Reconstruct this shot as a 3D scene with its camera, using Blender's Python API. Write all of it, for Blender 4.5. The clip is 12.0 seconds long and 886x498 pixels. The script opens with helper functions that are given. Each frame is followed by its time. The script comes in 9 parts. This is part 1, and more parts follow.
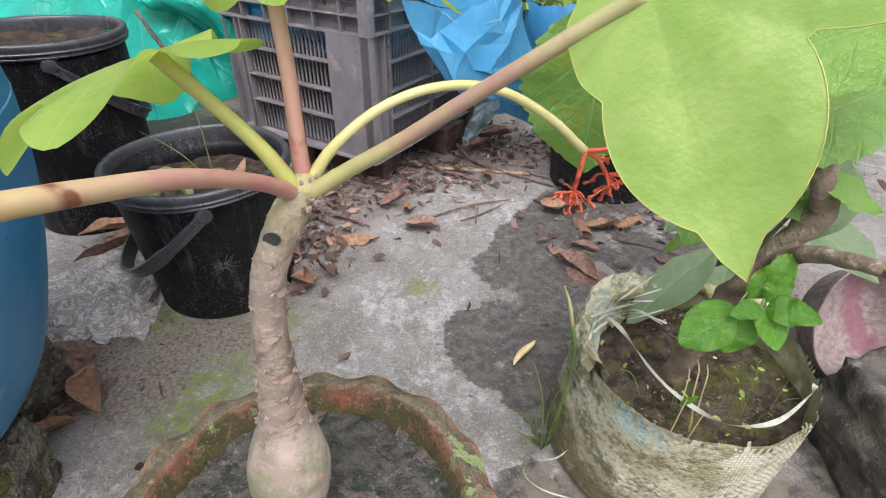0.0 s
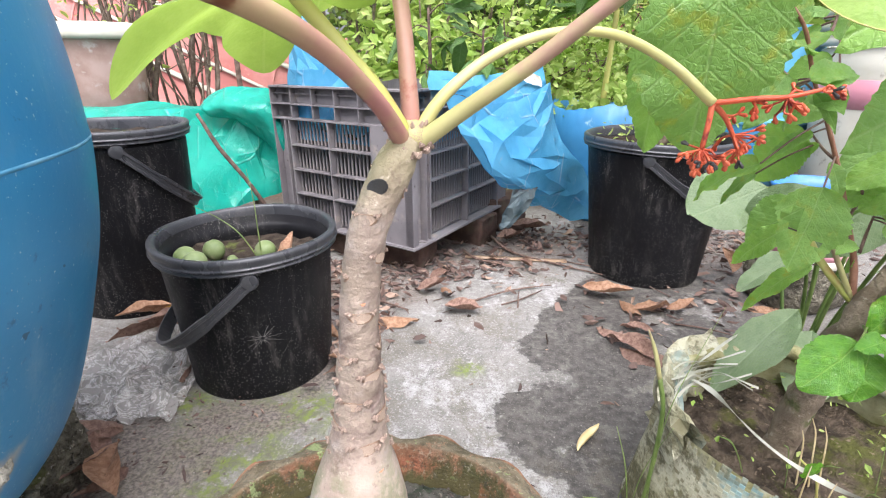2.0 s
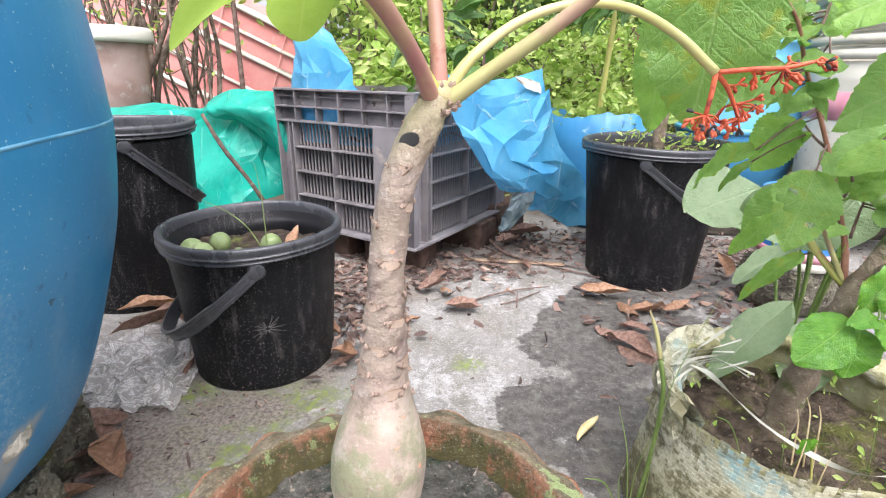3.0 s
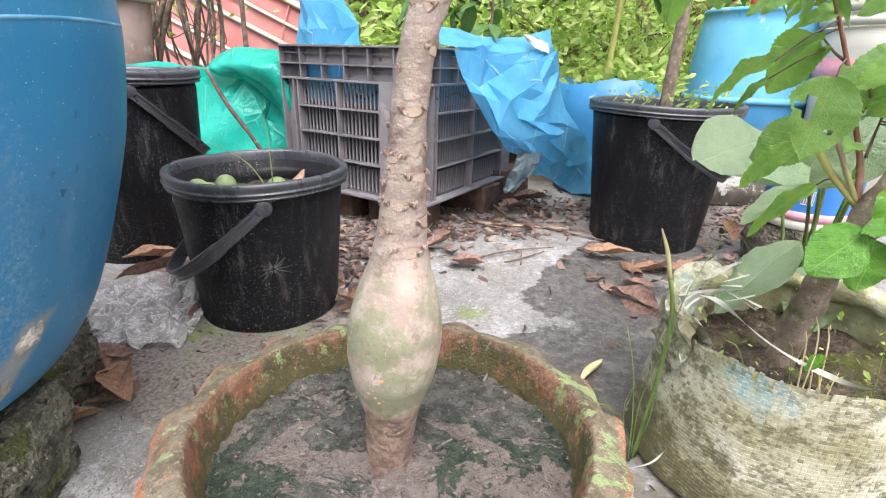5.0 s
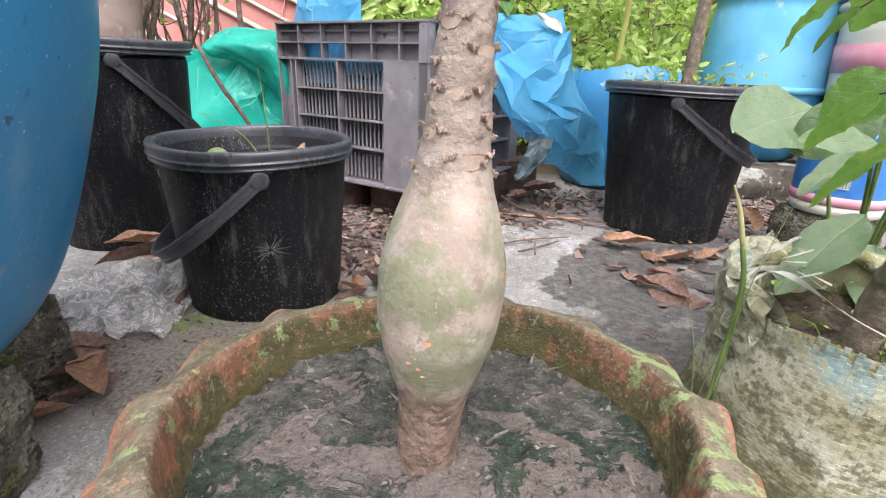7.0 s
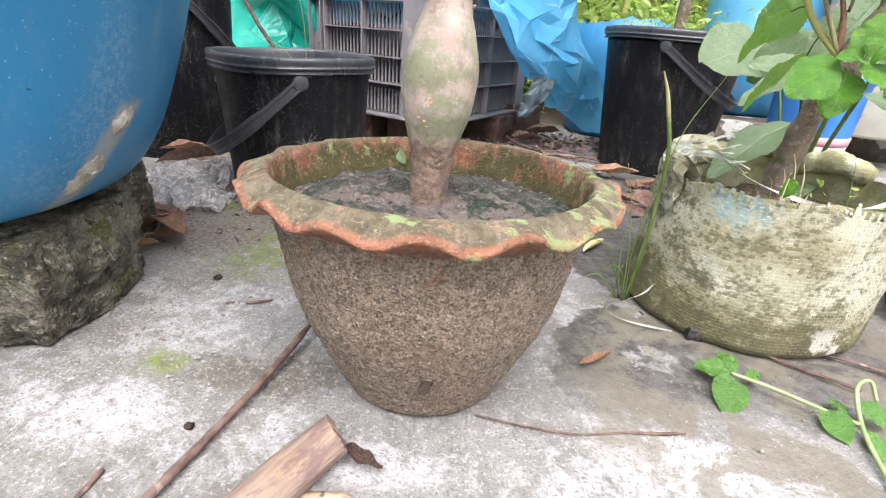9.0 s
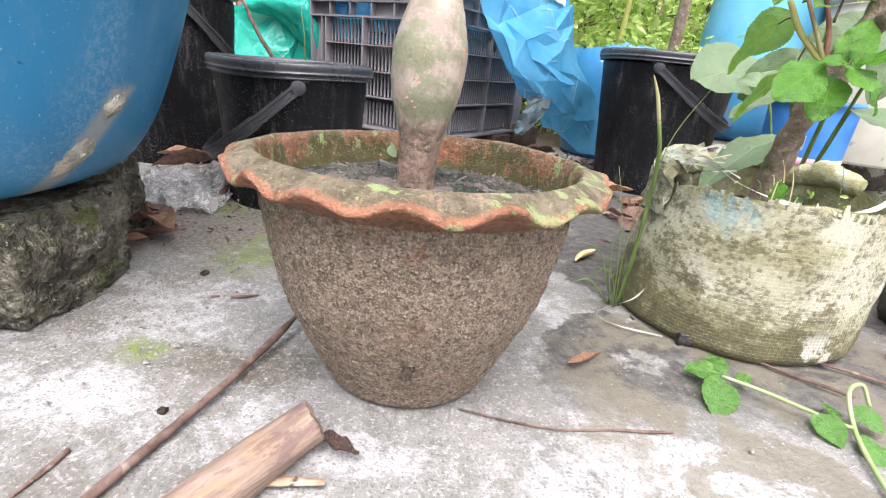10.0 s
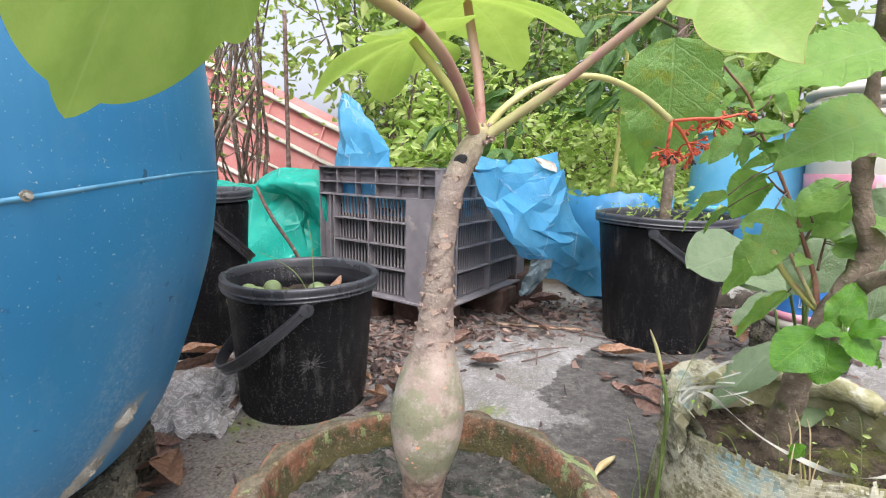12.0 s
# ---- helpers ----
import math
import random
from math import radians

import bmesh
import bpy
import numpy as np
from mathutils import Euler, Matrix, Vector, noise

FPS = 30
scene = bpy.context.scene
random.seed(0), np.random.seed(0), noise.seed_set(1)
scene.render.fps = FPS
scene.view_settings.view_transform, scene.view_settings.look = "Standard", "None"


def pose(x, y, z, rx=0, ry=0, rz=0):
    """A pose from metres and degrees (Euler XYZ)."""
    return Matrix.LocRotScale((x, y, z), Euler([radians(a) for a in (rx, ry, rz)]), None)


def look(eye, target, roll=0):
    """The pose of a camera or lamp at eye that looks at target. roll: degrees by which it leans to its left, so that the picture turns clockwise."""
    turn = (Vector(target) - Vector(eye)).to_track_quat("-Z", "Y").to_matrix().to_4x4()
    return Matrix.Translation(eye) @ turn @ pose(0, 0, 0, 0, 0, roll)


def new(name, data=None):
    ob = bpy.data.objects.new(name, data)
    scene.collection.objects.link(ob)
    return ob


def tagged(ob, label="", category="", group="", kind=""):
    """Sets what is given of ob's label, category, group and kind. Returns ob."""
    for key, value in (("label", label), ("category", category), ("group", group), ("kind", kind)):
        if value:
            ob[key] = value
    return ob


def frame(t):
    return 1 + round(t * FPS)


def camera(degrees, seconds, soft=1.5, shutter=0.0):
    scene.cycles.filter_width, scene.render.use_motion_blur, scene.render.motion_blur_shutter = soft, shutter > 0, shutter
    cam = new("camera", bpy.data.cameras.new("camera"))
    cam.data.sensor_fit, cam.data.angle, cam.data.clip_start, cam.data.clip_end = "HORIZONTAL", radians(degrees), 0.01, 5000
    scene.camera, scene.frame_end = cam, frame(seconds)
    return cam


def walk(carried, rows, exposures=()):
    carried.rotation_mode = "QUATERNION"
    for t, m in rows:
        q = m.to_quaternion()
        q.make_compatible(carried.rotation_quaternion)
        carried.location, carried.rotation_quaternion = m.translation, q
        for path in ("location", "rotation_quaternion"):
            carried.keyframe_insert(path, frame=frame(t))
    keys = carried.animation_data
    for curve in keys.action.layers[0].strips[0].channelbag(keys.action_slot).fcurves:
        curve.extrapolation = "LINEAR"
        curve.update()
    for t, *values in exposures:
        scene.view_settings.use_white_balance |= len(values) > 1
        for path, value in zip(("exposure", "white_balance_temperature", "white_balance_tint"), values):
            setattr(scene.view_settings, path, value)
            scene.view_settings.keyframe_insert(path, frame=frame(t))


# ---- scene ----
cam = camera(84.2, 12.0, 1.15)
PATH = [
    (0, (0.042, 0.053, 0.677), (0.004, 1.693, -0.467), 1.4),
    (0.5, (0.012, 0.032, 0.657), (-0.124, 1.726, -0.396), 0.4),
    (1, (-0.012, 0.026, 0.626), (-0.168, 1.786, -0.31), -0.2),
    (1.5, (-0.01, 0.037, 0.606), (-0.157, 1.857, -0.211), -0.4),
    (2, (-0.008, 0.04, 0.585), (-0.141, 1.899, -0.141), -0.2),
    (2.5, (-0.023, 0.024, 0.57), (-0.143, 1.902, -0.105), 0.3),
    (4.5, (-0.021, -0.005, 0.514), (-0.126, 1.868, -0.181), 1.7),
    (5, (-0.032, -0.016, 0.486), (-0.139, 1.845, -0.24), 1.7),
    (5.5, (-0.039, -0.025, 0.465), (-0.144, 1.832, -0.272), 1.7),
    (6, (-0.047, -0.009, 0.431), (-0.139, 1.853, -0.293), 1.8),
    (6.5, (-0.065, 0.046, 0.416), (-0.145, 1.916, -0.29), 1.8),
    (6.7, (-0.069, 0.057, 0.416), (-0.148, 1.928, -0.287), 1.9),
    (8.3, (-0.055, -0.112, 0.379), (-0.188, 1.732, -0.386), 3.2),
    (8.5, (-0.051, -0.129, 0.368), (-0.177, 1.705, -0.418), 3.5),
    (9, (-0.039, -0.16, 0.35), (-0.156, 1.664, -0.464), 4.1),
    (9.5, (-0.033, -0.172, 0.33), (-0.144, 1.66, -0.465), 5.0),
    (10, (-0.025, -0.169, 0.315), (-0.143, 1.696, -0.398), 5.5),
    (10.5, (-0.025, -0.152, 0.33), (-0.162, 1.756, -0.253), 5.4),
    (11, (-0.029, -0.138, 0.376), (-0.186, 1.805, -0.07), 4.5),
    (11.5, (-0.025, -0.125, 0.443), (-0.202, 1.836, 0.093), 3.3),
    (12, (-0.029, -0.121, 0.521), (-0.23, 1.841, 0.185), 1.2),
]
EXPOSURES = [(0, 1.04, 6120, 17), (1.0, 1.44, 6120, 17), (1.5, 1.58, 6120, 17), (4.5, 1.70, 6120, 17), (6.5, 1.52, 6120, 17), (8.5, 1.62, 6120, 17), (10.5, 1.74, 6120, 17), (11, 1.73, 6120, 17), (12, 1.31, 6120, 17)]
walk(cam, [(t, look(eye, target, roll)) for t, eye, target, roll in PATH], EXPOSURES)

# ---------------------------------------------------------------- daylight: bright, thinly overcast
world = bpy.data.worlds.new("world")
scene.world = world
world.use_nodes = True
wn = world.node_tree.nodes
sky = wn.new("ShaderNodeTexSky")
sky.sky_type = "NISHITA"
sky.sun_disc = False
sky.sun_elevation, sky.sun_rotation = radians(62), radians(150)
sky.air_density, sky.dust_density, sky.ozone_density = 1.0, 6.0, 0.6
wn["Background"].inputs["Strength"].default_value = 0.13
cloud = wn.new("ShaderNodeHueSaturation")
cloud.inputs["Saturation"].default_value = 0.3
world.node_tree.links.new(sky.outputs[0], cloud.inputs["Color"])
world.node_tree.links.new(cloud.outputs[0], wn["Background"].inputs["Color"])
sun_data = bpy.data.lights.new("sun", "SUN")
sun_data.energy, sun_data.angle, sun_data.color = 1.3, radians(35), (1.0, 0.97, 0.92)
sun = new("sun", sun_data)
sun.matrix_world = look((-0.8, -1.4, 3.6), (0, 0.6, 0))

# ---------------------------------------------------------------- node helpers
class Nodes:
    """A small builder of node trees for one material."""

    def __init__(self, name):
        self.m = bpy.data.materials.new(name)
        self.m.use_nodes = True
        self.t = self.m.node_tree
        self.t.nodes.clear()
        self.out = self.add("ShaderNodeOutputMaterial")
        self.pos = self.add("ShaderNodeNewGeometry").outputs["Position"]
        self.obj = self.add("ShaderNodeTexCoord").outputs["Object"]

    def add(self, kind, **values):
        n = self.t.nodes.new(kind)
        for key, v in values.items():
            self.put(n.inputs[key], v)
        return n

    def put(self, socket, v):
        if isinstance(v, bpy.types.NodeSocket):
            self.t.links.new(v, socket)
        elif isinstance(v, tuple) and len(v) == 3 and socket.type == "RGBA":
            socket.default_value = (*v, 1)
        else:
            socket.default_value = v

    def noise(self, scale, detail=4.0, rough=0.55, at=None, warp=0.0):
        n = self.add("ShaderNodeTexNoise", Scale=scale, Detail=detail, Roughness=rough, Distortion=warp)
        self.put(n.inputs["Vector"], at if at is not None else self.obj)
        return n.outputs["Fac"]

    def ramp(self, v, lo, hi, smooth=True):
        n = self.add("ShaderNodeMapRange")
        n.interpolation_type = "SMOOTHSTEP" if smooth else "LINEAR"
        for k, x in zip(("Value", "From Min", "From Max"), (v, lo, hi)):
            self.put(n.inputs[k], x)
        return n.outputs[0]

    def math(self, op, a, b=0.0, c=0.0):
        n = self.add("ShaderNodeMath")
        n.operation = op
        for s, v in zip(n.inputs, (a, b, c)):
            self.put(s, v)
        return n.outputs[0]

    def mix(self, f, a, b):
        n = self.add("ShaderNodeMix")
        n.data_type = "RGBA"
        for s, v in zip((n.inputs[0], n.inputs[6], n.inputs[7]), (f, a, b)):
            self.put(s, v)
        return n.outputs[2]

    def blend(self, f, a, b):
        return self.math("MULTIPLY_ADD", f, self.math("SUBTRACT", b, a), a)

    def split(self, v):
        n = self.add("ShaderNodeSeparateXYZ", Vector=v)
        return n.outputs

    def stretch(self, v, sx, sy, sz):
        n = self.add("ShaderNodeMapping", Vector=v, Scale=Vector((sx, sy, sz)))
        return n.outputs[0]

    def math_warp(self, v, scale, reach):
        """Positions pushed about by noise, so that cells lose their regular look."""
        t = self.add("ShaderNodeTexNoise", Vector=v, Scale=scale, Detail=2.0)
        m = self.add("ShaderNodeVectorMath")
        m.operation = "MULTIPLY_ADD"
        self.put(m.inputs[0], t.outputs["Color"])
        m.inputs[1].default_value = (reach, reach, reach)
        self.put(m.inputs[2], v)
        return m.outputs[0]

    def island(self):
        return self.add("ShaderNodeNewGeometry").outputs["Random Per Island"]

    def chance(self):
        return self.add("ShaderNodeObjectInfo").outputs["Random"]

    def bump(self, h, strength, dist, below=None):
        n = self.add("ShaderNodeBump", Height=h, Strength=strength, Distance=dist)
        if below is not None:
            self.put(n.inputs["Normal"], below)
        return n.outputs[0]

    def done(self, colour, rough, normal=None, spec=0.5, metal=0.0, clear=0.0, through_light=0.0, alpha=None, glow=None):
        p = self.add("ShaderNodeBsdfPrincipled", Roughness=rough, Metallic=metal)
        self.put(p.inputs["Base Color"], colour)
        self.put(p.inputs["Specular IOR Level"], spec)
        if clear:
            self.put(p.inputs["Coat Weight"], clear)
        if normal is not None:
            self.put(p.inputs["Normal"], normal)
        if alpha is not None:
            self.put(p.inputs["Alpha"], alpha)
        last = p.outputs[0]
        if through_light:
            tl = self.add("ShaderNodeBsdfTranslucent")
            self.put(tl.inputs["Color"], glow if glow is not None else colour)
            mx = self.add("ShaderNodeMixShader", Fac=through_light)
            self.put(mx.inputs[1], last)
            self.put(mx.inputs[2], tl.outputs[0])
            last = mx.outputs[0]
        self.t.links.new(last, self.out.inputs["Surface"])
        return self.m


def surface(name, a, b, scale=20.0, rough=0.6, grain=200.0, relief=0.3, depth=0.002, spots=(), spec=0.5, rnd=0.0, **more):
    """Two colours mixed by noise, with spots of other colours [(colour, scale, low, high, roughness)], and a fine relief."""
    n = Nodes(name)
    col = n.mix(n.ramp(n.noise(scale, 5), 0.35, 0.65), a, b)
    r = n.blend(n.noise(scale * 2.3, 3), rough - 0.08, rough + 0.08)
    if rnd:
        col = n.mix(n.math("MULTIPLY", n.chance(), rnd), col, tuple(c * 0.35 for c in a))
    for c, s, lo, hi, rr in spots:
        f = n.ramp(n.noise(s, 6, 0.62), lo, hi)
        col = n.mix(f, col, c)
        r = n.blend(f, r, rr)
    h = n.math("ADD", n.noise(grain, 4, 0.6), n.math("MULTIPLY", n.noise(scale, 4), 1.5))
    return n.done(col, r, n.bump(h, relief, depth), spec, **more)


# ---------------------------------------------------------------- materials
def concrete():
    n = Nodes("weathered_concrete")
    x, y, z = n.split(n.pos)
    big, mid, fine, grit = n.noise(2.2, 5, 0.6, n.pos), n.noise(9, 6, 0.65, n.pos), n.noise(60, 5, 0.6, n.pos), n.noise(330, 3, 0.6, n.pos)
    col = n.mix(n.ramp(mid, 0.3, 0.7), (0.140, 0.134, 0.118), (0.225, 0.217, 0.196))
    col = n.mix(n.math("MULTIPLY", n.ramp(fine, 0.35, 0.75), 0.55), col, (0.276, 0.267, 0.246))
    # scraped pale cement skin, with ragged edges; thickest in a splash south-east of the pot
    d = n.math("SQRT", n.math("ADD", n.math("POWER", n.math("MULTIPLY", n.math("SUBTRACT", x, 0.17), 0.55), 2.0), n.math("POWER", n.math("SUBTRACT", y, 0.135), 2.0)))
    splash = n.math("MULTIPLY", n.math("SUBTRACT", 1.0, n.ramp(d, 0.03, 0.12)), 0.16)
    skin = n.math("ADD", n.math("MULTIPLY", big, 0.55), n.math("ADD", n.math("MULTIPLY", n.noise(12, 7, 0.72, n.pos, 0.4), 0.45), n.math("MULTIPLY_ADD", fine, 0.16, -0.08)))
    skin = n.math("ADD", skin, splash)
    col = n.mix(n.math("MULTIPLY", n.ramp(skin, 0.50, 0.56), n.ramp(n.noise(45, 6, 0.7, n.pos), 0.34, 0.58)), col, (0.345, 0.340, 0.324))
    col = n.mix(n.math("MULTIPLY", n.ramp(skin, 0.60, 0.70), n.ramp(n.noise(70, 6, 0.7, n.pos), 0.38, 0.56)), col, (0.445, 0.44, 0.428))
    # brown-olive stains and worn grey hollows
    stain = n.ramp(n.math("ADD", n.noise(4.3, 7, 0.7, n.pos, 0.6), n.math("MULTIPLY_ADD", fine, 0.20, -0.10)), 0.50, 0.60)
    col = n.mix(n.math("MULTIPLY", stain, n.math("MULTIPLY_ADD", fine, 0.9, 0.2)), col, (0.125, 0.112, 0.085))
    col = n.mix(n.math("MULTIPLY", n.ramp(n.noise(18, 7, 0.75, n.pos, 0.8), 0.54, 0.62), 0.6), col, (0.118, 0.112, 0.098))
    col = n.mix(n.math("MULTIPLY", n.ramp(n.noise(34, 7, 0.78, n.pos, 1.2), 0.57, 0.62), 0.5), col, (0.36, 0.355, 0.345))
    # worn brown hollows and splashed lime, ragged at their edges
    for patches, tone, much in ((((0.121, 0.353, 0.045, 0.05), (0.266, 0.199, 0.05, 0.03), (0.171, 0.288, 0.05, 0.04), (-0.285, 0.246, 0.045, 0.035), (-0.22, 0.25, 0.05, 0.05)), (0.105, 0.092, 0.068), 1.0), (((0.205, 0.194, 0.11, 0.035), (-0.382, 0.176, 0.1, 0.05), (0.102, 0.448, 0.03, 0.08), (-0.107, 0.151, 0.1, 0.03)), (0.48, 0.475, 0.46), 0.5)):
        for px, py, rx, ry in patches:
            d = n.math("SQRT", n.math("ADD", n.math("POWER", n.math("DIVIDE", n.math("SUBTRACT", x, px), rx), 2.0), n.math("POWER", n.math("DIVIDE", n.math("SUBTRACT", y, py), ry), 2.0)))
            f = n.math("SUBTRACT", 1.0, n.ramp(n.math("ADD", d, n.math("MULTIPLY_ADD", n.noise(21, 8, 0.75, n.pos, 0.6), 3.2, -1.6)), 0.55, 1.0))
            col = n.mix(n.math("MULTIPLY", n.math("MULTIPLY", f, much), n.ramp(n.noise(85, 6, 0.72, n.pos), 0.30, 0.58)), col, tone)
    # sand grains, light and dark, and short drag marks
    col = n.mix(n.math("MULTIPLY", n.ramp(n.noise(210, 4, 0.65, n.pos), 0.54, 0.66), 0.55), col, (0.43, 0.42, 0.395))
    col = n.mix(n.math("MULTIPLY", n.ramp(grit, 0.55, 0.65), 0.7), col, (0.105, 0.095, 0.082))
    drag = n.noise(60, 5, 0.7, n.stretch(n.pos, 1.0, 0.25, 1.0), 0.6)
    col = n.mix(n.math("MULTIPLY", n.ramp(drag, 0.60, 0.66), 0.45), col, (0.10, 0.095, 0.085))
    # the damp stain: its west side follows a line across the slab
    wob = n.math("MULTIPLY_ADD", n.noise(22, 6, 0.65, n.pos), 0.09, -0.045)
    wob = n.math("ADD", wob, n.math("MULTIPLY_ADD", n.noise(90, 4, 0.6, n.pos), 0.03, -0.015))
    line = n.add("ShaderNodeFloatCurve", Value=n.ramp(y, 0.2, 1.4, False))
    curve = line.mapping.curves[0]
    pts = [(0.0, 0.9), (0.03, 0.5), (0.05, 0.33), (0.13, 0.34), (0.21, 0.44), (0.25, 0.54), (0.33, 0.46), (0.36, 0.33), (0.44, 0.265), (0.50, 0.28),
           (0.515, 0.42), (0.58, 0.42), (0.64, 0.38), (0.70, 0.46), (0.77, 0.52), (0.84, 0.64), (0.92, 0.75), (1.0, 0.9)]
    curve.points[0].location, curve.points[-1].location = pts[0], pts[-1]
    for p in pts[1:-1]:
        curve.points.new(*p)
    line.mapping.update()
    edge = n.math("MULTIPLY_ADD", line.outputs[0], 0.5, -0.1)
    side = n.math("ADD", n.math("SUBTRACT", x, edge), wob)
    wet = n.ramp(side, -0.004, 0.006)
    wet = n.math("MULTIPLY", wet, n.math("SUBTRACT", 1.0, n.math("MULTIPLY", n.ramp(n.noise(6.5, 5, 0.6, n.pos), 0.56, 0.60), 0.85)))
    wet = n.math("MULTIPLY", wet, n.ramp(n.math("ADD", y, n.math("MULTIPLY", mid, 0.3)), 0.34, 0.50))
    wet = n.math("MULTIPLY", wet, n.math("SUBTRACT", 1.0, n.ramp(x, 0.6, 1.0)))
    dark = n.mix(n.ramp(fine, 0.35, 0.7), (0.050, 0.046, 0.041), (0.105, 0.097, 0.085))
    dark = n.mix(n.math("MULTIPLY", n.ramp(n.noise(26, 6, 0.72, n.pos), 0.5, 0.66), 0.7), dark, (0.15, 0.142, 0.122))
    dark = n.mix(n.math("MULTIPLY", n.ramp(n.noise(200, 4, 0.65, n.pos), 0.56, 0.66), 0.6), dark, (0.21, 0.20, 0.175))
    col = n.mix(wet, col, dark)
    # brown algae south-east of the sack
    alg = n.math("MULTIPLY", n.ramp(n.math("ADD", x, n.math("MULTIPLY", mid, 0.25)), 0.12, 0.30), n.ramp(n.noise(11, 7, 0.72, n.pos, 0.5), 0.47, 0.54))
    alg = n.math("MULTIPLY", alg, n.math("SUBTRACT", 1.0, n.ramp(y, 0.4, 0.8)))
    col = n.mix(n.math("MULTIPLY", alg, 0.8), col, n.mix(fine, (0.105, 0.092, 0.062), (0.19, 0.172, 0.13)))
    # moss in front of the bucket
    for mx, my, rad in ((-0.31, 0.735, 0.11), (-0.42, 0.63, 0.17), (-0.36, 0.53, 0.12), (-0.362, 0.251, 0.038), (-0.25, 0.60, 0.06), (-0.52, 0.74, 0.06), (-0.02, 0.88, 0.05)):
        d = n.math("SQRT", n.math("ADD", n.math("POWER", n.math("SUBTRACT", x, mx), 2.0), n.math("POWER", n.math("SUBTRACT", y, my), 2.0)))
        f = n.math("MULTIPLY", n.math("SUBTRACT", 1.0, n.ramp(d, rad * 0.2, rad)), n.ramp(n.noise(26, 6, 0.7, n.pos), 0.40, 0.54))
        col = n.mix(n.math("MULTIPLY", f, 0.92), col, n.mix(n.ramp(n.noise(60, 5, 0.7, n.pos), 0.42, 0.6), (0.12, 0.125, 0.07), (0.15, 0.20, 0.03)))
    # trodden mud and mould under the leaf litter
    for mx, my, rx, ry in ((-0.30, 1.26, 0.22, 0.22), (0.0, 1.55, 0.42, 0.24), (0.85, 1.55, 0.38, 0.24), (-0.62, 1.1, 0.3, 0.3), (0.75, 0.75, 0.28, 0.3), (-0.62, 0.62, 0.12, 0.14), (-0.52, 0.98, 0.16, 0.16), (-0.34, 0.86, 0.1, 0.12), (-0.50, 0.60, 0.15, 0.12), (-0.40, 0.70, 0.13, 0.06)):
        d = n.math("SQRT", n.math("ADD", n.math("POWER", n.math("DIVIDE", n.math("SUBTRACT", x, mx), rx), 2.0), n.math("POWER", n.math("DIVIDE", n.math("SUBTRACT", y, my), ry), 2.0)))
        f = n.math("SUBTRACT", 1.0, n.ramp(n.math("ADD", d, n.math("MULTIPLY_ADD", n.noise(16, 8, 0.75, n.pos), 2.2, -1.1)), 0.5, 1.0))
        col = n.mix(n.math("MULTIPLY", f, 0.85), col, n.mix(n.ramp(n.noise(150, 5, 0.7, n.pos), 0.35, 0.65), (0.08, 0.066, 0.055), (0.225, 0.195, 0.165)))
    # bare soil beyond the slab
    soil = n.math("MAXIMUM", n.ramp(n.math("ADD", y, n.math("MULTIPLY", mid, 0.3)), 2.1, 2.3), n.ramp(n.math("ABSOLUTE", x), 1.7, 1.9))
    col = n.mix(soil, col, n.mix(fine, (0.05, 0.036, 0.024), (0.11, 0.085, 0.06)))
    rough = n.blend(wet, 0.85, 0.62)
    h = n.math("ADD", n.math("MULTIPLY", fine, 1.0), n.math("ADD", n.math("MULTIPLY", grit, 0.5), n.math("MULTIPLY", mid, 1.5)))
    return n.done(col, rough, n.bump(h, 0.6, 0.006), 0.35)


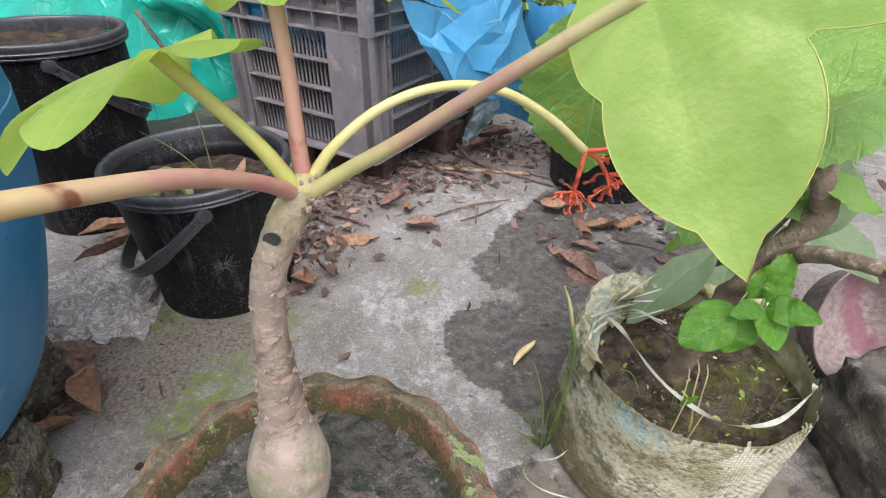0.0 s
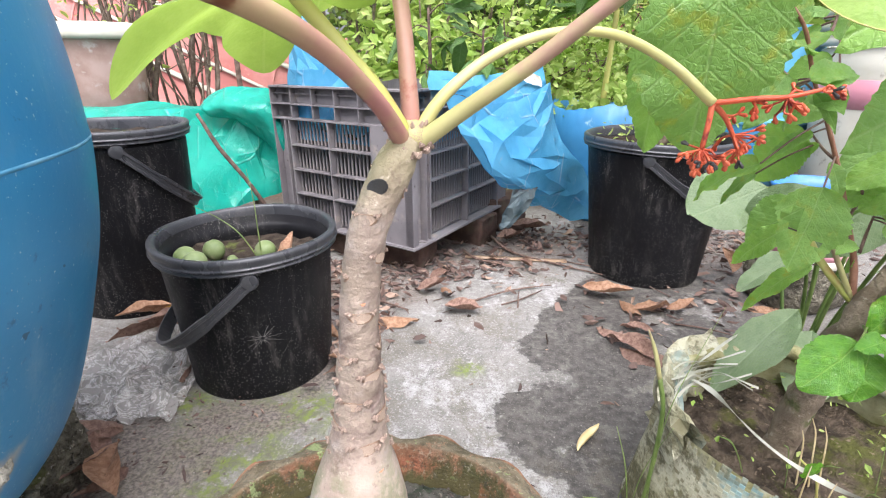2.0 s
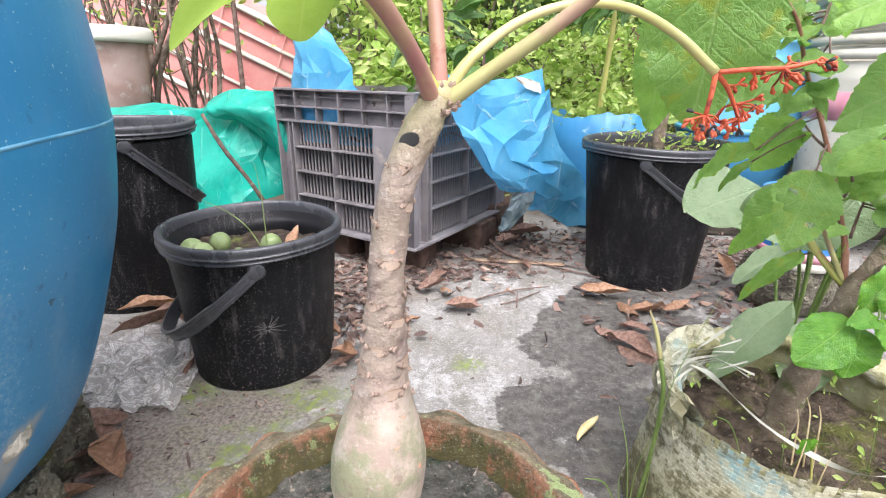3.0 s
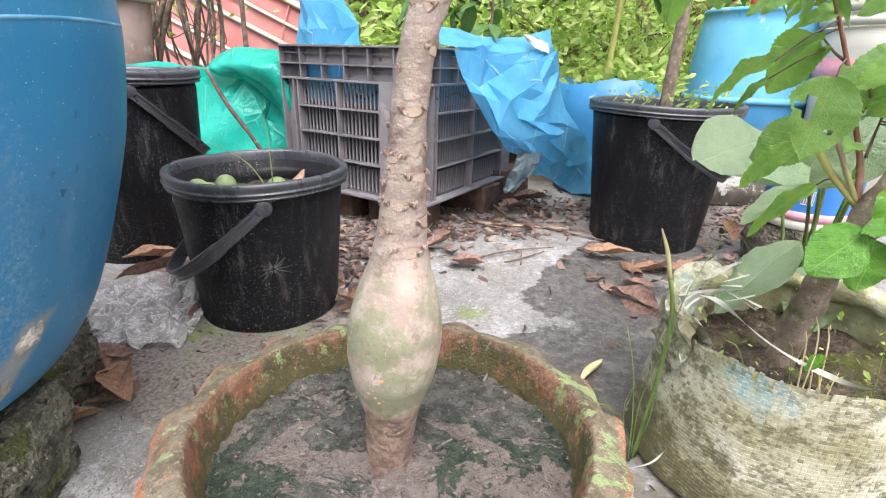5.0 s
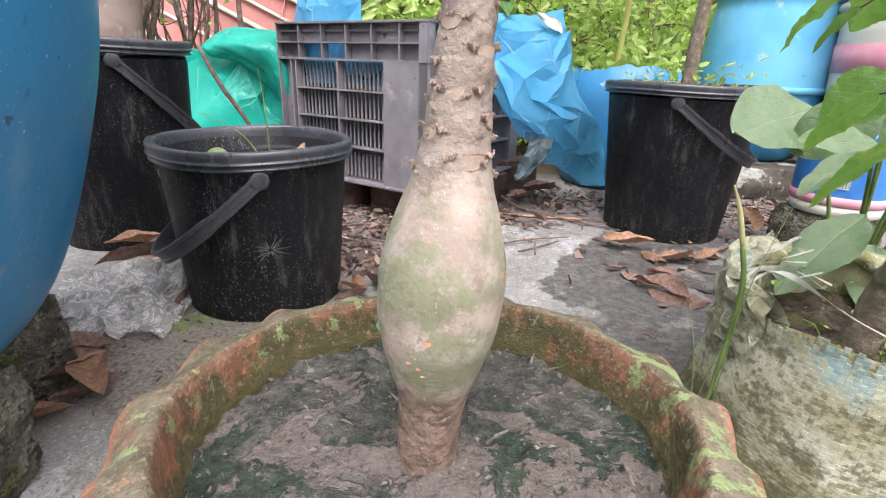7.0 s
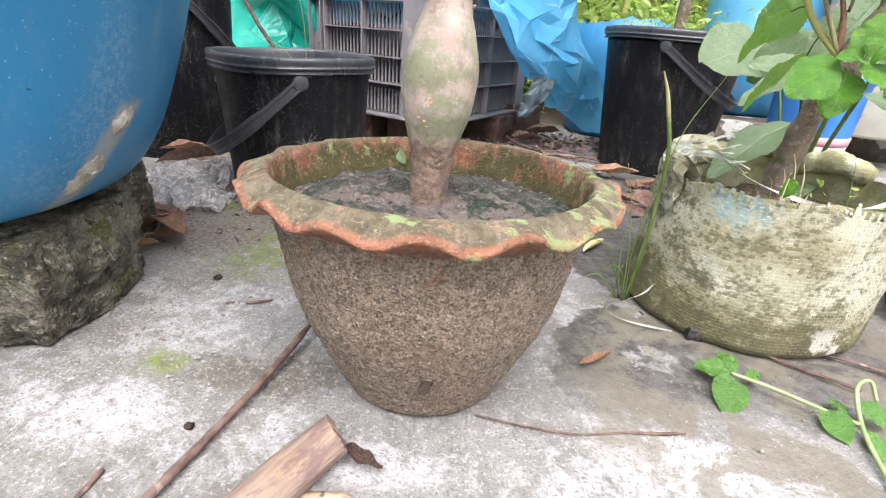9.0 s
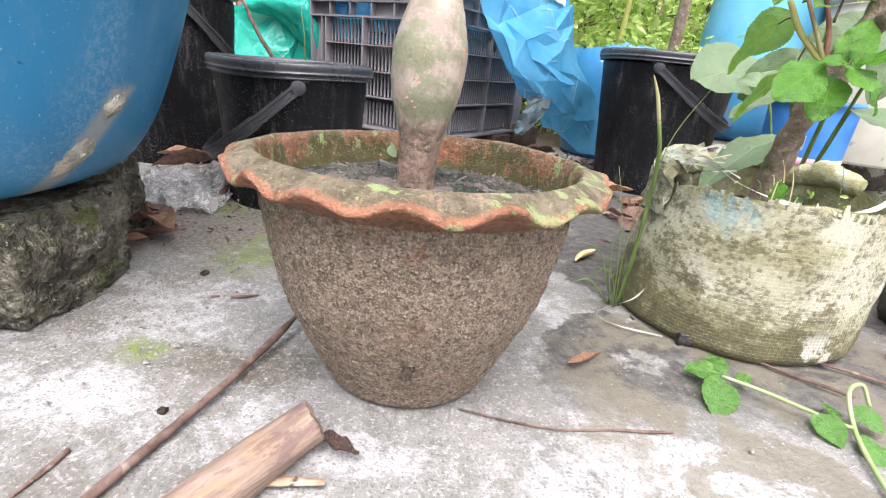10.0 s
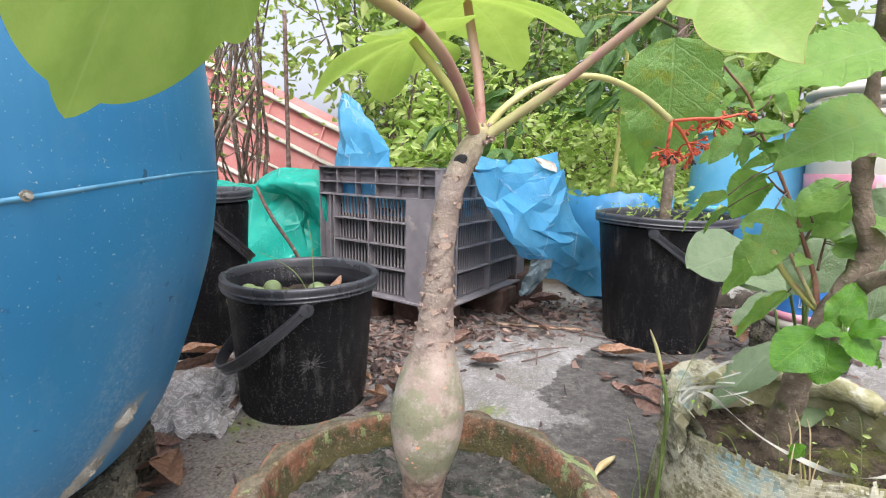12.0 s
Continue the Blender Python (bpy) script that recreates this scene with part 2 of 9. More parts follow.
def drum_plastic():
    n = Nodes("faded_blue_plastic")
    x, y, z = n.split(n.obj)
    col = n.mix(n.ramp(n.noise(3, 4), 0.3, 0.7), (0.019, 0.155, 0.312), (0.033, 0.211, 0.394))
    streak = n.noise(14, 5, 0.6, n.stretch(n.obj, 1.0, 1.0, 0.12))
    col = n.mix(n.math("MULTIPLY", n.ramp(streak, 0.5, 0.75), 0.25), col, (0.09, 0.27, 0.41))
    col = n.mix(n.math("MULTIPLY", n.ramp(n.noise(40, 5, 0.7), 0.62, 0.72), 0.5), col, (0.006, 0.03, 0.07))
    col = n.mix(n.math("MULTIPLY", n.ramp(n.noise(320, 3, 0.6), 0.67, 0.71), 0.8), col, (0.42, 0.48, 0.50))
    # a tan streak of washed-down cement
    off = n.math("SUBTRACT", n.math("ARCTAN2", y, x), n.math("MULTIPLY_ADD", n.math("SUBTRACT", z, 0.255), 2.0, 0.03))
    off = n.math("ADD", n.math("ABSOLUTE", off), n.math("MULTIPLY_ADD", n.noise(45, 5, 0.65), 0.07, -0.035))
    streak = n.math("MULTIPLY", n.math("SUBTRACT", 1.0, n.ramp(off, 0.03, 0.085)), n.math("SUBTRACT", 1.0, n.ramp(n.math("ADD", z, n.math("MULTIPLY", n.noise(60, 4), 0.02)), 0.262, 0.275)))
    col = n.mix(n.math("MULTIPLY", streak, n.math("MULTIPLY_ADD", n.noise(90, 5, 0.75), 1.0, 0.2)), col, (0.34, 0.30, 0.23))
    wash = n.ramp(n.noise(16, 6, 0.7, n.stretch(n.obj, 1.0, 1.0, 0.22)), 0.55, 0.72)
    col = n.mix(n.math("MULTIPLY", wash, 0.15), col, (0.30, 0.40, 0.44))
    # dried drip bands made of fine pale specks, and a few dark scabs
    band = n.ramp(n.noise(11, 3, 0.5, n.stretch(n.obj, 1.0, 1.0, 0.05), 0.3), 0.50, 0.68)
    col = n.mix(n.math("MULTIPLY", n.math("MULTIPLY", band, n.ramp(n.noise(170, 5, 0.75), 0.44, 0.66)), 0.36), col, (0.33, 0.42, 0.47))
    col = n.mix(n.math("MULTIPLY", n.ramp(n.noise(52, 2, 0.5), 0.735, 0.76), 0.8), col, (0.012, 0.05, 0.09))
    dust = n.ramp(n.noise(7, 6, 0.7), 0.55, 0.75)
    col = n.mix(n.math("MULTIPLY", dust, 0.14), col, (0.28, 0.33, 0.36))
    rough = n.blend(dust, 0.38, 0.6)
    h = n.math("ADD", n.noise(5, 3), n.math("MULTIPLY", n.noise(120, 3), 0.25))
    return n.done(col, rough, n.bump(h, 0.25, 0.004), 0.5)


def black_plastic(name, base, dusty, gloss=0.34, spec=0.15):
    """dusty: how much pale dust and how many flecks cling to it."""
    n = Nodes(name)
    x, y, z = n.split(n.obj)
    col = n.mix(n.noise(12, 4), tuple(c * 0.6 for c in base), base)
    scr = n.noise(55, 6, 0.7, n.stretch(n.obj, 1.0, 1.0, 0.22))
    film = n.ramp(n.noise(7, 5, 0.65, n.stretch(n.obj, 1.0, 1.0, 0.6)), 0.32, 0.62)
    col = n.mix(n.math("MULTIPLY", n.math("MULTIPLY", n.ramp(scr, 0.5, 0.72), film), 0.30 * dusty), col, (0.20, 0.185, 0.165))
    low = n.math("SUBTRACT", 1.0, n.ramp(n.math("ADD", z, n.math("MULTIPLY_ADD", n.noise(18, 5), 0.16, -0.08)), 0.0, 0.17))
    many = n.math("MAXIMUM", film, low)
    fleck = n.ramp(n.noise(470, 2, 0.6, n.stretch(n.obj, 1.0, 1.0, 0.7)), 0.655, 0.69)
    knock = n.math("MULTIPLY", n.ramp(n.noise(170, 3, 0.7), 0.70, 0.73), 0.6)
    col = n.mix(n.math("MULTIPLY", n.math("MAXIMUM", n.math("MULTIPLY", fleck, many), knock), 0.8 * dusty), col, (0.42, 0.40, 0.36))
    col = n.mix(n.math("MULTIPLY", n.math("MULTIPLY", n.ramp(n.noise(140, 4, 0.7), 0.62, 0.68), n.math("MULTIPLY", low, low)), 0.6 * dusty), col, (0.30, 0.27, 0.23))
    return n.done(col, n.blend(many, gloss, gloss + 0.24), n.bump(n.noise(90, 4), 0.08, 0.002), spec)


def terracotta():
    n = Nodes("mossy_terracotta")
    x, y, z = n.split(n.obj)
    col = n.mix(n.ramp(n.noise(18, 5), 0.3, 0.7), (0.25, 0.095, 0.048), (0.33, 0.14, 0.08))
    # below the rim the wall is plastered with mud and sand
    nx, ny, nz = n.split(n.add("ShaderNodeNewGeometry").outputs["Normal"])
    inward = n.ramp(n.math("ADD", n.math("MULTIPLY", nx, x), n.math("MULTIPLY", ny, y)), 0.0, -0.05)
    mud = n.math("SUBTRACT", 1.0, n.ramp(n.math("ADD", z, n.math("MULTIPLY_ADD", n.noise(22, 5, 0.65), 0.010, -0.005)), 0.2020, 0.2060))
    mud = n.math("MULTIPLY", mud, n.math("SUBTRACT", 1.0, inward))
    grit = n.math("ADD", n.math("MULTIPLY", n.noise(420, 4, 0.7), 0.55), n.math("MULTIPLY", n.noise(150, 4, 0.7), 0.45))
    mudcol = n.mix(n.ramp(grit, 0.36, 0.64), (0.10, 0.075, 0.052), (0.43, 0.335, 0.245))
    sand = n.add("ShaderNodeTexVoronoi", Scale=330.0)
    n.put(sand.inputs["Vector"], n.math_warp(n.obj, 60.0, 0.004))
    grain = n.math("MULTIPLY", n.math("SUBTRACT", 1.0, n.ramp(sand.outputs["Distance"], 0.12, 0.5)), n.ramp(n.split(sand.outputs["Color"])[0], 0.45, 0.7))
    mudcol = n.mix(n.math("MULTIPLY", grain, 0.7), mudcol, n.mix(n.split(sand.outputs["Color"])[1], (0.29, 0.20, 0.14), (0.54, 0.46, 0.37)))
    mudcol = n.mix(n.math("MULTIPLY", n.ramp(n.noise(14, 5), 0.52, 0.70), 0.3), mudcol, (0.27, 0.145, 0.10))
    west = n.math("MULTIPLY", n.ramp(n.math("ADD", x, n.math("MULTIPLY", n.noise(30, 5, 0.7), 0.06)), 0.0, -0.10), n.ramp(z, 0.08, 0.19))
    mudcol = n.mix(n.math("MULTIPLY", west, n.ramp(n.noise(55, 6, 0.75), 0.42, 0.62)), mudcol, (0.10, 0.105, 0.045))
    mudcol = n.mix(n.math("MULTIPLY", n.ramp(n.noise(420, 2, 0.5), 0.64, 0.68), 0.6), mudcol, (0.52, 0.46, 0.38))
    mudcol = n.mix(n.math("MULTIPLY", n.ramp(n.noise(70, 4, 0.7), 0.56, 0.68), 0.5), mudcol, (0.095, 0.10, 0.035))
    bare = n.math("MULTIPLY", n.ramp(z, 0.165, 0.20), n.ramp(n.noise(17, 6, 0.7), 0.55, 0.62))
    col = n.mix(mud, col, n.mix(n.math("MULTIPLY", bare, 0.7), mudcol, (0.30, 0.125, 0.075)))
    far = n.math("SQRT", n.math("ADD", n.math("MULTIPLY", x, x), n.math("MULTIPLY", y, y)))
    lip = n.ramp(n.math("ADD", far, n.math("MULTIPLY_ADD", n.noise(45, 4), 0.006, -0.003)), 0.1615, 0.1660)
    mossy = n.math("MULTIPLY", n.ramp(z, 0.217, 0.223), n.ramp(n.noise(24, 6, 0.7), 0.20, 0.42))
    mossy = n.math("MULTIPLY", mossy, n.math("MULTIPLY_ADD", lip, -0.72, 1.0))
    mossy = n.math("MULTIPLY", mossy, n.math("MULTIPLY_ADD", n.ramp(far, 0.139, 0.144), 0.6, 0.4))
    green = n.mix(n.ramp(n.noise(38, 6, 0.7), 0.35, 0.65), (0.062, 0.066, 0.036), (0.165, 0.15, 0.10))
    col = n.mix(n.math("MULTIPLY", mossy, 0.9), col, green)
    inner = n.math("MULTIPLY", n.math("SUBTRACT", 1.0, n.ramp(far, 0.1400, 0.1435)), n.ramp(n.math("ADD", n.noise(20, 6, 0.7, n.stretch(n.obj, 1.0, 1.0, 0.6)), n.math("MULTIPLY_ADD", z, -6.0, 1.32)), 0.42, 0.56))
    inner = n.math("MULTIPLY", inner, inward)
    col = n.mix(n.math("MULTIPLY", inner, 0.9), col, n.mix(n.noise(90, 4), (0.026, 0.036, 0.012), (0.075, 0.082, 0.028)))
    # darker brown beneath the overhanging rim: its undercut shadow painted into the colour
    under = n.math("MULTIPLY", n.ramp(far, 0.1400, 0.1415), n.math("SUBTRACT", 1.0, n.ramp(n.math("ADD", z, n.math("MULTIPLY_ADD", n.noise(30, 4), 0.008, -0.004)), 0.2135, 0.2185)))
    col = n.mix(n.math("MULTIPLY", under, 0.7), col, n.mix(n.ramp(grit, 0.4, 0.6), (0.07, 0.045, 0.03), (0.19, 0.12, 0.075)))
    east = n.math("MULTIPLY_ADD", n.ramp(n.math("ADD", x, n.math("MULTIPLY", y, -0.3)), 0.07, 0.15), 0.09, 0.0)
    lich = n.math("MULTIPLY", n.ramp(z, 0.2, 0.225), n.ramp(n.math("ADD", n.noise(34, 5, 0.68, n.stretch(n.obj, 1.0, 1.3, 1.0)), east), 0.60, 0.63))
    col = n.mix(n.math("MULTIPLY", lich, 0.85), col, n.mix(n.noise(120, 4), (0.17, 0.23, 0.08), (0.29, 0.35, 0.16)))
    col = n.mix(n.math("MULTIPLY", n.ramp(n.noise(50, 5, 0.7), 0.64, 0.72), 0.7), col, (0.05, 0.047, 0.04))
    rimz = n.ramp(z, 0.2, 0.207)
    col = n.mix(n.math("MULTIPLY", n.math("MULTIPLY", n.ramp(n.noise(120, 6, 0.75), 0.50, 0.66), rimz), 0.65), col, (0.055, 0.05, 0.035))
    col = n.mix(n.math("MULTIPLY", n.math("MULTIPLY", n.ramp(n.noise(75, 6, 0.75, n.stretch(n.obj, 1.2, 1.0, 1.0)), 0.56, 0.66), rimz), 0.55), col, (0.36, 0.19, 0.12))
    col = n.mix(n.math("MULTIPLY", n.math("MULTIPLY", n.ramp(n.noise(260, 4, 0.7), 0.56, 0.66), rimz), 0.4), col, (0.34, 0.32, 0.24))
    h = n.math("ADD", n.math("MULTIPLY", grit, n.blend(mud, 0.8, 1.9)), n.math("ADD", n.math("MULTIPLY", n.noise(40, 5, 0.65), 1.4), n.math("MULTIPLY", n.math("MULTIPLY", grain, mud), 1.0)))
    return n.done(col, 0.85, n.bump(h, 0.85, 0.007), 0.25)


def bark():
    n = Nodes("pale_succulent_bark")
    x, y, z = n.split(n.obj)
    col = n.mix(n.ramp(n.noise(30, 5), 0.3, 0.7), (0.255, 0.195, 0.155), (0.40, 0.325, 0.262))
    # grey-green film of algae in patches, thickest on the swelling
    film = n.math("ADD", n.noise(24, 6, 0.7), n.math("MULTIPLY_ADD", n.noise(190, 4, 0.7), 0.16, -0.08))
    col = n.mix(n.math("MULTIPLY", n.ramp(film, 0.41, 0.56), n.blend(n.ramp(z, 0.34, 0.38), 0.8, 0.16)), col, (0.155, 0.175, 0.092))
    col = n.mix(n.math("MULTIPLY", n.ramp(n.noise(46, 6, 0.72), 0.52, 0.64), 0.6), col, (0.33, 0.285, 0.25))
    col = n.mix(n.math("MULTIPLY", n.ramp(n.noise(62, 6, 0.72), 0.54, 0.68), 0.4), col, (0.165, 0.132, 0.105))
    brown = n.math("SUBTRACT", 1.0, n.ramp(n.math("ADD", z, n.math("MULTIPLY_ADD", n.noise(60, 4), 0.03, -0.015)), 0.25, 0.275))
    col = n.mix(n.math("MULTIPLY", brown, 0.85), col, n.mix(n.ramp(n.noise(130, 5, 0.7), 0.4, 0.62), (0.10, 0.062, 0.046), (0.25, 0.165, 0.12)))
    mauve = n.math("MULTIPLY", n.ramp(z, 0.37, 0.39), n.math("MULTIPLY_ADD", n.ramp(z, 0.43, 0.47), -0.45, 1.0))
    col = n.mix(n.math("MULTIPLY", mauve, n.math("MULTIPLY_ADD", n.ramp(n.noise(60, 6, 0.75), 0.40, 0.62), 0.85, 0.1)), col, (0.150, 0.106, 0.090))
    col = n.mix(n.math("MULTIPLY", n.ramp(z, 0.505, 0.54), 0.5), col, (0.27, 0.25, 0.125))
    # corky flecks and thin growth rings
    col = n.mix(n.math("MULTIPLY", n.ramp(n.noise(85, 6, 0.72), 0.55, 0.66), 0.55), col, (0.135, 0.095, 0.072))
    col = n.mix(n.math("MULTIPLY", n.ramp(n.noise(150, 4, 0.7), 0.60, 0.67), 0.5), col, (0.45, 0.39, 0.32))
    ring = n.noise(16, 5, 0.7, n.stretch(n.obj, 1.0, 1.0, 5.0), 0.4)
    upper = n.ramp(z, 0.35, 0.39)
    col = n.mix(n.math("MULTIPLY", n.math("MULTIPLY", n.ramp(ring, 0.60, 0.66), upper), 0.3), col, (0.14, 0.10, 0.08))
    h = n.math("ADD", n.noise(70, 5, 0.65), n.math("ADD", n.math("MULTIPLY", n.noise(260, 3), 0.6), n.math("MULTIPLY", ring, n.math("MULTIPLY", upper, 0.35))))
    return n.done(col, 0.62, n.bump(n.math("MULTIPLY", h, n.blend(n.ramp(n.math("ABSOLUTE", n.math("SUBTRACT", z, 0.315)), 0.035, 0.06), 0.4, 1.0)), 0.6, 0.004), 0.3)


def leaf_green(name, a, b, vein, freq, slant, gloss=0.42, trans=0.4, blotch=0.0, dull=None):
    """Leaf tissue; the leaf's own x runs along the midrib. dull: the colour of the older leaves."""
    n = Nodes(name)
    x, y, z = n.split(n.obj)
    ay = n.math("ABSOLUTE", y)
    own = n.chance()
    col = n.mix(n.ramp(n.noise(9, 5, 0.6), 0.3, 0.7), a, b)
    col = n.mix(n.math("MULTIPLY", own, 0.6 if dull else 0.45), col, dull or tuple(c * 0.5 for c in a))
    sweep = n.math("MULTIPLY", n.math("SUBTRACT", x, n.math("MULTIPLY", ay, slant)), freq)
    w = n.math("SINE", n.math("ADD", sweep, n.math("MULTIPLY_ADD", n.noise(5, 3), 1.6, -0.8)))
    side = n.math("MULTIPLY", n.ramp(w, 0.90, 1.0), 0.5)
    ribs = n.math("MAXIMUM", side, n.math("SUBTRACT", 1.0, n.ramp(ay, 0.003, 0.014)))
    net = n.add("ShaderNodeTexVoronoi", Scale=26.0)
    net.feature = "DISTANCE_TO_EDGE"
    n.put(net.inputs["Vector"], n.obj)
    mesh = n.math("SUBTRACT", 1.0, n.ramp(net.outputs["Distance"], 0.0, 0.09))
    col = n.mix(n.math("MULTIPLY", ribs, 0.4), col, vein)
    col = n.mix(n.math("MULTIPLY", mesh, 0.06), col, vein)
    if blotch:
        odd = n.math("FRACT", n.math("MULTIPLY", own, 7.3))
        col = n.mix(n.math("MULTIPLY", n.ramp(n.noise(5, 6, 0.68), 0.52, 0.66), n.math("MULTIPLY", odd, blotch)), col, (0.31, 0.34, 0.035))
        col = n.mix(n.math("MULTIPLY", n.ramp(n.noise(16, 4, 0.6), 0.71, 0.74), 0.7), col, (0.40, 0.33, 0.16))
    h = n.math("ADD", n.math("MULTIPLY", ribs, -0.8), n.math("MULTIPLY", n.noise(12, 4), 0.9))
    h = n.math("ADD", h, n.math("MULTIPLY", mesh, -0.25))
    return n.done(col, n.blend(n.noise(8, 4), gloss - 0.1, gloss + 0.14), n.bump(h, 0.38, 0.02), 0.5, through_light=trans, glow=n.mix(0.5, col, (0.22, 0.42, 0.04)))


def palm_leaf(name, a, b):
    """Large lobed leaf with ribs that fan out from the stalk."""
    n = Nodes(name)
    x, y, z = n.split(n.obj)
    ang = n.math("ARCTAN2", y, x)
    rad = n.math("SQRT", n.math("ADD", n.math("MULTIPLY", x, x), n.math("MULTIPLY", y, y)))
    col = n.mix(n.ramp(n.noise(3.2, 6, 0.6), 0.35, 0.65), a, b)
    fan = n.math("ABSOLUTE", n.math("SINE", n.math("MULTIPLY", ang, 2.6)))
    ribs = n.math("SUBTRACT", 1.0, n.ramp(n.math("MULTIPLY", fan, rad), 0.008, 0.03))
    col = n.mix(n.math("MULTIPLY", ribs, 0.55), col, (0.36, 0.47, 0.12))
    w = n.math("SINE", n.math("MULTIPLY", n.math("ADD", rad, n.math("MULTIPLY", fan, -0.25)), 46.0))
    col = n.mix(n.math("MULTIPLY", n.ramp(w, 0.7, 1.0), 0.13), col, (0.33, 0.45, 0.10))
    col = n.mix(n.math("MULTIPLY", n.ramp(n.noise(9, 5, 0.7), 0.60, 0.70), 0.3), col, (0.32, 0.40, 0.09))
    h = n.math("ADD", n.math("MULTIPLY", n.noise(40, 4), 0.4), n.math("MULTIPLY", n.noise(14, 4), 0.8))
    return n.done(col, n.blend(n.noise(9, 3), 0.28, 0.45), n.bump(h, 0.12, 0.016), 0.5, through_light=0.5, glow=n.mix(0.5, col, (0.35, 0.49, 0.07)))


def sheet_plastic(name, a, b, crease, trans):
    n = Nodes(name)
    col = n.mix(n.ramp(n.noise(7, 5), 0.3, 0.7), a, b)
    c = n.noise(18, 7, 0.7, n.stretch(n.obj, 1.0, 1.0, 0.6), 1.2)
    line = n.math("SUBTRACT", 1.0, n.ramp(n.math("ABSOLUTE", n.math("SUBTRACT", c, 0.5)), 0.0, 0.03))
    vor = n.add("ShaderNodeTexVoronoi", Scale=11.0)
    vor.feature = "DISTANCE_TO_EDGE"
    n.put(vor.inputs["Vector"], n.stretch(n.obj, 1.0, 1.0, 0.55))
    ridge = n.math("SUBTRACT", 1.0, n.ramp(vor.outputs["Distance"], 0.0, 0.035))
    ridge = n.math("MULTIPLY", ridge, n.ramp(n.noise(9, 4), 0.45, 0.6))
    col = n.mix(n.math("MULTIPLY", ridge, 0.55), col, crease)
    col = n.mix(n.math("MULTIPLY", n.ramp(n.noise(30, 6, 0.7), 0.62, 0.74), 0.3), col, (0.42, 0.50, 0.53))
    return n.done(col, n.blend(n.noise(12, 3), 0.10, 0.28), n.bump(n.math("ADD", n.math("ADD", n.math("MULTIPLY", c, 0.6), n.math("MULTIPLY", line, 0.25)), n.math("MULTIPLY", ridge, 0.9)), 0.55, 0.008), 0.5, through_light=trans)


def sack_weave():
    n = Nodes("mouldy_woven_plastic")
    k = n.island()
    x, y, z = n.split(n.obj)
    wide = n.stretch(n.obj, 1.0, 1.0, 1.7)
    col = n.mix(n.ramp(n.noise(8, 4), 0.35, 0.65), (0.33, 0.315, 0.20), (0.46, 0.45, 0.34))
    col = n.mix(n.math("MULTIPLY", k, 0.3), col, (0.53, 0.52, 0.41))
    low = n.math("MULTIPLY_ADD", n.math("SUBTRACT", 1.0, n.ramp(z, 0.0, 0.10)), 0.26, -0.03)
    west = n.math("MULTIPLY", x, -0.4)
    bed = n.math("ADD", n.math("ADD", n.noise(8, 7, 0.72, wide), low), n.math("ADD", west, n.math("MULTIPLY_ADD", n.noise(110, 4, 0.7), 0.3, -0.15)))
    each = n.math("MULTIPLY_ADD", k, 0.09, -0.045)
    f1 = n.ramp(n.math("ADD", bed, each), 0.42, 0.66)
    col = n.mix(n.math("MULTIPLY", f1, 0.8), col, n.mix(n.noise(40, 4), (0.15, 0.137, 0.062), (0.30, 0.282, 0.155)))
    f2 = n.ramp(n.math("ADD", n.math("ADD", n.noise(22, 7, 0.75, wide), n.math("MULTIPLY", n.math("ADD", low, west), 0.8)), n.math("MULTIPLY_ADD", n.noise(140, 4, 0.7), 0.34, -0.17)), 0.465, 0.655)
    col = n.mix(n.math("MULTIPLY", f2, 0.92), col, n.mix(n.noise(60, 4), (0.045, 0.042, 0.022), (0.12, 0.11, 0.05)))
    f3 = n.ramp(n.math("ADD", n.noise(30, 6, 0.75, wide), n.math("MULTIPLY", each, 2.4)), 0.53, 0.63)
    col = n.mix(n.math("MULTIPLY", f3, 0.72), col, (0.13, 0.115, 0.055))
    crust = n.math("MULTIPLY", n.ramp(n.noise(20, 6, 0.7), 0.56, 0.63), n.math("SUBTRACT", 1.0, n.ramp(z, 0.03, 0.07)))
    col = n.mix(n.math("MULTIPLY", crust, 0.8), col, (0.52, 0.50, 0.42))
    spot = n.math("SQRT", n.math("ADD", n.math("POWER", n.math("ADD", x, 0.105), 2.0), n.math("POWER", n.math("SUBTRACT", z, 0.185), 2.0)))
    blue = n.math("SUBTRACT", 1.0, n.ramp(n.math("ADD", spot, n.math("MULTIPLY_ADD", n.noise(45, 4), 0.06, -0.03)), 0.01, 0.035))
    col = n.mix(n.math("MULTIPLY", blue, n.math("MULTIPLY_ADD", k, 0.5, 0.1)), col, (0.20, 0.38, 0.41))
    return n.done(col, 0.6, n.bump(n.noise(260, 3), 0.25, 0.002), 0.35, through_light=0.05)


def painted_wall():
    n = Nodes("red_painted_wall")
    x, y, z = n.split(n.pos)
    col = n.mix(n.ramp(n.noise(2.5, 5, 0.6, n.pos), 0.3, 0.7), (0.48, 0.165, 0.145), (0.57, 0.26, 0.23))
    col = n.mix(n.math("MULTIPLY", n.ramp(n.noise(9, 6, 0.7, n.pos), 0.55, 0.7), 0.5), col, (0.60, 0.36, 0.33))
    return n.done(col, 0.8, n.bump(n.noise(40, 4, 0.6, n.pos), 0.3, 0.01), 0.3)


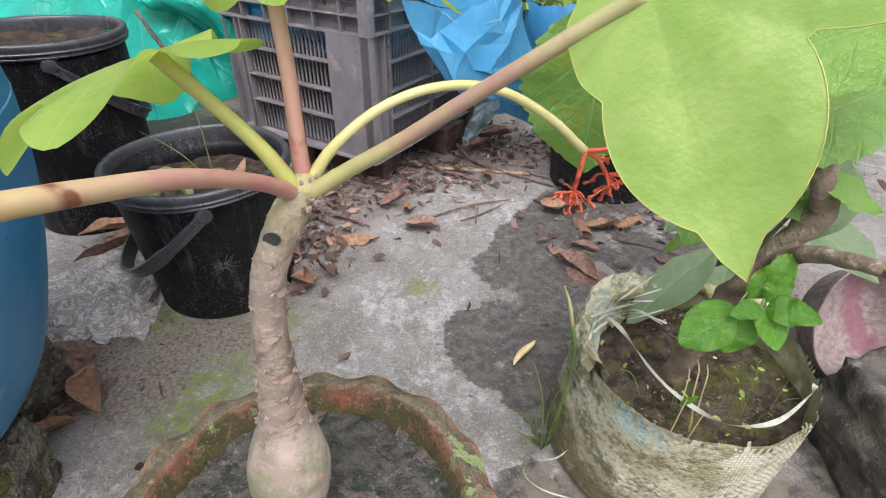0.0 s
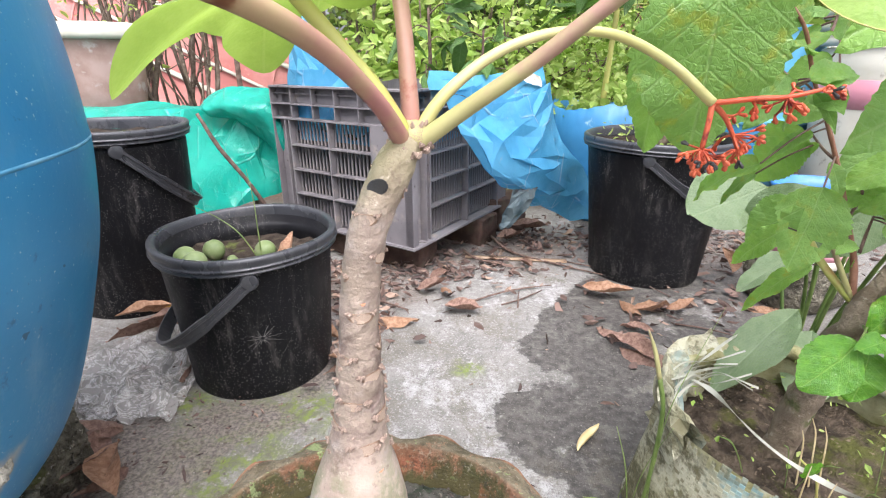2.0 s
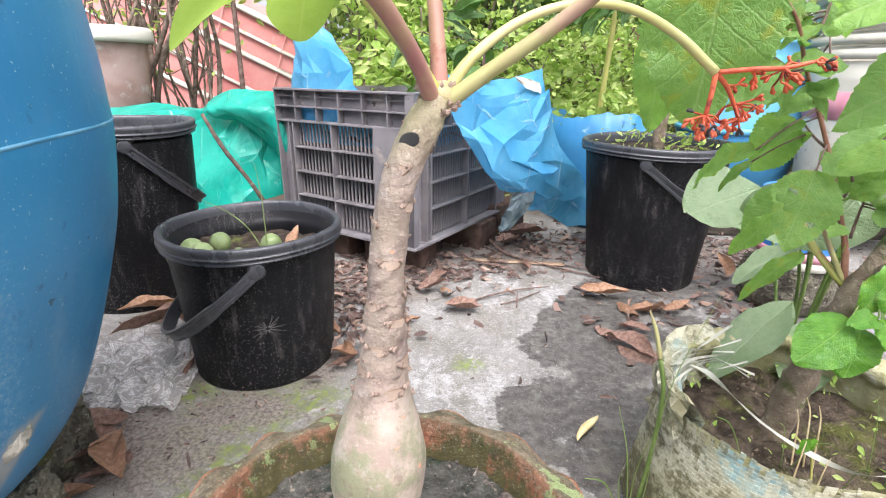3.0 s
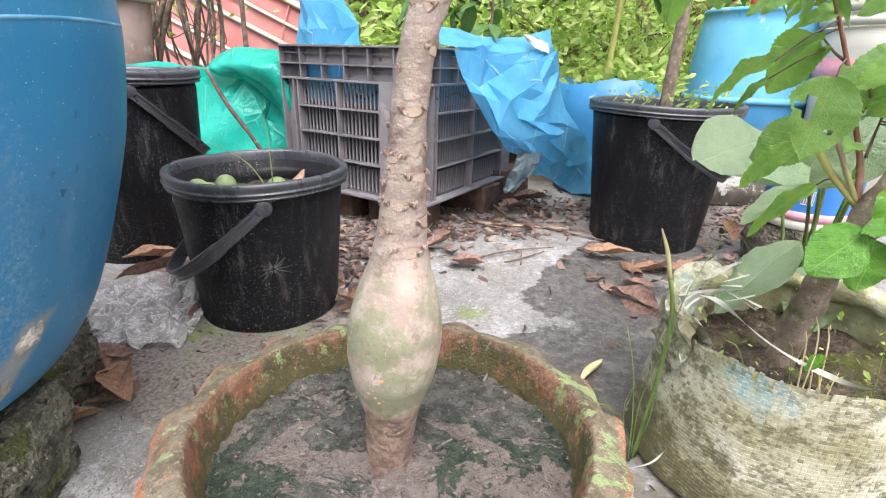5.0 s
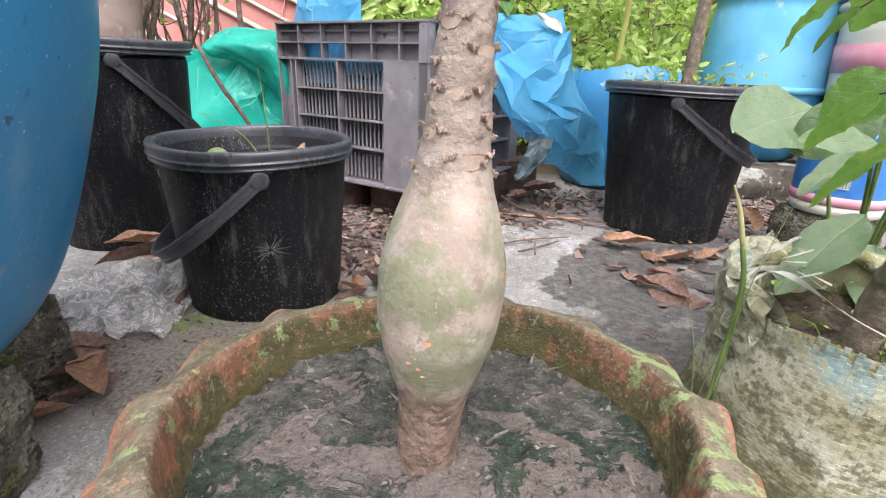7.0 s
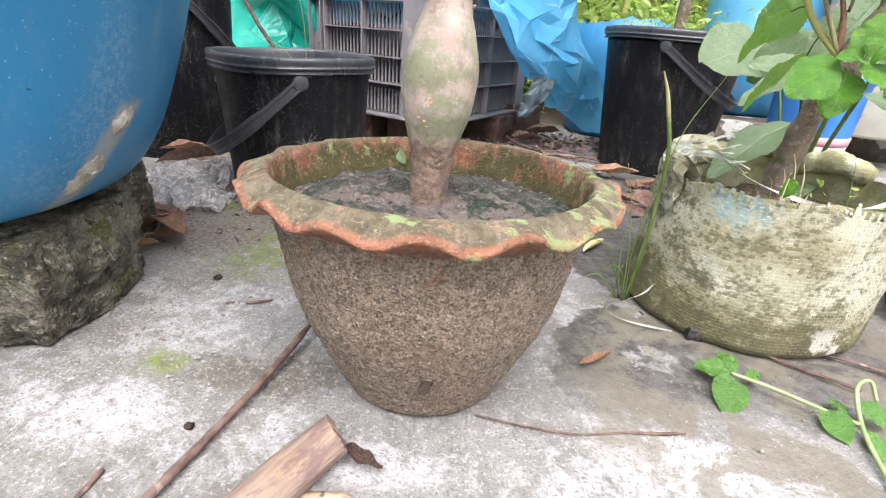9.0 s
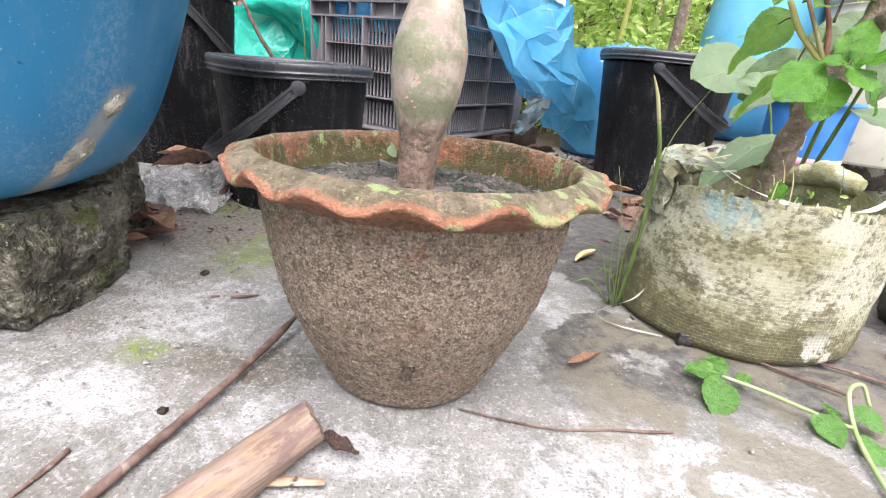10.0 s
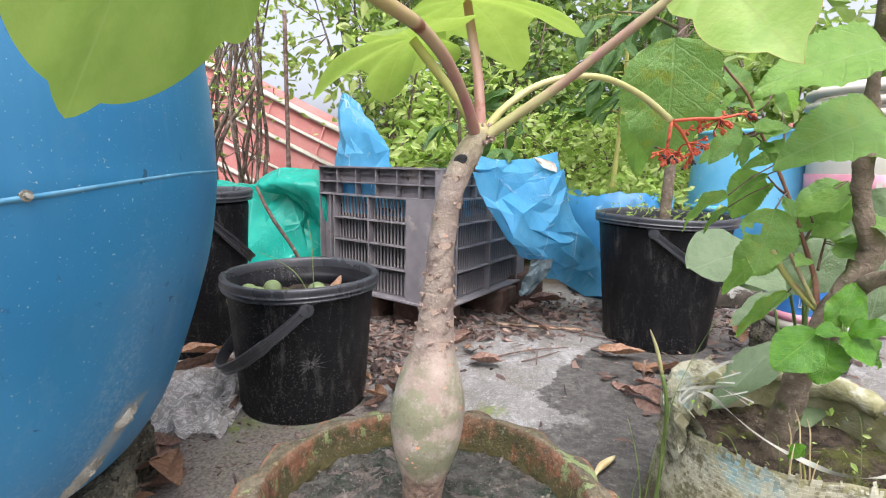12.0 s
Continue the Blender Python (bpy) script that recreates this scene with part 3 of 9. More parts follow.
CONCRETE, DRUM, CLAY, BARK, LIME, SACK, WALL = concrete(), drum_plastic(), terracotta(), bark(), palm_leaf("lime_leaf", (0.24, 0.37, 0.06), (0.33, 0.46, 0.09)), sack_weave(), painted_wall()
# RIM has a paler blue-grey base that paints in the sky's reflection
BLACK, RIM = black_plastic("dusty_black_plastic", (0.0085, 0.0085, 0.0095), 1.0), black_plastic("sky_greyed_black_rim", (0.048, 0.050, 0.055), 0.6, 0.20, 0.5)
BLUE = sheet_plastic("crumpled_blue_sheet", (0.075, 0.36, 0.62), (0.14, 0.48, 0.75), (0.45, 0.68, 0.84), 0.42)
GREEN = sheet_plastic("teal_tarpaulin", (0.006, 0.32, 0.235), (0.016, 0.43, 0.325), (0.12, 0.52, 0.42), 0.25)
GREY = surface("grey_crate_plastic", (0.135, 0.125, 0.130), (0.195, 0.180, 0.182), 9, 0.55, 90, 0.25, 0.002, [((0.33, 0.29, 0.25), 14, 0.55, 0.75, 0.8), ((0.075, 0.06, 0.05), 30, 0.62, 0.72, 0.8)])


def pot_soil():
    n = Nodes("damp_mossy_soil")
    crumb = n.noise(230, 5, 0.7)
    col = n.mix(n.ramp(n.noise(60, 6, 0.7), 0.35, 0.65), (0.062, 0.062, 0.050), (0.155, 0.148, 0.126))
    alga = n.ramp(n.math("ADD", n.noise(13, 6, 0.62, None, 0.5), n.math("MULTIPLY_ADD", crumb, 0.16, -0.08)), 0.46, 0.53)
    col = n.mix(n.math("MULTIPLY", alga, 0.9), col, n.mix(n.ramp(n.noise(90, 5, 0.7), 0.38, 0.62), (0.022, 0.034, 0.024), (0.060, 0.085, 0.052)))
    bare = n.ramp(n.math("ADD", n.noise(11, 6, 0.66, n.stretch(n.obj, 1.0, 1.35, 1.0), 0.8), n.math("MULTIPLY_ADD", n.noise(150, 4, 0.6), 0.06, -0.03)), 0.515, 0.535)
    col = n.mix(n.math("MULTIPLY", bare, 0.92), col, n.mix(n.ramp(n.noise(80, 5, 0.7), 0.3, 0.7), (0.165, 0.132, 0.112), (0.24, 0.20, 0.172)))
    col = n.mix(n.math("MULTIPLY", n.ramp(n.noise(300, 3, 0.6), 0.64, 0.68), 0.7), col, (0.33, 0.31, 0.27))
    col = n.mix(n.math("MULTIPLY", n.ramp(n.noise(170, 4, 0.7), 0.60, 0.66), 0.6), col, (0.03, 0.028, 0.022))
    h = n.math("ADD", crumb, n.math("ADD", n.math("MULTIPLY", n.noise(70, 5, 0.65), 1.6), n.math("MULTIPLY", bare, 0.5)))
    return n.done(col, n.blend(alga, 0.95, 0.8), n.bump(h, 1.0, 0.009), 0.2)


POTSOIL = pot_soil()
MOSSOIL = surface("mossy_dark_soil", (0.045, 0.034, 0.024), (0.125, 0.097, 0.070), 45, 0.95, 220, 1.0, 0.010, [((0.10, 0.105, 0.03), 16, 0.50, 0.62, 0.9), ((0.22, 0.17, 0.12), 130, 0.60, 0.67, 0.9)], 0.15)
SOIL = surface("dark_soil", (0.030, 0.022, 0.016), (0.072, 0.055, 0.041), 40, 0.95, 220, 0.9, 0.008, [((0.10, 0.12, 0.03), 14, 0.6, 0.7, 0.9)], 0.15)
STONE = surface("mossy_rough_stone", (0.066, 0.060, 0.045), (0.20, 0.183, 0.135), 30, 0.95, 120, 1.0, 0.016, [((0.10, 0.105, 0.04), 16, 0.54, 0.66, 0.95), ((0.27, 0.25, 0.19), 70, 0.58, 0.66, 0.9), ((0.38, 0.36, 0.31), 160, 0.63, 0.68, 0.9), ((0.028, 0.026, 0.022), 45, 0.60, 0.68, 0.95)], 0.15)
CRUST = surface("shrivelled_dark_leaf", (0.045, 0.028, 0.022), (0.12, 0.075, 0.058), 24, 0.75, 160, 0.6, 0.003, (), 0.25)
DRY = surface("dry_brown_leaf", (0.175, 0.10, 0.072), (0.31, 0.195, 0.145), 14, 0.6, 160, 0.5, 0.002, [((0.10, 0.05, 0.03), 30, 0.55, 0.68, 0.7)], 0.35, rnd=0.55, through_light=0.12)
TAN = surface("tan_dry_leaf", (0.27, 0.145, 0.08), (0.41, 0.25, 0.155), 14, 0.6, 160, 0.5, 0.002, [((0.20, 0.09, 0.04), 24, 0.55, 0.7, 0.7)], 0.35, rnd=0.3, through_light=0.15)
def stripped_wood():
    """Pale wood with grain along the log, its far flank still brown with bark."""
    n = Nodes("stripped_log_wood")
    turn = n.add("ShaderNodeMapping", Vector=n.pos, Rotation=Vector((0, 0, radians(27.3))))
    x, y, z = n.split(turn.outputs[0])
    grain = n.stretch(turn.outputs[0], 1.0, 0.10, 1.0)
    g1, g2 = n.noise(160, 5, 0.65, grain), n.noise(420, 4, 0.6, grain)
    col = n.mix(n.ramp(g1, 0.35, 0.65), (0.20, 0.14, 0.105), (0.30, 0.225, 0.17))
    col = n.mix(n.math("MULTIPLY", n.ramp(g2, 0.52, 0.66), 0.4), col, (0.21, 0.14, 0.095))
    col = n.mix(n.math("MULTIPLY", n.ramp(n.noise(38, 5, 0.7, n.stretch(turn.outputs[0], 1.0, 0.5, 1.0)), 0.57, 0.66), 0.35), col, (0.36, 0.23, 0.10))
    col = n.mix(n.math("MULTIPLY", n.ramp(n.noise(45, 6, 0.7, n.stretch(turn.outputs[0], 1.0, 0.35, 1.0)), 0.54, 0.62), 0.75), col, (0.15, 0.095, 0.085))
    return n.done(col, 0.8, n.bump(n.math("ADD", g1, n.math("MULTIPLY", g2, 0.6)), 0.7, 0.004), 0.25)


LOG = stripped_wood()
WOOD = surface("split_pale_wood", (0.30, 0.20, 0.125), (0.42, 0.31, 0.21), 26, 0.8, 170, 0.7, 0.004, [((0.15, 0.09, 0.06), 17, 0.52, 0.66, 0.85), ((0.07, 0.05, 0.04), 60, 0.62, 0.7, 0.9)], 0.25)
TWIG = surface("brown_twig_bark", (0.085, 0.052, 0.04), (0.17, 0.115, 0.09), 60, 0.8, 300, 0.6, 0.002, [((0.27, 0.21, 0.17), 40, 0.6, 0.7, 0.8)], 0.25)
RUSSET = surface("red_brown_twig", (0.17, 0.075, 0.045), (0.26, 0.13, 0.085), 60, 0.6, 300, 0.4, 0.002, (), 0.3)
WOODY = surface("rough_shrub_bark", (0.15, 0.115, 0.08), (0.25, 0.20, 0.145), 45, 0.85, 220, 0.9, 0.004, [((0.10, 0.11, 0.04), 22, 0.52, 0.66, 0.9), ((0.34, 0.30, 0.24), 90, 0.6, 0.68, 0.8)], 0.2)
STALK_RED = surface("rosy_leaf_stalk", (0.37, 0.18, 0.145), (0.42, 0.27, 0.18), 14, 0.45, 150, 0.2, 0.001, [((0.27, 0.085, 0.06), 34, 0.56, 0.68, 0.5)], 0.45, through_light=0.1)
STALK_LIME = surface("yellow_green_stalk", (0.37, 0.38, 0.09), (0.45, 0.43, 0.13), 14, 0.45, 150, 0.2, 0.001, [((0.42, 0.25, 0.10), 26, 0.56, 0.7, 0.5)], 0.45, through_light=0.1)
STALK_YELLOW = surface("yellow_flower_stalk", (0.48, 0.45, 0.17), (0.55, 0.51, 0.24), 20, 0.45, 150, 0.2, 0.001, (), 0.45, through_light=0.1)
CORAL = surface("coral_red_blossom", (0.56, 0.085, 0.035), (0.68, 0.15, 0.07), 60, 0.45, 200, 0.2, 0.001, [((0.20, 0.02, 0.02), 90, 0.58, 0.68, 0.5)], 0.45, through_light=0.12)
PALELIME = palm_leaf("pale_lime_leaf", (0.30, 0.49, 0.10), (0.43, 0.60, 0.16))
LENTI = surface("orange_lenticel", (0.50, 0.22, 0.12), (0.58, 0.30, 0.18), 60, 0.7, 250, 0.4, 0.001, (), 0.3)
# brick brown taken down to include the shadow beneath the crate
BRICK = surface("worn_shaded_brick", (0.06, 0.038, 0.03), (0.10, 0.06, 0.046), 25, 0.9, 160, 0.8, 0.004, [((0.09, 0.07, 0.05), 22, 0.5, 0.66, 0.9)], 0.2)
SCAR = surface("peach_leaf_scar", (0.32, 0.235, 0.175), (0.43, 0.335, 0.255), 60, 0.75, 250, 0.4, 0.001, (), 0.3)
HUSK = surface("brown_stipule_husk", (0.20, 0.14, 0.11), (0.38, 0.29, 0.23), 60, 0.85, 250, 0.5, 0.001, (), 0.2)
CORK = surface("rusty_cork_rim", (0.20, 0.125, 0.085), (0.33, 0.23, 0.16), 90, 0.8, 250, 0.6, 0.002, (), 0.2)
CHAR = surface("black_healed_cut", (0.012, 0.012, 0.013), (0.04, 0.037, 0.036), 70, 0.4, 200, 0.6, 0.002, (), 0.5)
CEMENT = surface("dried_cement_smear", (0.25, 0.235, 0.19), (0.40, 0.375, 0.31), 40, 0.9, 200, 0.9, 0.005, [((0.13, 0.115, 0.09), 35, 0.58, 0.68, 0.9)], 0.2)
SEAM = surface("pale_moulded_seam", (0.05, 0.20, 0.33), (0.12, 0.29, 0.41), 40, 0.5, 150, 0.2, 0.001, (), 0.4)
ALGAE = surface("algae_green_sacking", (0.22, 0.21, 0.095), (0.40, 0.385, 0.235), 30, 0.85, 220, 0.7, 0.004, [((0.45, 0.44, 0.34), 38, 0.58, 0.68, 0.7)], 0.25)
HIB = leaf_green("toothed_green_leaf", (0.18, 0.35, 0.052), (0.26, 0.46, 0.085), (0.34, 0.48, 0.19), 40.0, 0.8, 0.40, 0.5, 0.9, (0.12, 0.235, 0.09))
GLOSS = leaf_green("glossy_fresh_leaf", (0.065, 0.21, 0.012), (0.13, 0.33, 0.022), (0.24, 0.42, 0.08), 40.0, 0.9, 0.16, 0.28, 0.5, (0.035, 0.13, 0.010))
SPRIGLEAF = leaf_green("fallen_sprig_leaf", (0.06, 0.17, 0.02), (0.10, 0.235, 0.035), (0.17, 0.30, 0.09), 70.0, 0.9, 0.25, 0.25, 0.2)
STRIPE = leaf_green("broad_ribbed_leaf", (0.13, 0.20, 0.09), (0.19, 0.26, 0.13), (0.24, 0.31, 0.18), 95.0, 2.2, 0.36, 0.22)
SPEAR = leaf_green("narrow_dark_leaf", (0.05, 0.13, 0.022), (0.09, 0.19, 0.04), (0.17, 0.26, 0.09), 60.0, 0.8, 0.4, 0.3)
GRASS = surface("grass_blade", (0.11, 0.18, 0.04), (0.19, 0.26, 0.075), 30, 0.5, 150, 0.2, 0.001, (), 0.4, through_light=0.3)
SPRIGSTEM = surface("pale_green_stem", (0.24, 0.33, 0.12), (0.36, 0.42, 0.20), 24, 0.45, 150, 0.2, 0.001, (), 0.4, through_light=0.15)
STRAW = surface("dry_grass_stalk", (0.42, 0.33, 0.17), (0.55, 0.45, 0.27), 40, 0.7, 150, 0.3, 0.001, (), 0.3)
RIBBON = surface("white_plastic_ribbon", (0.36, 0.36, 0.29), (0.50, 0.50, 0.42), 30, 0.5, 150, 0.3, 0.001, [((0.30, 0.33, 0.24), 30, 0.58, 0.7, 0.6)], 0.4, through_light=0.2)
FRUIT = surface("green_fallen_fruit", (0.17, 0.235, 0.085), (0.26, 0.32, 0.14), 45, 0.45, 150, 0.15, 0.001, [((0.30, 0.30, 0.17), 60, 0.58, 0.7, 0.6)], 0.4, rnd=0.4)


def crown_leaf(name, a, b, trans=0.4):
    n = Nodes(name)
    col = n.mix(n.island(), a, b)
    col = n.mix(n.math("MULTIPLY", n.ramp(n.noise(4, 3, 0.6, n.pos), 0.45, 0.65), 0.5), col, tuple(c * 0.45 for c in a))
    return n.done(col, 0.42, None, 0.5, through_light=trans, glow=n.mix(0.5, col, (0.32, 0.50, 0.07)))


BRIGHT = crown_leaf("bright_shrub_leaf", (0.28, 0.44, 0.07), (0.60, 0.68, 0.24), 0.5)
MIDLEAF = crown_leaf("garden_shrub_leaf", (0.16, 0.29, 0.05), (0.47, 0.55, 0.21), 0.5)
# DARKLEAF: very dark green, with the shade inside the foliage put into its colour
DARKLEAF = crown_leaf("shaded_hedge_leaf", (0.03, 0.075, 0.014), (0.075, 0.135, 0.028), 0.25)
TUB_BLUE = surface("cut_tub_blue", (0.025, 0.17, 0.36), (0.05, 0.23, 0.44), 6, 0.4, 100, 0.2, 0.002, [((0.33, 0.50, 0.58), 20, 0.64, 0.74, 0.6)], 0.45)
PALE_BLUE = surface("sun_faded_blue_plastic", (0.10, 0.36, 0.56), (0.15, 0.44, 0.64), 6, 0.4, 100, 0.2, 0.002, [((0.33, 0.50, 0.58), 20, 0.6, 0.72, 0.6), ((0.05, 0.10, 0.13), 34, 0.66, 0.73, 0.7)], 0.45)
DEEP_BLUE = surface("blue_barrel_base", (0.03, 0.17, 0.32), (0.06, 0.24, 0.42), 7, 0.45, 100, 0.25, 0.002, [((0.22, 0.15, 0.10), 9, 0.58, 0.7, 0.8)], 0.45)
WHITE = surface("yellowed_white_plastic", (0.50, 0.48, 0.39), (0.60, 0.58, 0.49), 8, 0.5, 120, 0.2, 0.002, [((0.30, 0.27, 0.21), 22, 0.6, 0.72, 0.7)], 0.4)
PINK = surface("faded_pink_print", (0.52, 0.22, 0.27), (0.60, 0.32, 0.36), 12, 0.5, 120, 0.2, 0.002, (), 0.4)
COBALT = surface("blue_printed_pail", (0.03, 0.15, 0.42), (0.05, 0.20, 0.50), 14, 0.4, 120, 0.2, 0.002, (), 0.5)
LEDGE = surface("lichened_concrete_kerb", (0.055, 0.047, 0.036), (0.11, 0.095, 0.075), 12, 0.9, 140, 0.9, 0.006, [((0.40, 0.40, 0.35), 11, 0.55, 0.62, 0.9), ((0.04, 0.035, 0.03), 16, 0.58, 0.68, 0.95)], 0.2)
BROWN_POT = surface("dusty_clay_planter", (0.30, 0.20, 0.165), (0.40, 0.29, 0.25), 10, 0.8, 120, 0.4, 0.003, [((0.46, 0.40, 0.36), 18, 0.58, 0.7, 0.8)], 0.25)
VINE = surface("bare_vine_bark", (0.10, 0.075, 0.055), (0.20, 0.155, 0.12), 30, 0.85, 160, 0.7, 0.004, [((0.33, 0.28, 0.23), 40, 0.6, 0.7, 0.8)], 0.2)


def faded_bowl():
    """Greyed plastic with a band of its old magenta left along one flank."""
    n = Nodes("faded_magenta_bowl")
    x, y, z = n.split(n.obj)
    col = n.mix(n.ramp(n.noise(60, 6, 0.7), 0.32, 0.68), (0.165, 0.125, 0.112), (0.29, 0.235, 0.215))
    edge = n.math("ADD", x, n.math("MULTIPLY_ADD", n.noise(45, 6, 0.75), 0.07, -0.035))
    band = n.math("MULTIPLY", n.ramp(edge, 0.035, 0.06), n.math("SUBTRACT", 1.0, n.ramp(edge, 0.085, 0.11)))
    col = n.mix(n.math("MULTIPLY", band, 0.65), col, (0.17, 0.05, 0.075))
    return n.done(col, 0.72, n.bump(n.noise(150, 5, 0.7), 0.6, 0.004), 0.3)


MAUVE = faded_bowl()
DARKBAG = surface("grimy_dark_sacking", (0.05, 0.045, 0.037), (0.12, 0.11, 0.09), 25, 0.85, 220, 0.8, 0.005, [((0.20, 0.19, 0.16), 40, 0.58, 0.7, 0.8)], 0.25)


def clear_film():
    n = Nodes("cloudy_plastic_film")
    c = n.noise(22, 7, 0.72, None, 1.6)
    line = n.math("SUBTRACT", 1.0, n.ramp(n.math("ABSOLUTE", n.math("SUBTRACT", c, 0.5)), 0.0, 0.04))
    dirt = n.ramp(n.noise(15, 6, 0.7), 0.54, 0.66)
    col = n.mix(n.math("MULTIPLY", line, 0.7), (0.51, 0.49, 0.45), (0.82, 0.81, 0.78))
    col = n.mix(n.math("MULTIPLY", dirt, 0.55), col, (0.22, 0.20, 0.165))
    fold = n.noise(60, 5, 0.7, None, 1.0)
    return n.done(col, 0.14, n.bump(n.math("ADD", c, n.math("MULTIPLY", fold, 0.4)), 0.7, 0.012), 0.6, through_light=0.15, alpha=n.math("MULTIPLY_ADD", line, 0.3, 0.60))


FILM = clear_film()
GREYED = surface("greyed_sheet_end", (0.06, 0.095, 0.11), (0.13, 0.17, 0.18), 30, 0.85, 140, 0.3, 0.002, [((0.15, 0.14, 0.12), 40, 0.56, 0.68, 0.7)], 0.15, through_light=0.2)


def turning_stalk():
    """Rosy near the trunk, yellow-green towards the blade, with one brown scab."""
    n = Nodes("turning_leaf_stalk")
    x, y, z = n.split(n.obj)
    far = n.ramp(n.math("ADD", y, n.math("MULTIPLY_ADD", n.noise(40, 4), 0.05, -0.025)), 0.20, 0.12)
    col = n.mix(far, n.mix(n.ramp(n.noise(22, 5, 0.6), 0.35, 0.65), (0.39, 0.175, 0.165), (0.41, 0.30, 0.17)), n.mix(n.ramp(n.noise(20, 5, 0.6), 0.35, 0.65), (0.34, 0.365, 0.07), (0.42, 0.34, 0.11)))
    scab = n.math("SUBTRACT", 1.0, n.ramp(n.math("ABSOLUTE", n.math("SUBTRACT", y, 0.181)), 0.002, 0.006))
    col = n.mix(n.math("MULTIPLY", scab, n.ramp(n.noise(60, 3), 0.4, 0.55)), col, (0.16, 0.06, 0.025))
    return n.done(col, 0.42, n.bump(n.noise(120, 3), 0.15, 0.001), 0.45, through_light=0.1)


STALK_TURN = turning_stalk()
STALK_PINK = surface("pink_flushed_stalk", (0.33, 0.31, 0.13), (0.40, 0.38, 0.17), 24, 0.45, 150, 0.2, 0.001, [((0.33, 0.20, 0.15), 14, 0.47, 0.64, 0.6)], 0.45, through_light=0.1)

# ---------------------------------------------------------------- mesh helpers
def thing(name, label, category, group="", kind="", at=(0, 0, 0), turn=0.0):
    ob = new(name)
    ob.empty_display_size = 0.05
    ob.matrix_basis = pose(*at, 0, 0, turn)
    return tagged(ob, label, category, group, kind)


def finish(name, me, material, parent, label, smooth=True):
    me.materials.append(material)
    if smooth:
        me.polygons.foreach_set("use_smooth", [True] * len(me.polygons))
    ob = new(name, me)
    if parent is not None:
        ob.parent = parent
    if label:
        tagged(ob, label)
    return ob


def part(name, bm, material, parent=None, label="", smooth=True):
    me = bpy.data.meshes.new(name)
    bmesh.ops.recalc_face_normals(bm, faces=bm.faces)
    bm.to_mesh(me)
    bm.free()
    return finish(name, me, material, parent, label, smooth)


def raw(name, verts, faces, material, parent=None, label="", smooth=True, crease=0):
    me = bpy.data.meshes.new(name)
    me.from_pydata([tuple(v) for v in verts], [], [tuple(f) for f in faces])
    ob = finish(name, me, material, parent, label, smooth)
    if crease:
        me.set_sharp_from_angle(angle=radians(crease))
    return ob


def bend(points, steps=8):
    """A smooth line through points (Catmull-Rom); any number of values to a point."""
    p = [np.array(q, float) for q in points]
    p = [2 * p[0] - p[1], *p, 2 * p[-1] - p[-2]]
    out = []
    for a, b, c, d in zip(p, p[1:], p[2:], p[3:]):
        for i in range(steps):
            t = i / steps
            out.append(0.5 * (2 * b + (c - a) * t + (2 * a - 5 * b + 4 * c - d) * t * t + (3 * b - a - 3 * c + d) * t ** 3))
    return out + [p[-2]]


def tube(points, sides=10, steps=8, rough=0.0, seed=0, bm=None, flat=1.0):
    """A round rod along points (x, y, z, radius); rough: unevenness of the radius."""
    line = bend(points, steps)
    bm = bm or bmesh.new()
    rings, side = [], None
    for i, q in enumerate(line):
        c, r = Vector(q[:3]), q[3]
        d = Vector(line[min(i + 1, len(line) - 1)][:3]) - Vector(line[max(i - 1, 0)][:3])
        d.normalize()
        if side is None:
            side = d.orthogonal().normalized()
        side = (side - d * side.dot(d)).normalized()
        up = d.cross(side)
        ring = []
        for k in range(sides):
            a = 2 * math.pi * k / sides
            s = r * (1 + rough * noise.noise(Vector((c.x * 60 + seed, c.y * 60 + math.cos(a), c.z * 60 + math.sin(a)))))
            ring.append(bm.verts.new(c + side * (math.cos(a) * s) + up * (math.sin(a) * s * flat)))
        rings.append(ring)
    for a, b in zip(rings, rings[1:]):
        for k in range(sides):
            bm.faces.new((a[k], a[(k + 1) % sides], b[(k + 1) % sides], b[k]))
    bm.faces.new(rings[0][::-1])
    bm.faces.new(rings[-1])
    return bm


def lathe(profile, sides=64, wave=None, bm=None):
    """A turned body from a profile of (radius, height); wave(angle, radius, height) may move it."""
    bm = bm or bmesh.new()
    rings = []
    for r, z in profile:
        ring = []
        for k in range(sides):
            a = 2 * math.pi * k / sides
            rr, zz = wave(a, r, z) if wave else (r, z)
            ring.append(bm.verts.new((rr * math.cos(a), rr * math.sin(a), zz)))
        rings.append(ring)
    for a, b in zip(rings, rings[1:]):
        for k in range(sides):
            bm.faces.new((a[k], a[(k + 1) % sides], b[(k + 1) % sides], b[k]))
    return bm


def close_ends(bm, sides):
    bm.verts.ensure_lookup_table()
    bm.faces.new(bm.verts[:sides])
    bm.faces.new(bm.verts[-sides:])
    return bm


def box(x0, x1, y0, y1, z0, z1, bm=None, bevel=0.0):
    own = bmesh.new()
    bmesh.ops.create_cube(own, size=1)
    for v in own.verts:
        v.co = Vector(((x0 + x1) / 2 + v.co.x * (x1 - x0), (y0 + y1) / 2 + v.co.y * (y1 - y0), (z0 + z1) / 2 + v.co.z * (z1 - z0)))
    if bevel:
        bmesh.ops.bevel(own, geom=own.edges[:], offset=bevel, segments=2, affect="EDGES")
    if bm is None:
        return own
    me = bpy.data.meshes.new("scrap")
    own.to_mesh(me)
    own.free()
    bm.from_mesh(me)
    bpy.data.meshes.remove(me)
    return bm


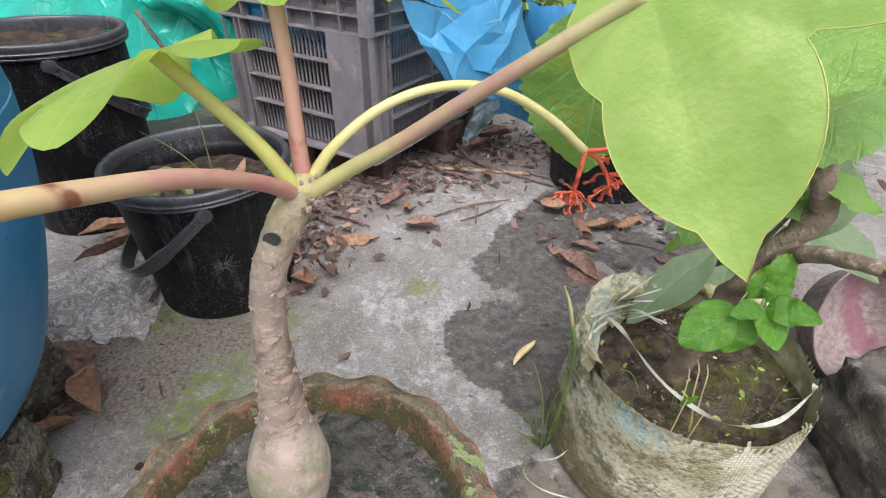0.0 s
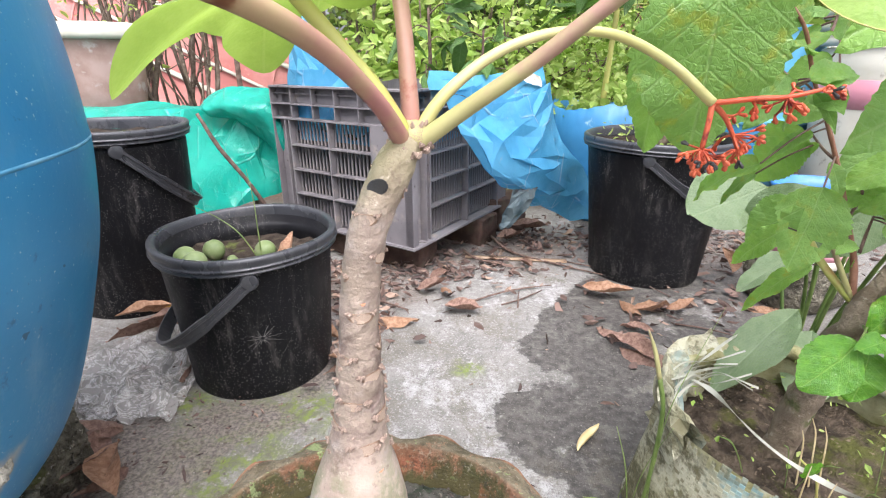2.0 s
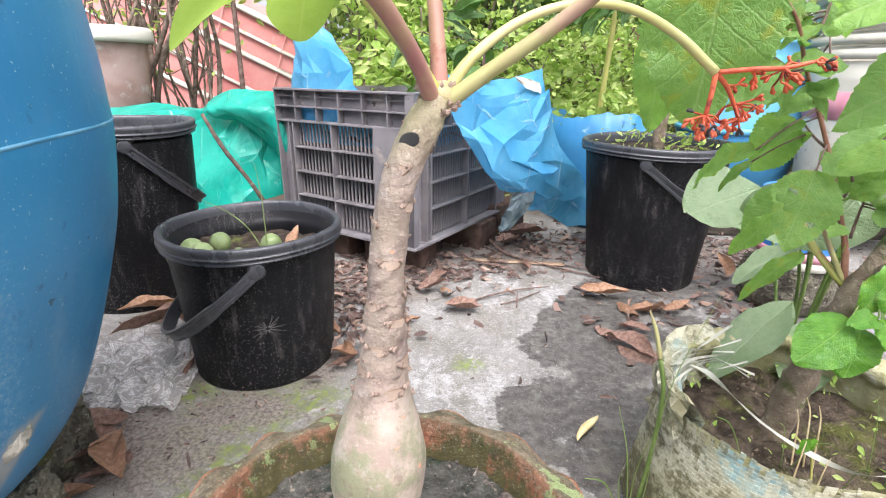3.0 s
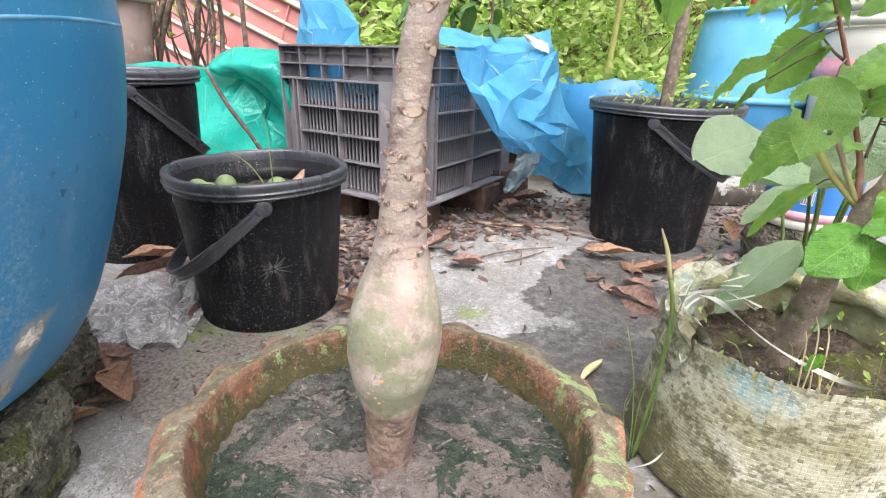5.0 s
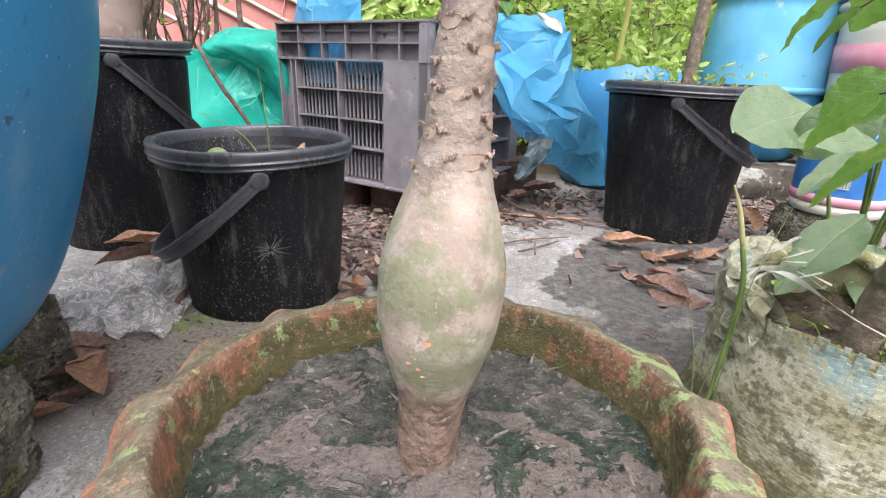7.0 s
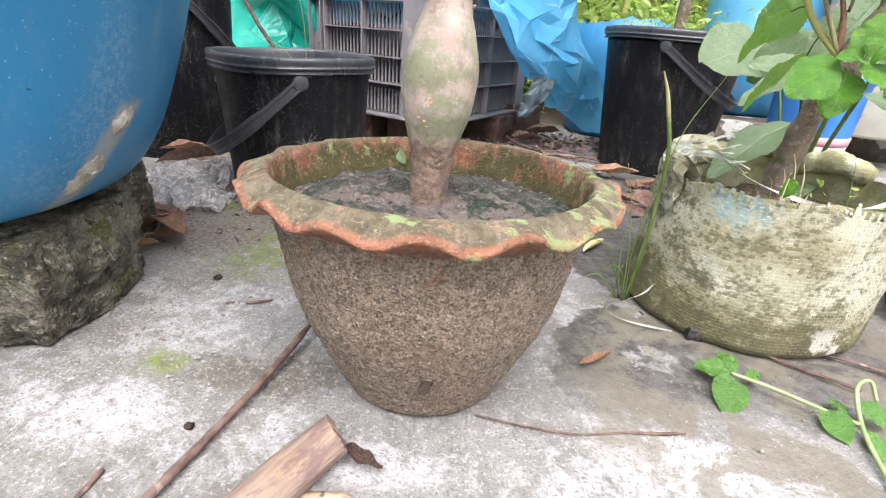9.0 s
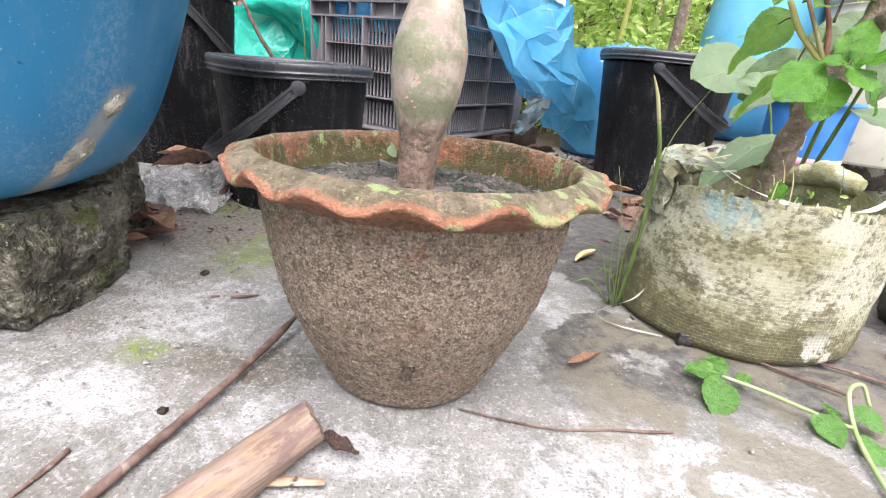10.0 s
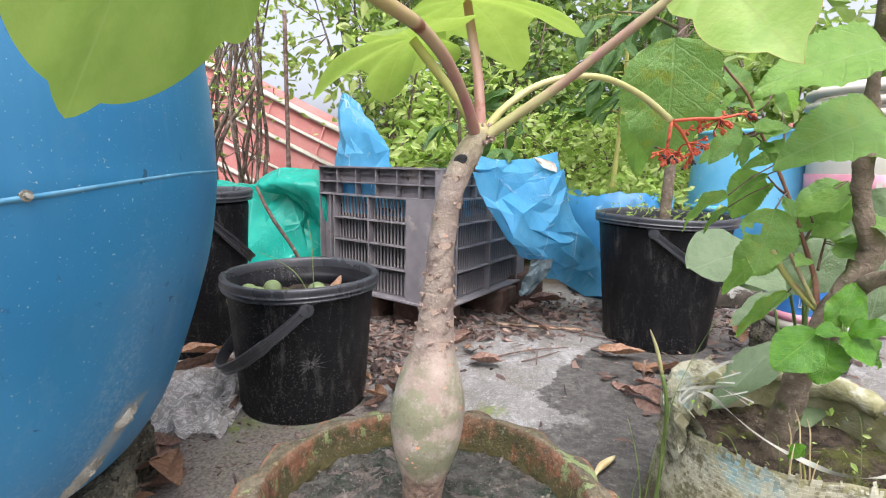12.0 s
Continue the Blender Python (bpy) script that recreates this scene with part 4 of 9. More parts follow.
def rock(size, cuts=4, rough=0.12, seed=0, fine=0.03, soft=0.42):
    """A rough block: a rounded cube, pushed about by noise."""
    bm = bmesh.new()
    bmesh.ops.create_cube(bm, size=2)
    bmesh.ops.subdivide_edges(bm, edges=bm.edges[:], cuts=2 ** cuts - 1, use_grid_fill=True)
    for v in bm.verts:
        c = v.co.copy()
        p = c.normalized() * 0.35 * c.length + c * 0.65
        c = p.lerp(c.normalized() * 1.25, soft)
        q = c * 1.4 + Vector((seed * 7.3, seed * 3.1, seed))
        c += c.normalized() * (rough * noise.noise(q) + fine * noise.noise(q * 5) + fine * 0.7 * noise.noise(q * 11) + fine * 0.4 * noise.noise(q * 25))
        v.co = Vector((c.x * size[0], c.y * size[1], c.z * size[2]))
    return bm


def cloth(grid, nu, nv, crumple, cells, seed, tooth=0.0, fine=0.35):
    """A crumpled sheet spanned over a grid of control points: flat facets meet in sharp, uneven creases."""
    rows = [bend(r, max(2, nu // (len(r) - 1))) for r in grid]
    cols = [bend([r[i] for r in rows], max(2, nv // (len(rows) - 1))) for i in range(len(rows[0]))]
    P = np.array(cols)
    du, dv = np.gradient(P, axis=0), np.gradient(P, axis=1)
    N = np.cross(du, dv)
    N /= np.linalg.norm(N, axis=2, keepdims=True) + 1e-9
    m, k = P.shape[:2]
    gen = np.random.default_rng(seed + 100)
    layers = []
    for mult, amp in ((1.0, 1.0), (2.3, fine), (5.1, fine * 0.3)):
        cu, cv = max(2, int(cells[0] * mult)), max(2, int(cells[1] * mult))
        layers.append((cu, cv, amp, gen.uniform(-1, 1, (cu + 4, cv + 4)), gen.random((cu + 4, cv + 4)), gen.uniform(-0.5, 0.5)))

    def facet(u, v, cu, cv, H, D, slant):
        a = Vector((u * cu * 0.9, v * cv * 0.9, seed * 3.7 + cu))
        x = min(max(1 + u * cu + slant * (v - 0.5) * 2 + 0.75 * noise.noise(a), 0), cu + 2.99)
        y = min(max(1 + v * cv + slant * (0.5 - u) * 2 + 0.75 * noise.noise(a + Vector((9, 4, 7))), 0), cv + 2.99)
        i, j = int(x), int(y)
        fx, fy = x - i, y - j
        if D[i, j] < 0.5:
            fx, p, q, r, s = 1 - fx, H[i + 1, j], H[i, j], H[i + 1, j + 1], H[i, j + 1]
        else:
            p, q, r, s = H[i, j], H[i + 1, j], H[i, j + 1], H[i + 1, j + 1]
        return p + fx * (q - p) + fy * (r - p) if fx + fy < 1 else s + (1 - fx) * (r - s) + (1 - fy) * (q - s)

    for i in range(m):
        for j in range(k):
            h = sum(amp * facet(i / (m - 1), j / (k - 1), cu, cv, H, D, sl) for cu, cv, amp, H, D, sl in layers)
            P[i, j] += N[i, j] * crumple * h
    if tooth:
        for i in range(m):
            d = tooth * (noise.noise(Vector((i * 0.13, seed, 0))) + 0.5 * noise.noise(Vector((i * 0.5, seed, 4))))
            for back in range(1, 5):
                P[i, -back] += (P[i, -back] - P[i, -5]) * d
    verts = P.reshape(-1, 3)
    faces = [(i * k + j, i * k + j + 1, (i + 1) * k + j + 1, (i + 1) * k + j) for i in range(m - 1) for j in range(k - 1)]
    return verts, faces


def facet_sheet(grid, cu, cv, depth, seed, tooth=0.0, rumple=0.055):
    """A stiff crumpled film: flat uneven facets between straight creases, over a grid of control points."""
    rows = [bend(r, 24) for r in grid]
    P = np.array([bend([r[i] for r in rows], 24) for i in range(len(rows[0]))])
    du, dv = np.gradient(P, axis=0), np.gradient(P, axis=1)
    N = np.cross(du, dv)
    N /= np.linalg.norm(N, axis=2, keepdims=True) + 1e-9
    m, k = P.shape[0] - 1, P.shape[1] - 1
    gen = np.random.default_rng(seed)
    verts, faces = [], []
    for i in range(cu + 1):
        for j in range(cv + 1):
            u = (i + (gen.uniform(-0.42, 0.42) if 0 < i < cu else 0)) / cu
            v = (j + (gen.uniform(-0.42, 0.42) if 0 < j < cv else (gen.uniform(-tooth, 0.0) if j else 0))) / cv
            a, b = int(round(u * m)), int(round(v * k))
            verts.append(P[a, b] + N[a, b] * depth * gen.uniform(-1, 1))
    w = cv + 1
    for i in range(cu):
        for j in range(cv):
            a, b, c, d = i * w + j, i * w + j + 1, (i + 1) * w + j + 1, (i + 1) * w + j
            faces += [(a, b, c), (a, c, d)] if gen.random() < 0.5 else [(a, b, d), (b, c, d)]
    # a finer crumple inside each facet: split the edges and lift the new points a little
    mid, out = {}, []

    def half(a, b):
        key = (min(a, b), max(a, b))
        if key not in mid:
            p, q = np.array(verts[a]), np.array(verts[b])
            mid[key] = len(verts)
            verts.append((p + q) / 2 + gen.normal(0, rumple, 3) * np.linalg.norm(p - q))
        return mid[key]

    for a, b, c in faces:
        x, y, z = half(a, b), half(b, c), half(c, a)
        out += [(a, x, z), (x, b, y), (z, y, c), (x, y, z)]
    return verts, out


def axes(origin, along, normal, scale=1.0, sy=1.0):
    """A frame at origin: x along the leaf, z its upper side."""
    x = Vector(along).normalized()
    z = Vector(normal)
    z = (z - x * z.dot(x)).normalized()
    y = z.cross(x)
    m = Matrix((x, y * sy, z)).transposed().to_4x4() @ Matrix.Scale(scale, 4)
    m.translation = Vector(origin)
    return m


def ovate(width=0.5, fat=0.42, teeth=0, depth=0.03, fold=0.25, droop=0.25, ripple=0.03, n=18, tip=1.0, seed=0, bitten=()):
    """A pointed leaf of length 1 along x, folded along its midrib; fat: where it is widest; teeth: saw-toothed; bitten: holes (x, y, radius)."""
    verts, faces = [], []
    cross = (-1, -0.86, -0.58, -0.28, 0, 0.28, 0.58, 0.86, 1)
    k, m = math.log(0.5) / math.log(fat), len(cross)
    for i in range(n + 1):
        s = i / n
        w = max(width * 0.5 * math.sin(math.pi * s ** k) ** (0.8 * tip), 0.004)
        for c in cross:
            u = w
            if abs(c) == 1:
                u *= 1 + 0.09 * noise.noise(Vector((s * 5, c * 3, seed)))
                if teeth:
                    u *= 1 + depth * ((i % 3) - 1)
            y = u * c
            z = fold * abs(y) - droop * s * s + ripple * math.sin(s * 15 + seed + (2 if c > 0 else 0)) * abs(c) ** 1.5
            z += 0.022 * noise.noise(Vector((s * 4, c * 1.4, seed + 3))) + 0.008 * abs(c) * math.sin((s - abs(y) * 0.8) * 46)
            verts.append((s, y + 0.05 * math.sin(s * 2.6 + seed) * s, z))
    for i in range(n):
        for j in range(m - 1):
            a = i * m + j
            quad = (a, a + 1, a + m + 1, a + m)
            cx, cy = sum(verts[q][0] for q in quad) / 4, sum(verts[q][1] for q in quad) / 4
            if not any((cx - bx) ** 2 + (cy - by) ** 2 < r * r for bx, by, r in bitten):
                faces.append(quad)
    return verts, faces


def lobed(lobes, base=0.45, droop=0.3, cup=0.15, ripple=0.05, rings=8, n=120, seed=0):
    """A palmate leaf round its stalk; lobes: (degrees, length, sharpness)."""
    verts, faces = [(0, 0, 0)], []
    for k in range(1, rings + 1):
        for i in range(n):
            a = 2 * math.pi * i / n
            r = base * (0.55 + 0.45 * math.cos(a * 0.5) ** 2)
            for deg, ln, sharp in lobes:
                d = abs((a - radians(deg) + math.pi) % (2 * math.pi) - math.pi)
                r = max(r, ln * max(0.0, 1 - (d / sharp) ** 1.35) ** 0.8)
            s = k / rings
            rr = r * s
            z = -droop * rr * rr + cup * rr * abs(math.sin(2.5 * a)) * 0.4 + ripple * s * s * math.sin(a * 9 + seed)
            verts.append((rr * math.cos(a), rr * math.sin(a), z))
    for i in range(n):
        faces.append((0, 1 + i, 1 + (i + 1) % n))
    for k in range(rings - 1):
        for i in range(n):
            a, b = 1 + k * n + i, 1 + k * n + (i + 1) % n
            faces.append((a, a + n, b + n, b))
    return verts, faces


def leaf_mesh(name, vf, material):
    me = bpy.data.meshes.new(name)
    me.from_pydata(vf[0], [], vf[1])
    me.polygons.foreach_set("use_smooth", [True] * len(me.polygons))
    me.materials.append(material)
    return me


def leaf(mesh, parent, origin, along, normal, scale, sy=1.0, name="leaf", label=""):
    ob = new(name, mesh)
    ob.parent = parent
    ob.matrix_basis = axes(origin, along, normal, scale, sy)
    if label:
        tagged(ob, label)
    return ob


def clump(rng, centres, spread, count, length, width, droop=0.3, up=0.5):
    """Many small pointed leaves, scattered about centres, as plain lists of vertices and faces."""
    verts, faces = [], []
    centres = [Vector(c) for c in centres]
    for i in range(count):
        c = centres[int(rng.integers(len(centres)))]
        o = c + Vector(rng.normal(0, 1, 3)) * spread
        d = Vector(rng.normal(0, 1, 3))
        d.z = d.z * 0.6 - droop
        m = axes(o, d, Vector(rng.normal(0, 0.6, 3)) + Vector((0, 0, up)), length * rng.uniform(0.6, 1.3))
        b = len(verts)
        for p in ((0, 0, 0), (0.35, -width, 0.05), (0.35, width, 0.05), (0.38, 0, -0.03), (0.75, -width * 0.6, 0), (0.75, width * 0.6, 0), (1, 0, -0.12)):
            verts.append(m @ Vector(p))
        faces += [(b, b + 1, b + 3), (b, b + 3, b + 2), (b + 1, b + 4, b + 6, b + 3), (b + 3, b + 6, b + 5, b + 2)]
    return verts, faces

# ---------------------------------------------------------------- the ground
def ground_sheet():
    near = np.linspace(-1.6, 1.6, 161)
    far = np.array([1.7, 1.9, 2.3, 3, 4, 6, 10, 20, 45])
    xs = np.concatenate((-far[::-1], near, far))
    ys = np.concatenate((-far[::-1] + 0.2, np.linspace(-1.4, 2.4, 191), far[1:] + 0.9))
    verts = []
    for y in ys:
        for x in xs:
            z = 0.003 * noise.noise(Vector((x * 5, y * 5, 0))) + 0.0015 * noise.noise(Vector((x * 24, y * 24, 3)))
            if y > 2.25:
                z += 0.02 * noise.noise(Vector((x * 3, y * 3, 7))) + min(0.35, 0.12 * (y - 2.25))
            verts.append((x, y, z))
    k = len(xs)
    faces = [(j * k + i, j * k + i + 1, (j + 1) * k + i + 1, (j + 1) * k + i) for j in range(len(ys) - 1) for i in range(k - 1)]
    tagged(raw("ground", verts, faces, CONCRETE), "weathered pale concrete slab with damp stain and moss", "ground", kind="structure")


ground_sheet()


# ---------------------------------------------------------------- blue water drum on stones
def water_drum():
    d = thing("water_drum", "large faded blue plastic water drum standing on mossy stones", "drum", at=(-0.718, 0.342, 0))
    prof = [(0.02, 0.128), (0.12, 0.126), (0.19, 0.135), (0.225, 0.146), (0.25, 0.165), (0.277, 0.205), (0.297, 0.25), (0.315, 0.3), (0.331, 0.35), (0.345, 0.4), (0.354, 0.45), (0.3595, 0.495),
            (0.3595, 0.52), (0.359, 0.56), (0.356, 0.61), (0.349, 0.67), (0.336, 0.74), (0.318, 0.81), (0.29, 0.89), (0.25, 0.96), (0.2, 1.01), (0.17, 1.03), (0.165, 1.07), (0.02, 1.075)]
    line = [tuple(p) for p in bend(prof, 3)]
    body = part("body", close_ends(lathe(line, 128, lambda a, r, z: (r * (1 + 0.004 * math.sin(3 * a + z * 5)), z)), 128), DRUM, d)
    part("seam", lathe([(0.3590, 0.5050), (0.3604, 0.5062), (0.3607, 0.5075), (0.3604, 0.5088), (0.3590, 0.5100)], 128, lambda a, r, z: (r * (1 + 0.004 * math.sin(3 * a + z * 5)), z - min(0.03, 0.4 * max(0.0, 0.088 - 0.36 * math.sin(a)) ** 2) * max(0.0, math.cos(a)))), SEAM, d, "pale moulded seam line")
    R = [(z, r) for r, z in line]

    def radius(z):
        return float(np.interp(z, [a for a, _ in R], [b for _, b in R]))

    def on(a, z, lift=0.0):
        r = radius(z) + lift
        return Vector((r * math.cos(a), r * math.sin(a), z))

    def smear(name, a0, z0, a1, z1, w, lumps, seed, label):
        verts, faces, n, k = [], [], 26, 12
        for i in range(n + 1):
            s = i / n
            for j in range(k + 1):
                u = (j / k - 0.5) * 2
                half = w * (0.45 + 0.8 * abs(math.sin(math.pi * min(s * 1.02, 1))) ** 0.6) * (1 + 0.5 * noise.noise(Vector((s * 6, seed, u))))
                a, z = a0 + (a1 - a0) * s + u * half, z0 + (z1 - z0) * s
                e = max(0.0, 1 - u * u) * max(0.0, 1 - (2 * s - 1) ** 6)
                lift = -0.0012
                for ls, lw, lh in lumps:
                    q = math.exp(-((s - ls) / lw) ** 2 - (u / 0.7) ** 2)
                    lift += q * lh * (0.7 + 0.6 * noise.noise(Vector((s * 40, u * 5, seed))) + 0.4 * noise.noise(Vector((s * 90, u * 11, seed))))
                verts.append(on(a, z, lift))
        for i in range(n):
            for j in range(k):
                b = i * (k + 1) + j
                faces.append((b, b + 1, b + k + 2, b + k + 1))
        raw(name, verts, faces, CEMENT, d, label)

    smear("cement_smear", 0.03, 0.255, -0.20, 0.14, 0.060, ((0.14, 0.10, 0.013), (0.62, 0.15, 0.013)), 1, "dried cement lump and drip")
    nut = bmesh.new()
    tube([(*on(-0.36, 0.492, -0.004), 0.005), (*on(-0.36, 0.492, 0.003), 0.005)], 6, 1, bm=nut)
    tube([(*on(-0.36, 0.492, 0.002), 0.0026), (*on(-0.36, 0.492, 0.008), 0.0022)], 8, 1, bm=nut)
    part("bolt", nut, CEMENT, d, "rusty bolt through the wall", False)


water_drum()
for x, y, sx, sy, sz, turn, seed in ((-0.600, 0.328, 0.114, 0.094, 0.066, 4, 1), (-0.672, 0.53, 0.085, 0.072, 0.066, -12, 2), (-0.86, 0.30, 0.09, 0.09, 0.066, 30, 3), (-0.78, 0.56, 0.08, 0.07, 0.062, 10, 4)):
    s = part("support_stone", rock((sx, sy, sz), 5, 0.12, seed, 0.045, 0.30), STONE)
    s.matrix_basis = pose(x, y, sz * 0.98, 0, 0, turn)
    tagged(s, "dark mossy rough stone under the blue drum", "stone", "stones under the drum")


# ---------------------------------------------------------------- terracotta pot
def flower_pot():
    p = thing("flower_pot", "old terracotta flower pot with scalloped mossy rim and mud-crusted wall", "flower pot", at=(-0.0825, 0.281, 0))
    p.scale = (1.035, 0.935, 1.0)  # the old pot is slightly out of round

    def wave(a, r, z):
        k = max(0.0, (z - 0.2) / 0.03) if r > 0.14 else 0.0
        edge = max(0.0, (r - 0.150) / 0.017)
        s = math.sin(16 * a + 0.7 * math.sin(3 * a))
        nz = noise.noise(Vector((math.cos(a) * 4, math.sin(a) * 4, z * 20)))
        return r + 0.0007 * edge * s + 0.0015 * nz + (0.0017 * noise.noise(Vector((math.cos(a) * 20, math.sin(a) * 20, z * 150))) + 0.0014 * noise.noise(Vector((math.cos(a) * 46, math.sin(a) * 46, z * 350))) if 0.02 < z < 0.200 and r > 0.08 else 0.0011 * noise.noise(Vector((math.cos(a) * 20, math.sin(a) * 20, r * 90)))), z + 0.0052 * edge * s + 0.0012 * edge * math.sin(5 * a + 1) * s + 0.0012 * nz + 0.001 * math.sin(2 * a) * k

    prof = [(0.0, 0.0), (0.06, 0.0), (0.070, 0.001), (0.078, 0.006), (0.0825, 0.013), (0.086, 0.021), (0.091, 0.032), (0.100, 0.051), (0.108, 0.07), (0.1175, 0.092), (0.1255, 0.117), (0.1305, 0.14),
            (0.1350, 0.165), (0.1375, 0.182), (0.1390, 0.194), (0.1400, 0.2025), (0.1420, 0.2045), (0.1475, 0.2090), (0.157, 0.2145), (0.1645, 0.2175), (0.1678, 0.2200), (0.1675, 0.2232), (0.1630, 0.2265), (0.153, 0.2318),
            (0.1455, 0.2345), (0.1420, 0.2335), (0.1400, 0.2290), (0.1385, 0.222), (0.1370, 0.213), (0.1345, 0.204), (0.132, 0.195), (0.128, 0.18)]
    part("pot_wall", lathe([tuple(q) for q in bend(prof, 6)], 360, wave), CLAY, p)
    verts, faces, n, m = [], [], 60, 200
    for i in range(n + 1):
        r = 0.1355 * i / n
        for k in range(m):
            a = 2 * math.pi * k / m
            x, y = r * math.cos(a), r * math.sin(a)
            h = 0.0035 * noise.noise(Vector((x * 28, y * 28, 1))) + 0.003 * noise.noise(Vector((x * 75, y * 75, 2))) + 0.0025 * noise.noise(Vector((x * 190, y * 190, 4)))
            verts.append((x, y, 0.2080 + 1.3 * h - 0.012 * (i / n) ** 2))
    faces = [(i * m + k, i * m + (k + 1) % m, (i + 1) * m + (k + 1) % m, (i + 1) * m + k) for i in range(n) for k in range(m)]
    raw("soil", verts, faces, POTSOIL, p, "damp grey soil with green algae")
    # crumbs, shreds and a few straws on the soil
    g = np.random.default_rng(17)
    verts, faces = [], []
    for _ in range(300):
        r, a = 0.131 * math.sqrt(g.random()), g.uniform(0, 6.283)
        o = Vector((r * math.cos(a), r * math.sin(a), 0.2095 - 0.012 * (r / 0.1355) ** 2))
        d = Vector((g.normal(), g.normal(), g.normal(0, 0.25))).normalized()
        ln = g.uniform(0.0015, 0.005) if g.random() < 0.9 else g.uniform(0.008, 0.018)
        m = axes(o, d, Vector((g.normal(0, 0.5), g.normal(0, 0.5), 1)), ln)
        w = g.uniform(0.2, 0.5) if ln < 0.006 else 0.06
        k = len(verts)
        verts += [m @ Vector(q) for q in ((0, -w, 0), (1, -w * 0.6, 0.05), (1, w * 0.6, 0.1), (0, w, 0.05), (0.5, 0, w + 0.1))]
        faces += [(k, k + 1, k + 4), (k + 1, k + 2, k + 4), (k + 2, k + 3, k + 4), (k + 3, k, k + 4)]
    tagged(raw("soil_litter", verts, faces, surface("soil_crumb_mix", (0.05, 0.042, 0.034), (0.19, 0.165, 0.135), 90, 0.9, 300, 0.4, 0.001, (), 0.2), p, "pale crumbs and shreds on the soil", False), kind="stuff")
    chip = rock((0.004, 0.002, 0.007), 2, 0.3, 5)
    bmesh.ops.rotate(chip, verts=chip.verts, cent=(0, 0, 0), matrix=Matrix.Rotation(0.5, 3, "Y"))
    c = part("mud_flake", chip, SOIL, p, "pale flake in the crust")
    c.matrix_basis = pose(0.014, -0.109, 0.066, -25)


flower_pot()


# ---------------------------------------------------------------- the bottle-stemmed plant in the pot
def palmate_meshes():
    L = [(0, 1.0, 0.85), (68, 0.95, 0.80), (-68, 0.95, 0.80), (132, 0.72, 0.75), (-132, 0.72, 0.75)]
    return [leaf_mesh("lobed_leaf", lobed(L, b, d, c, r, seed=s), LIME) for b, d, c, r, s in ((0.66, 0.45, 0.2, 0.03, 1), (0.68, 0.8, 0.3, 0.05, 3), (0.66, 0.25, 0.35, 0.04, 5), (0.92, 0.4, 0.12, 0.02, 8), (0.60, 0.3, 0.15, 0.03, 11))]


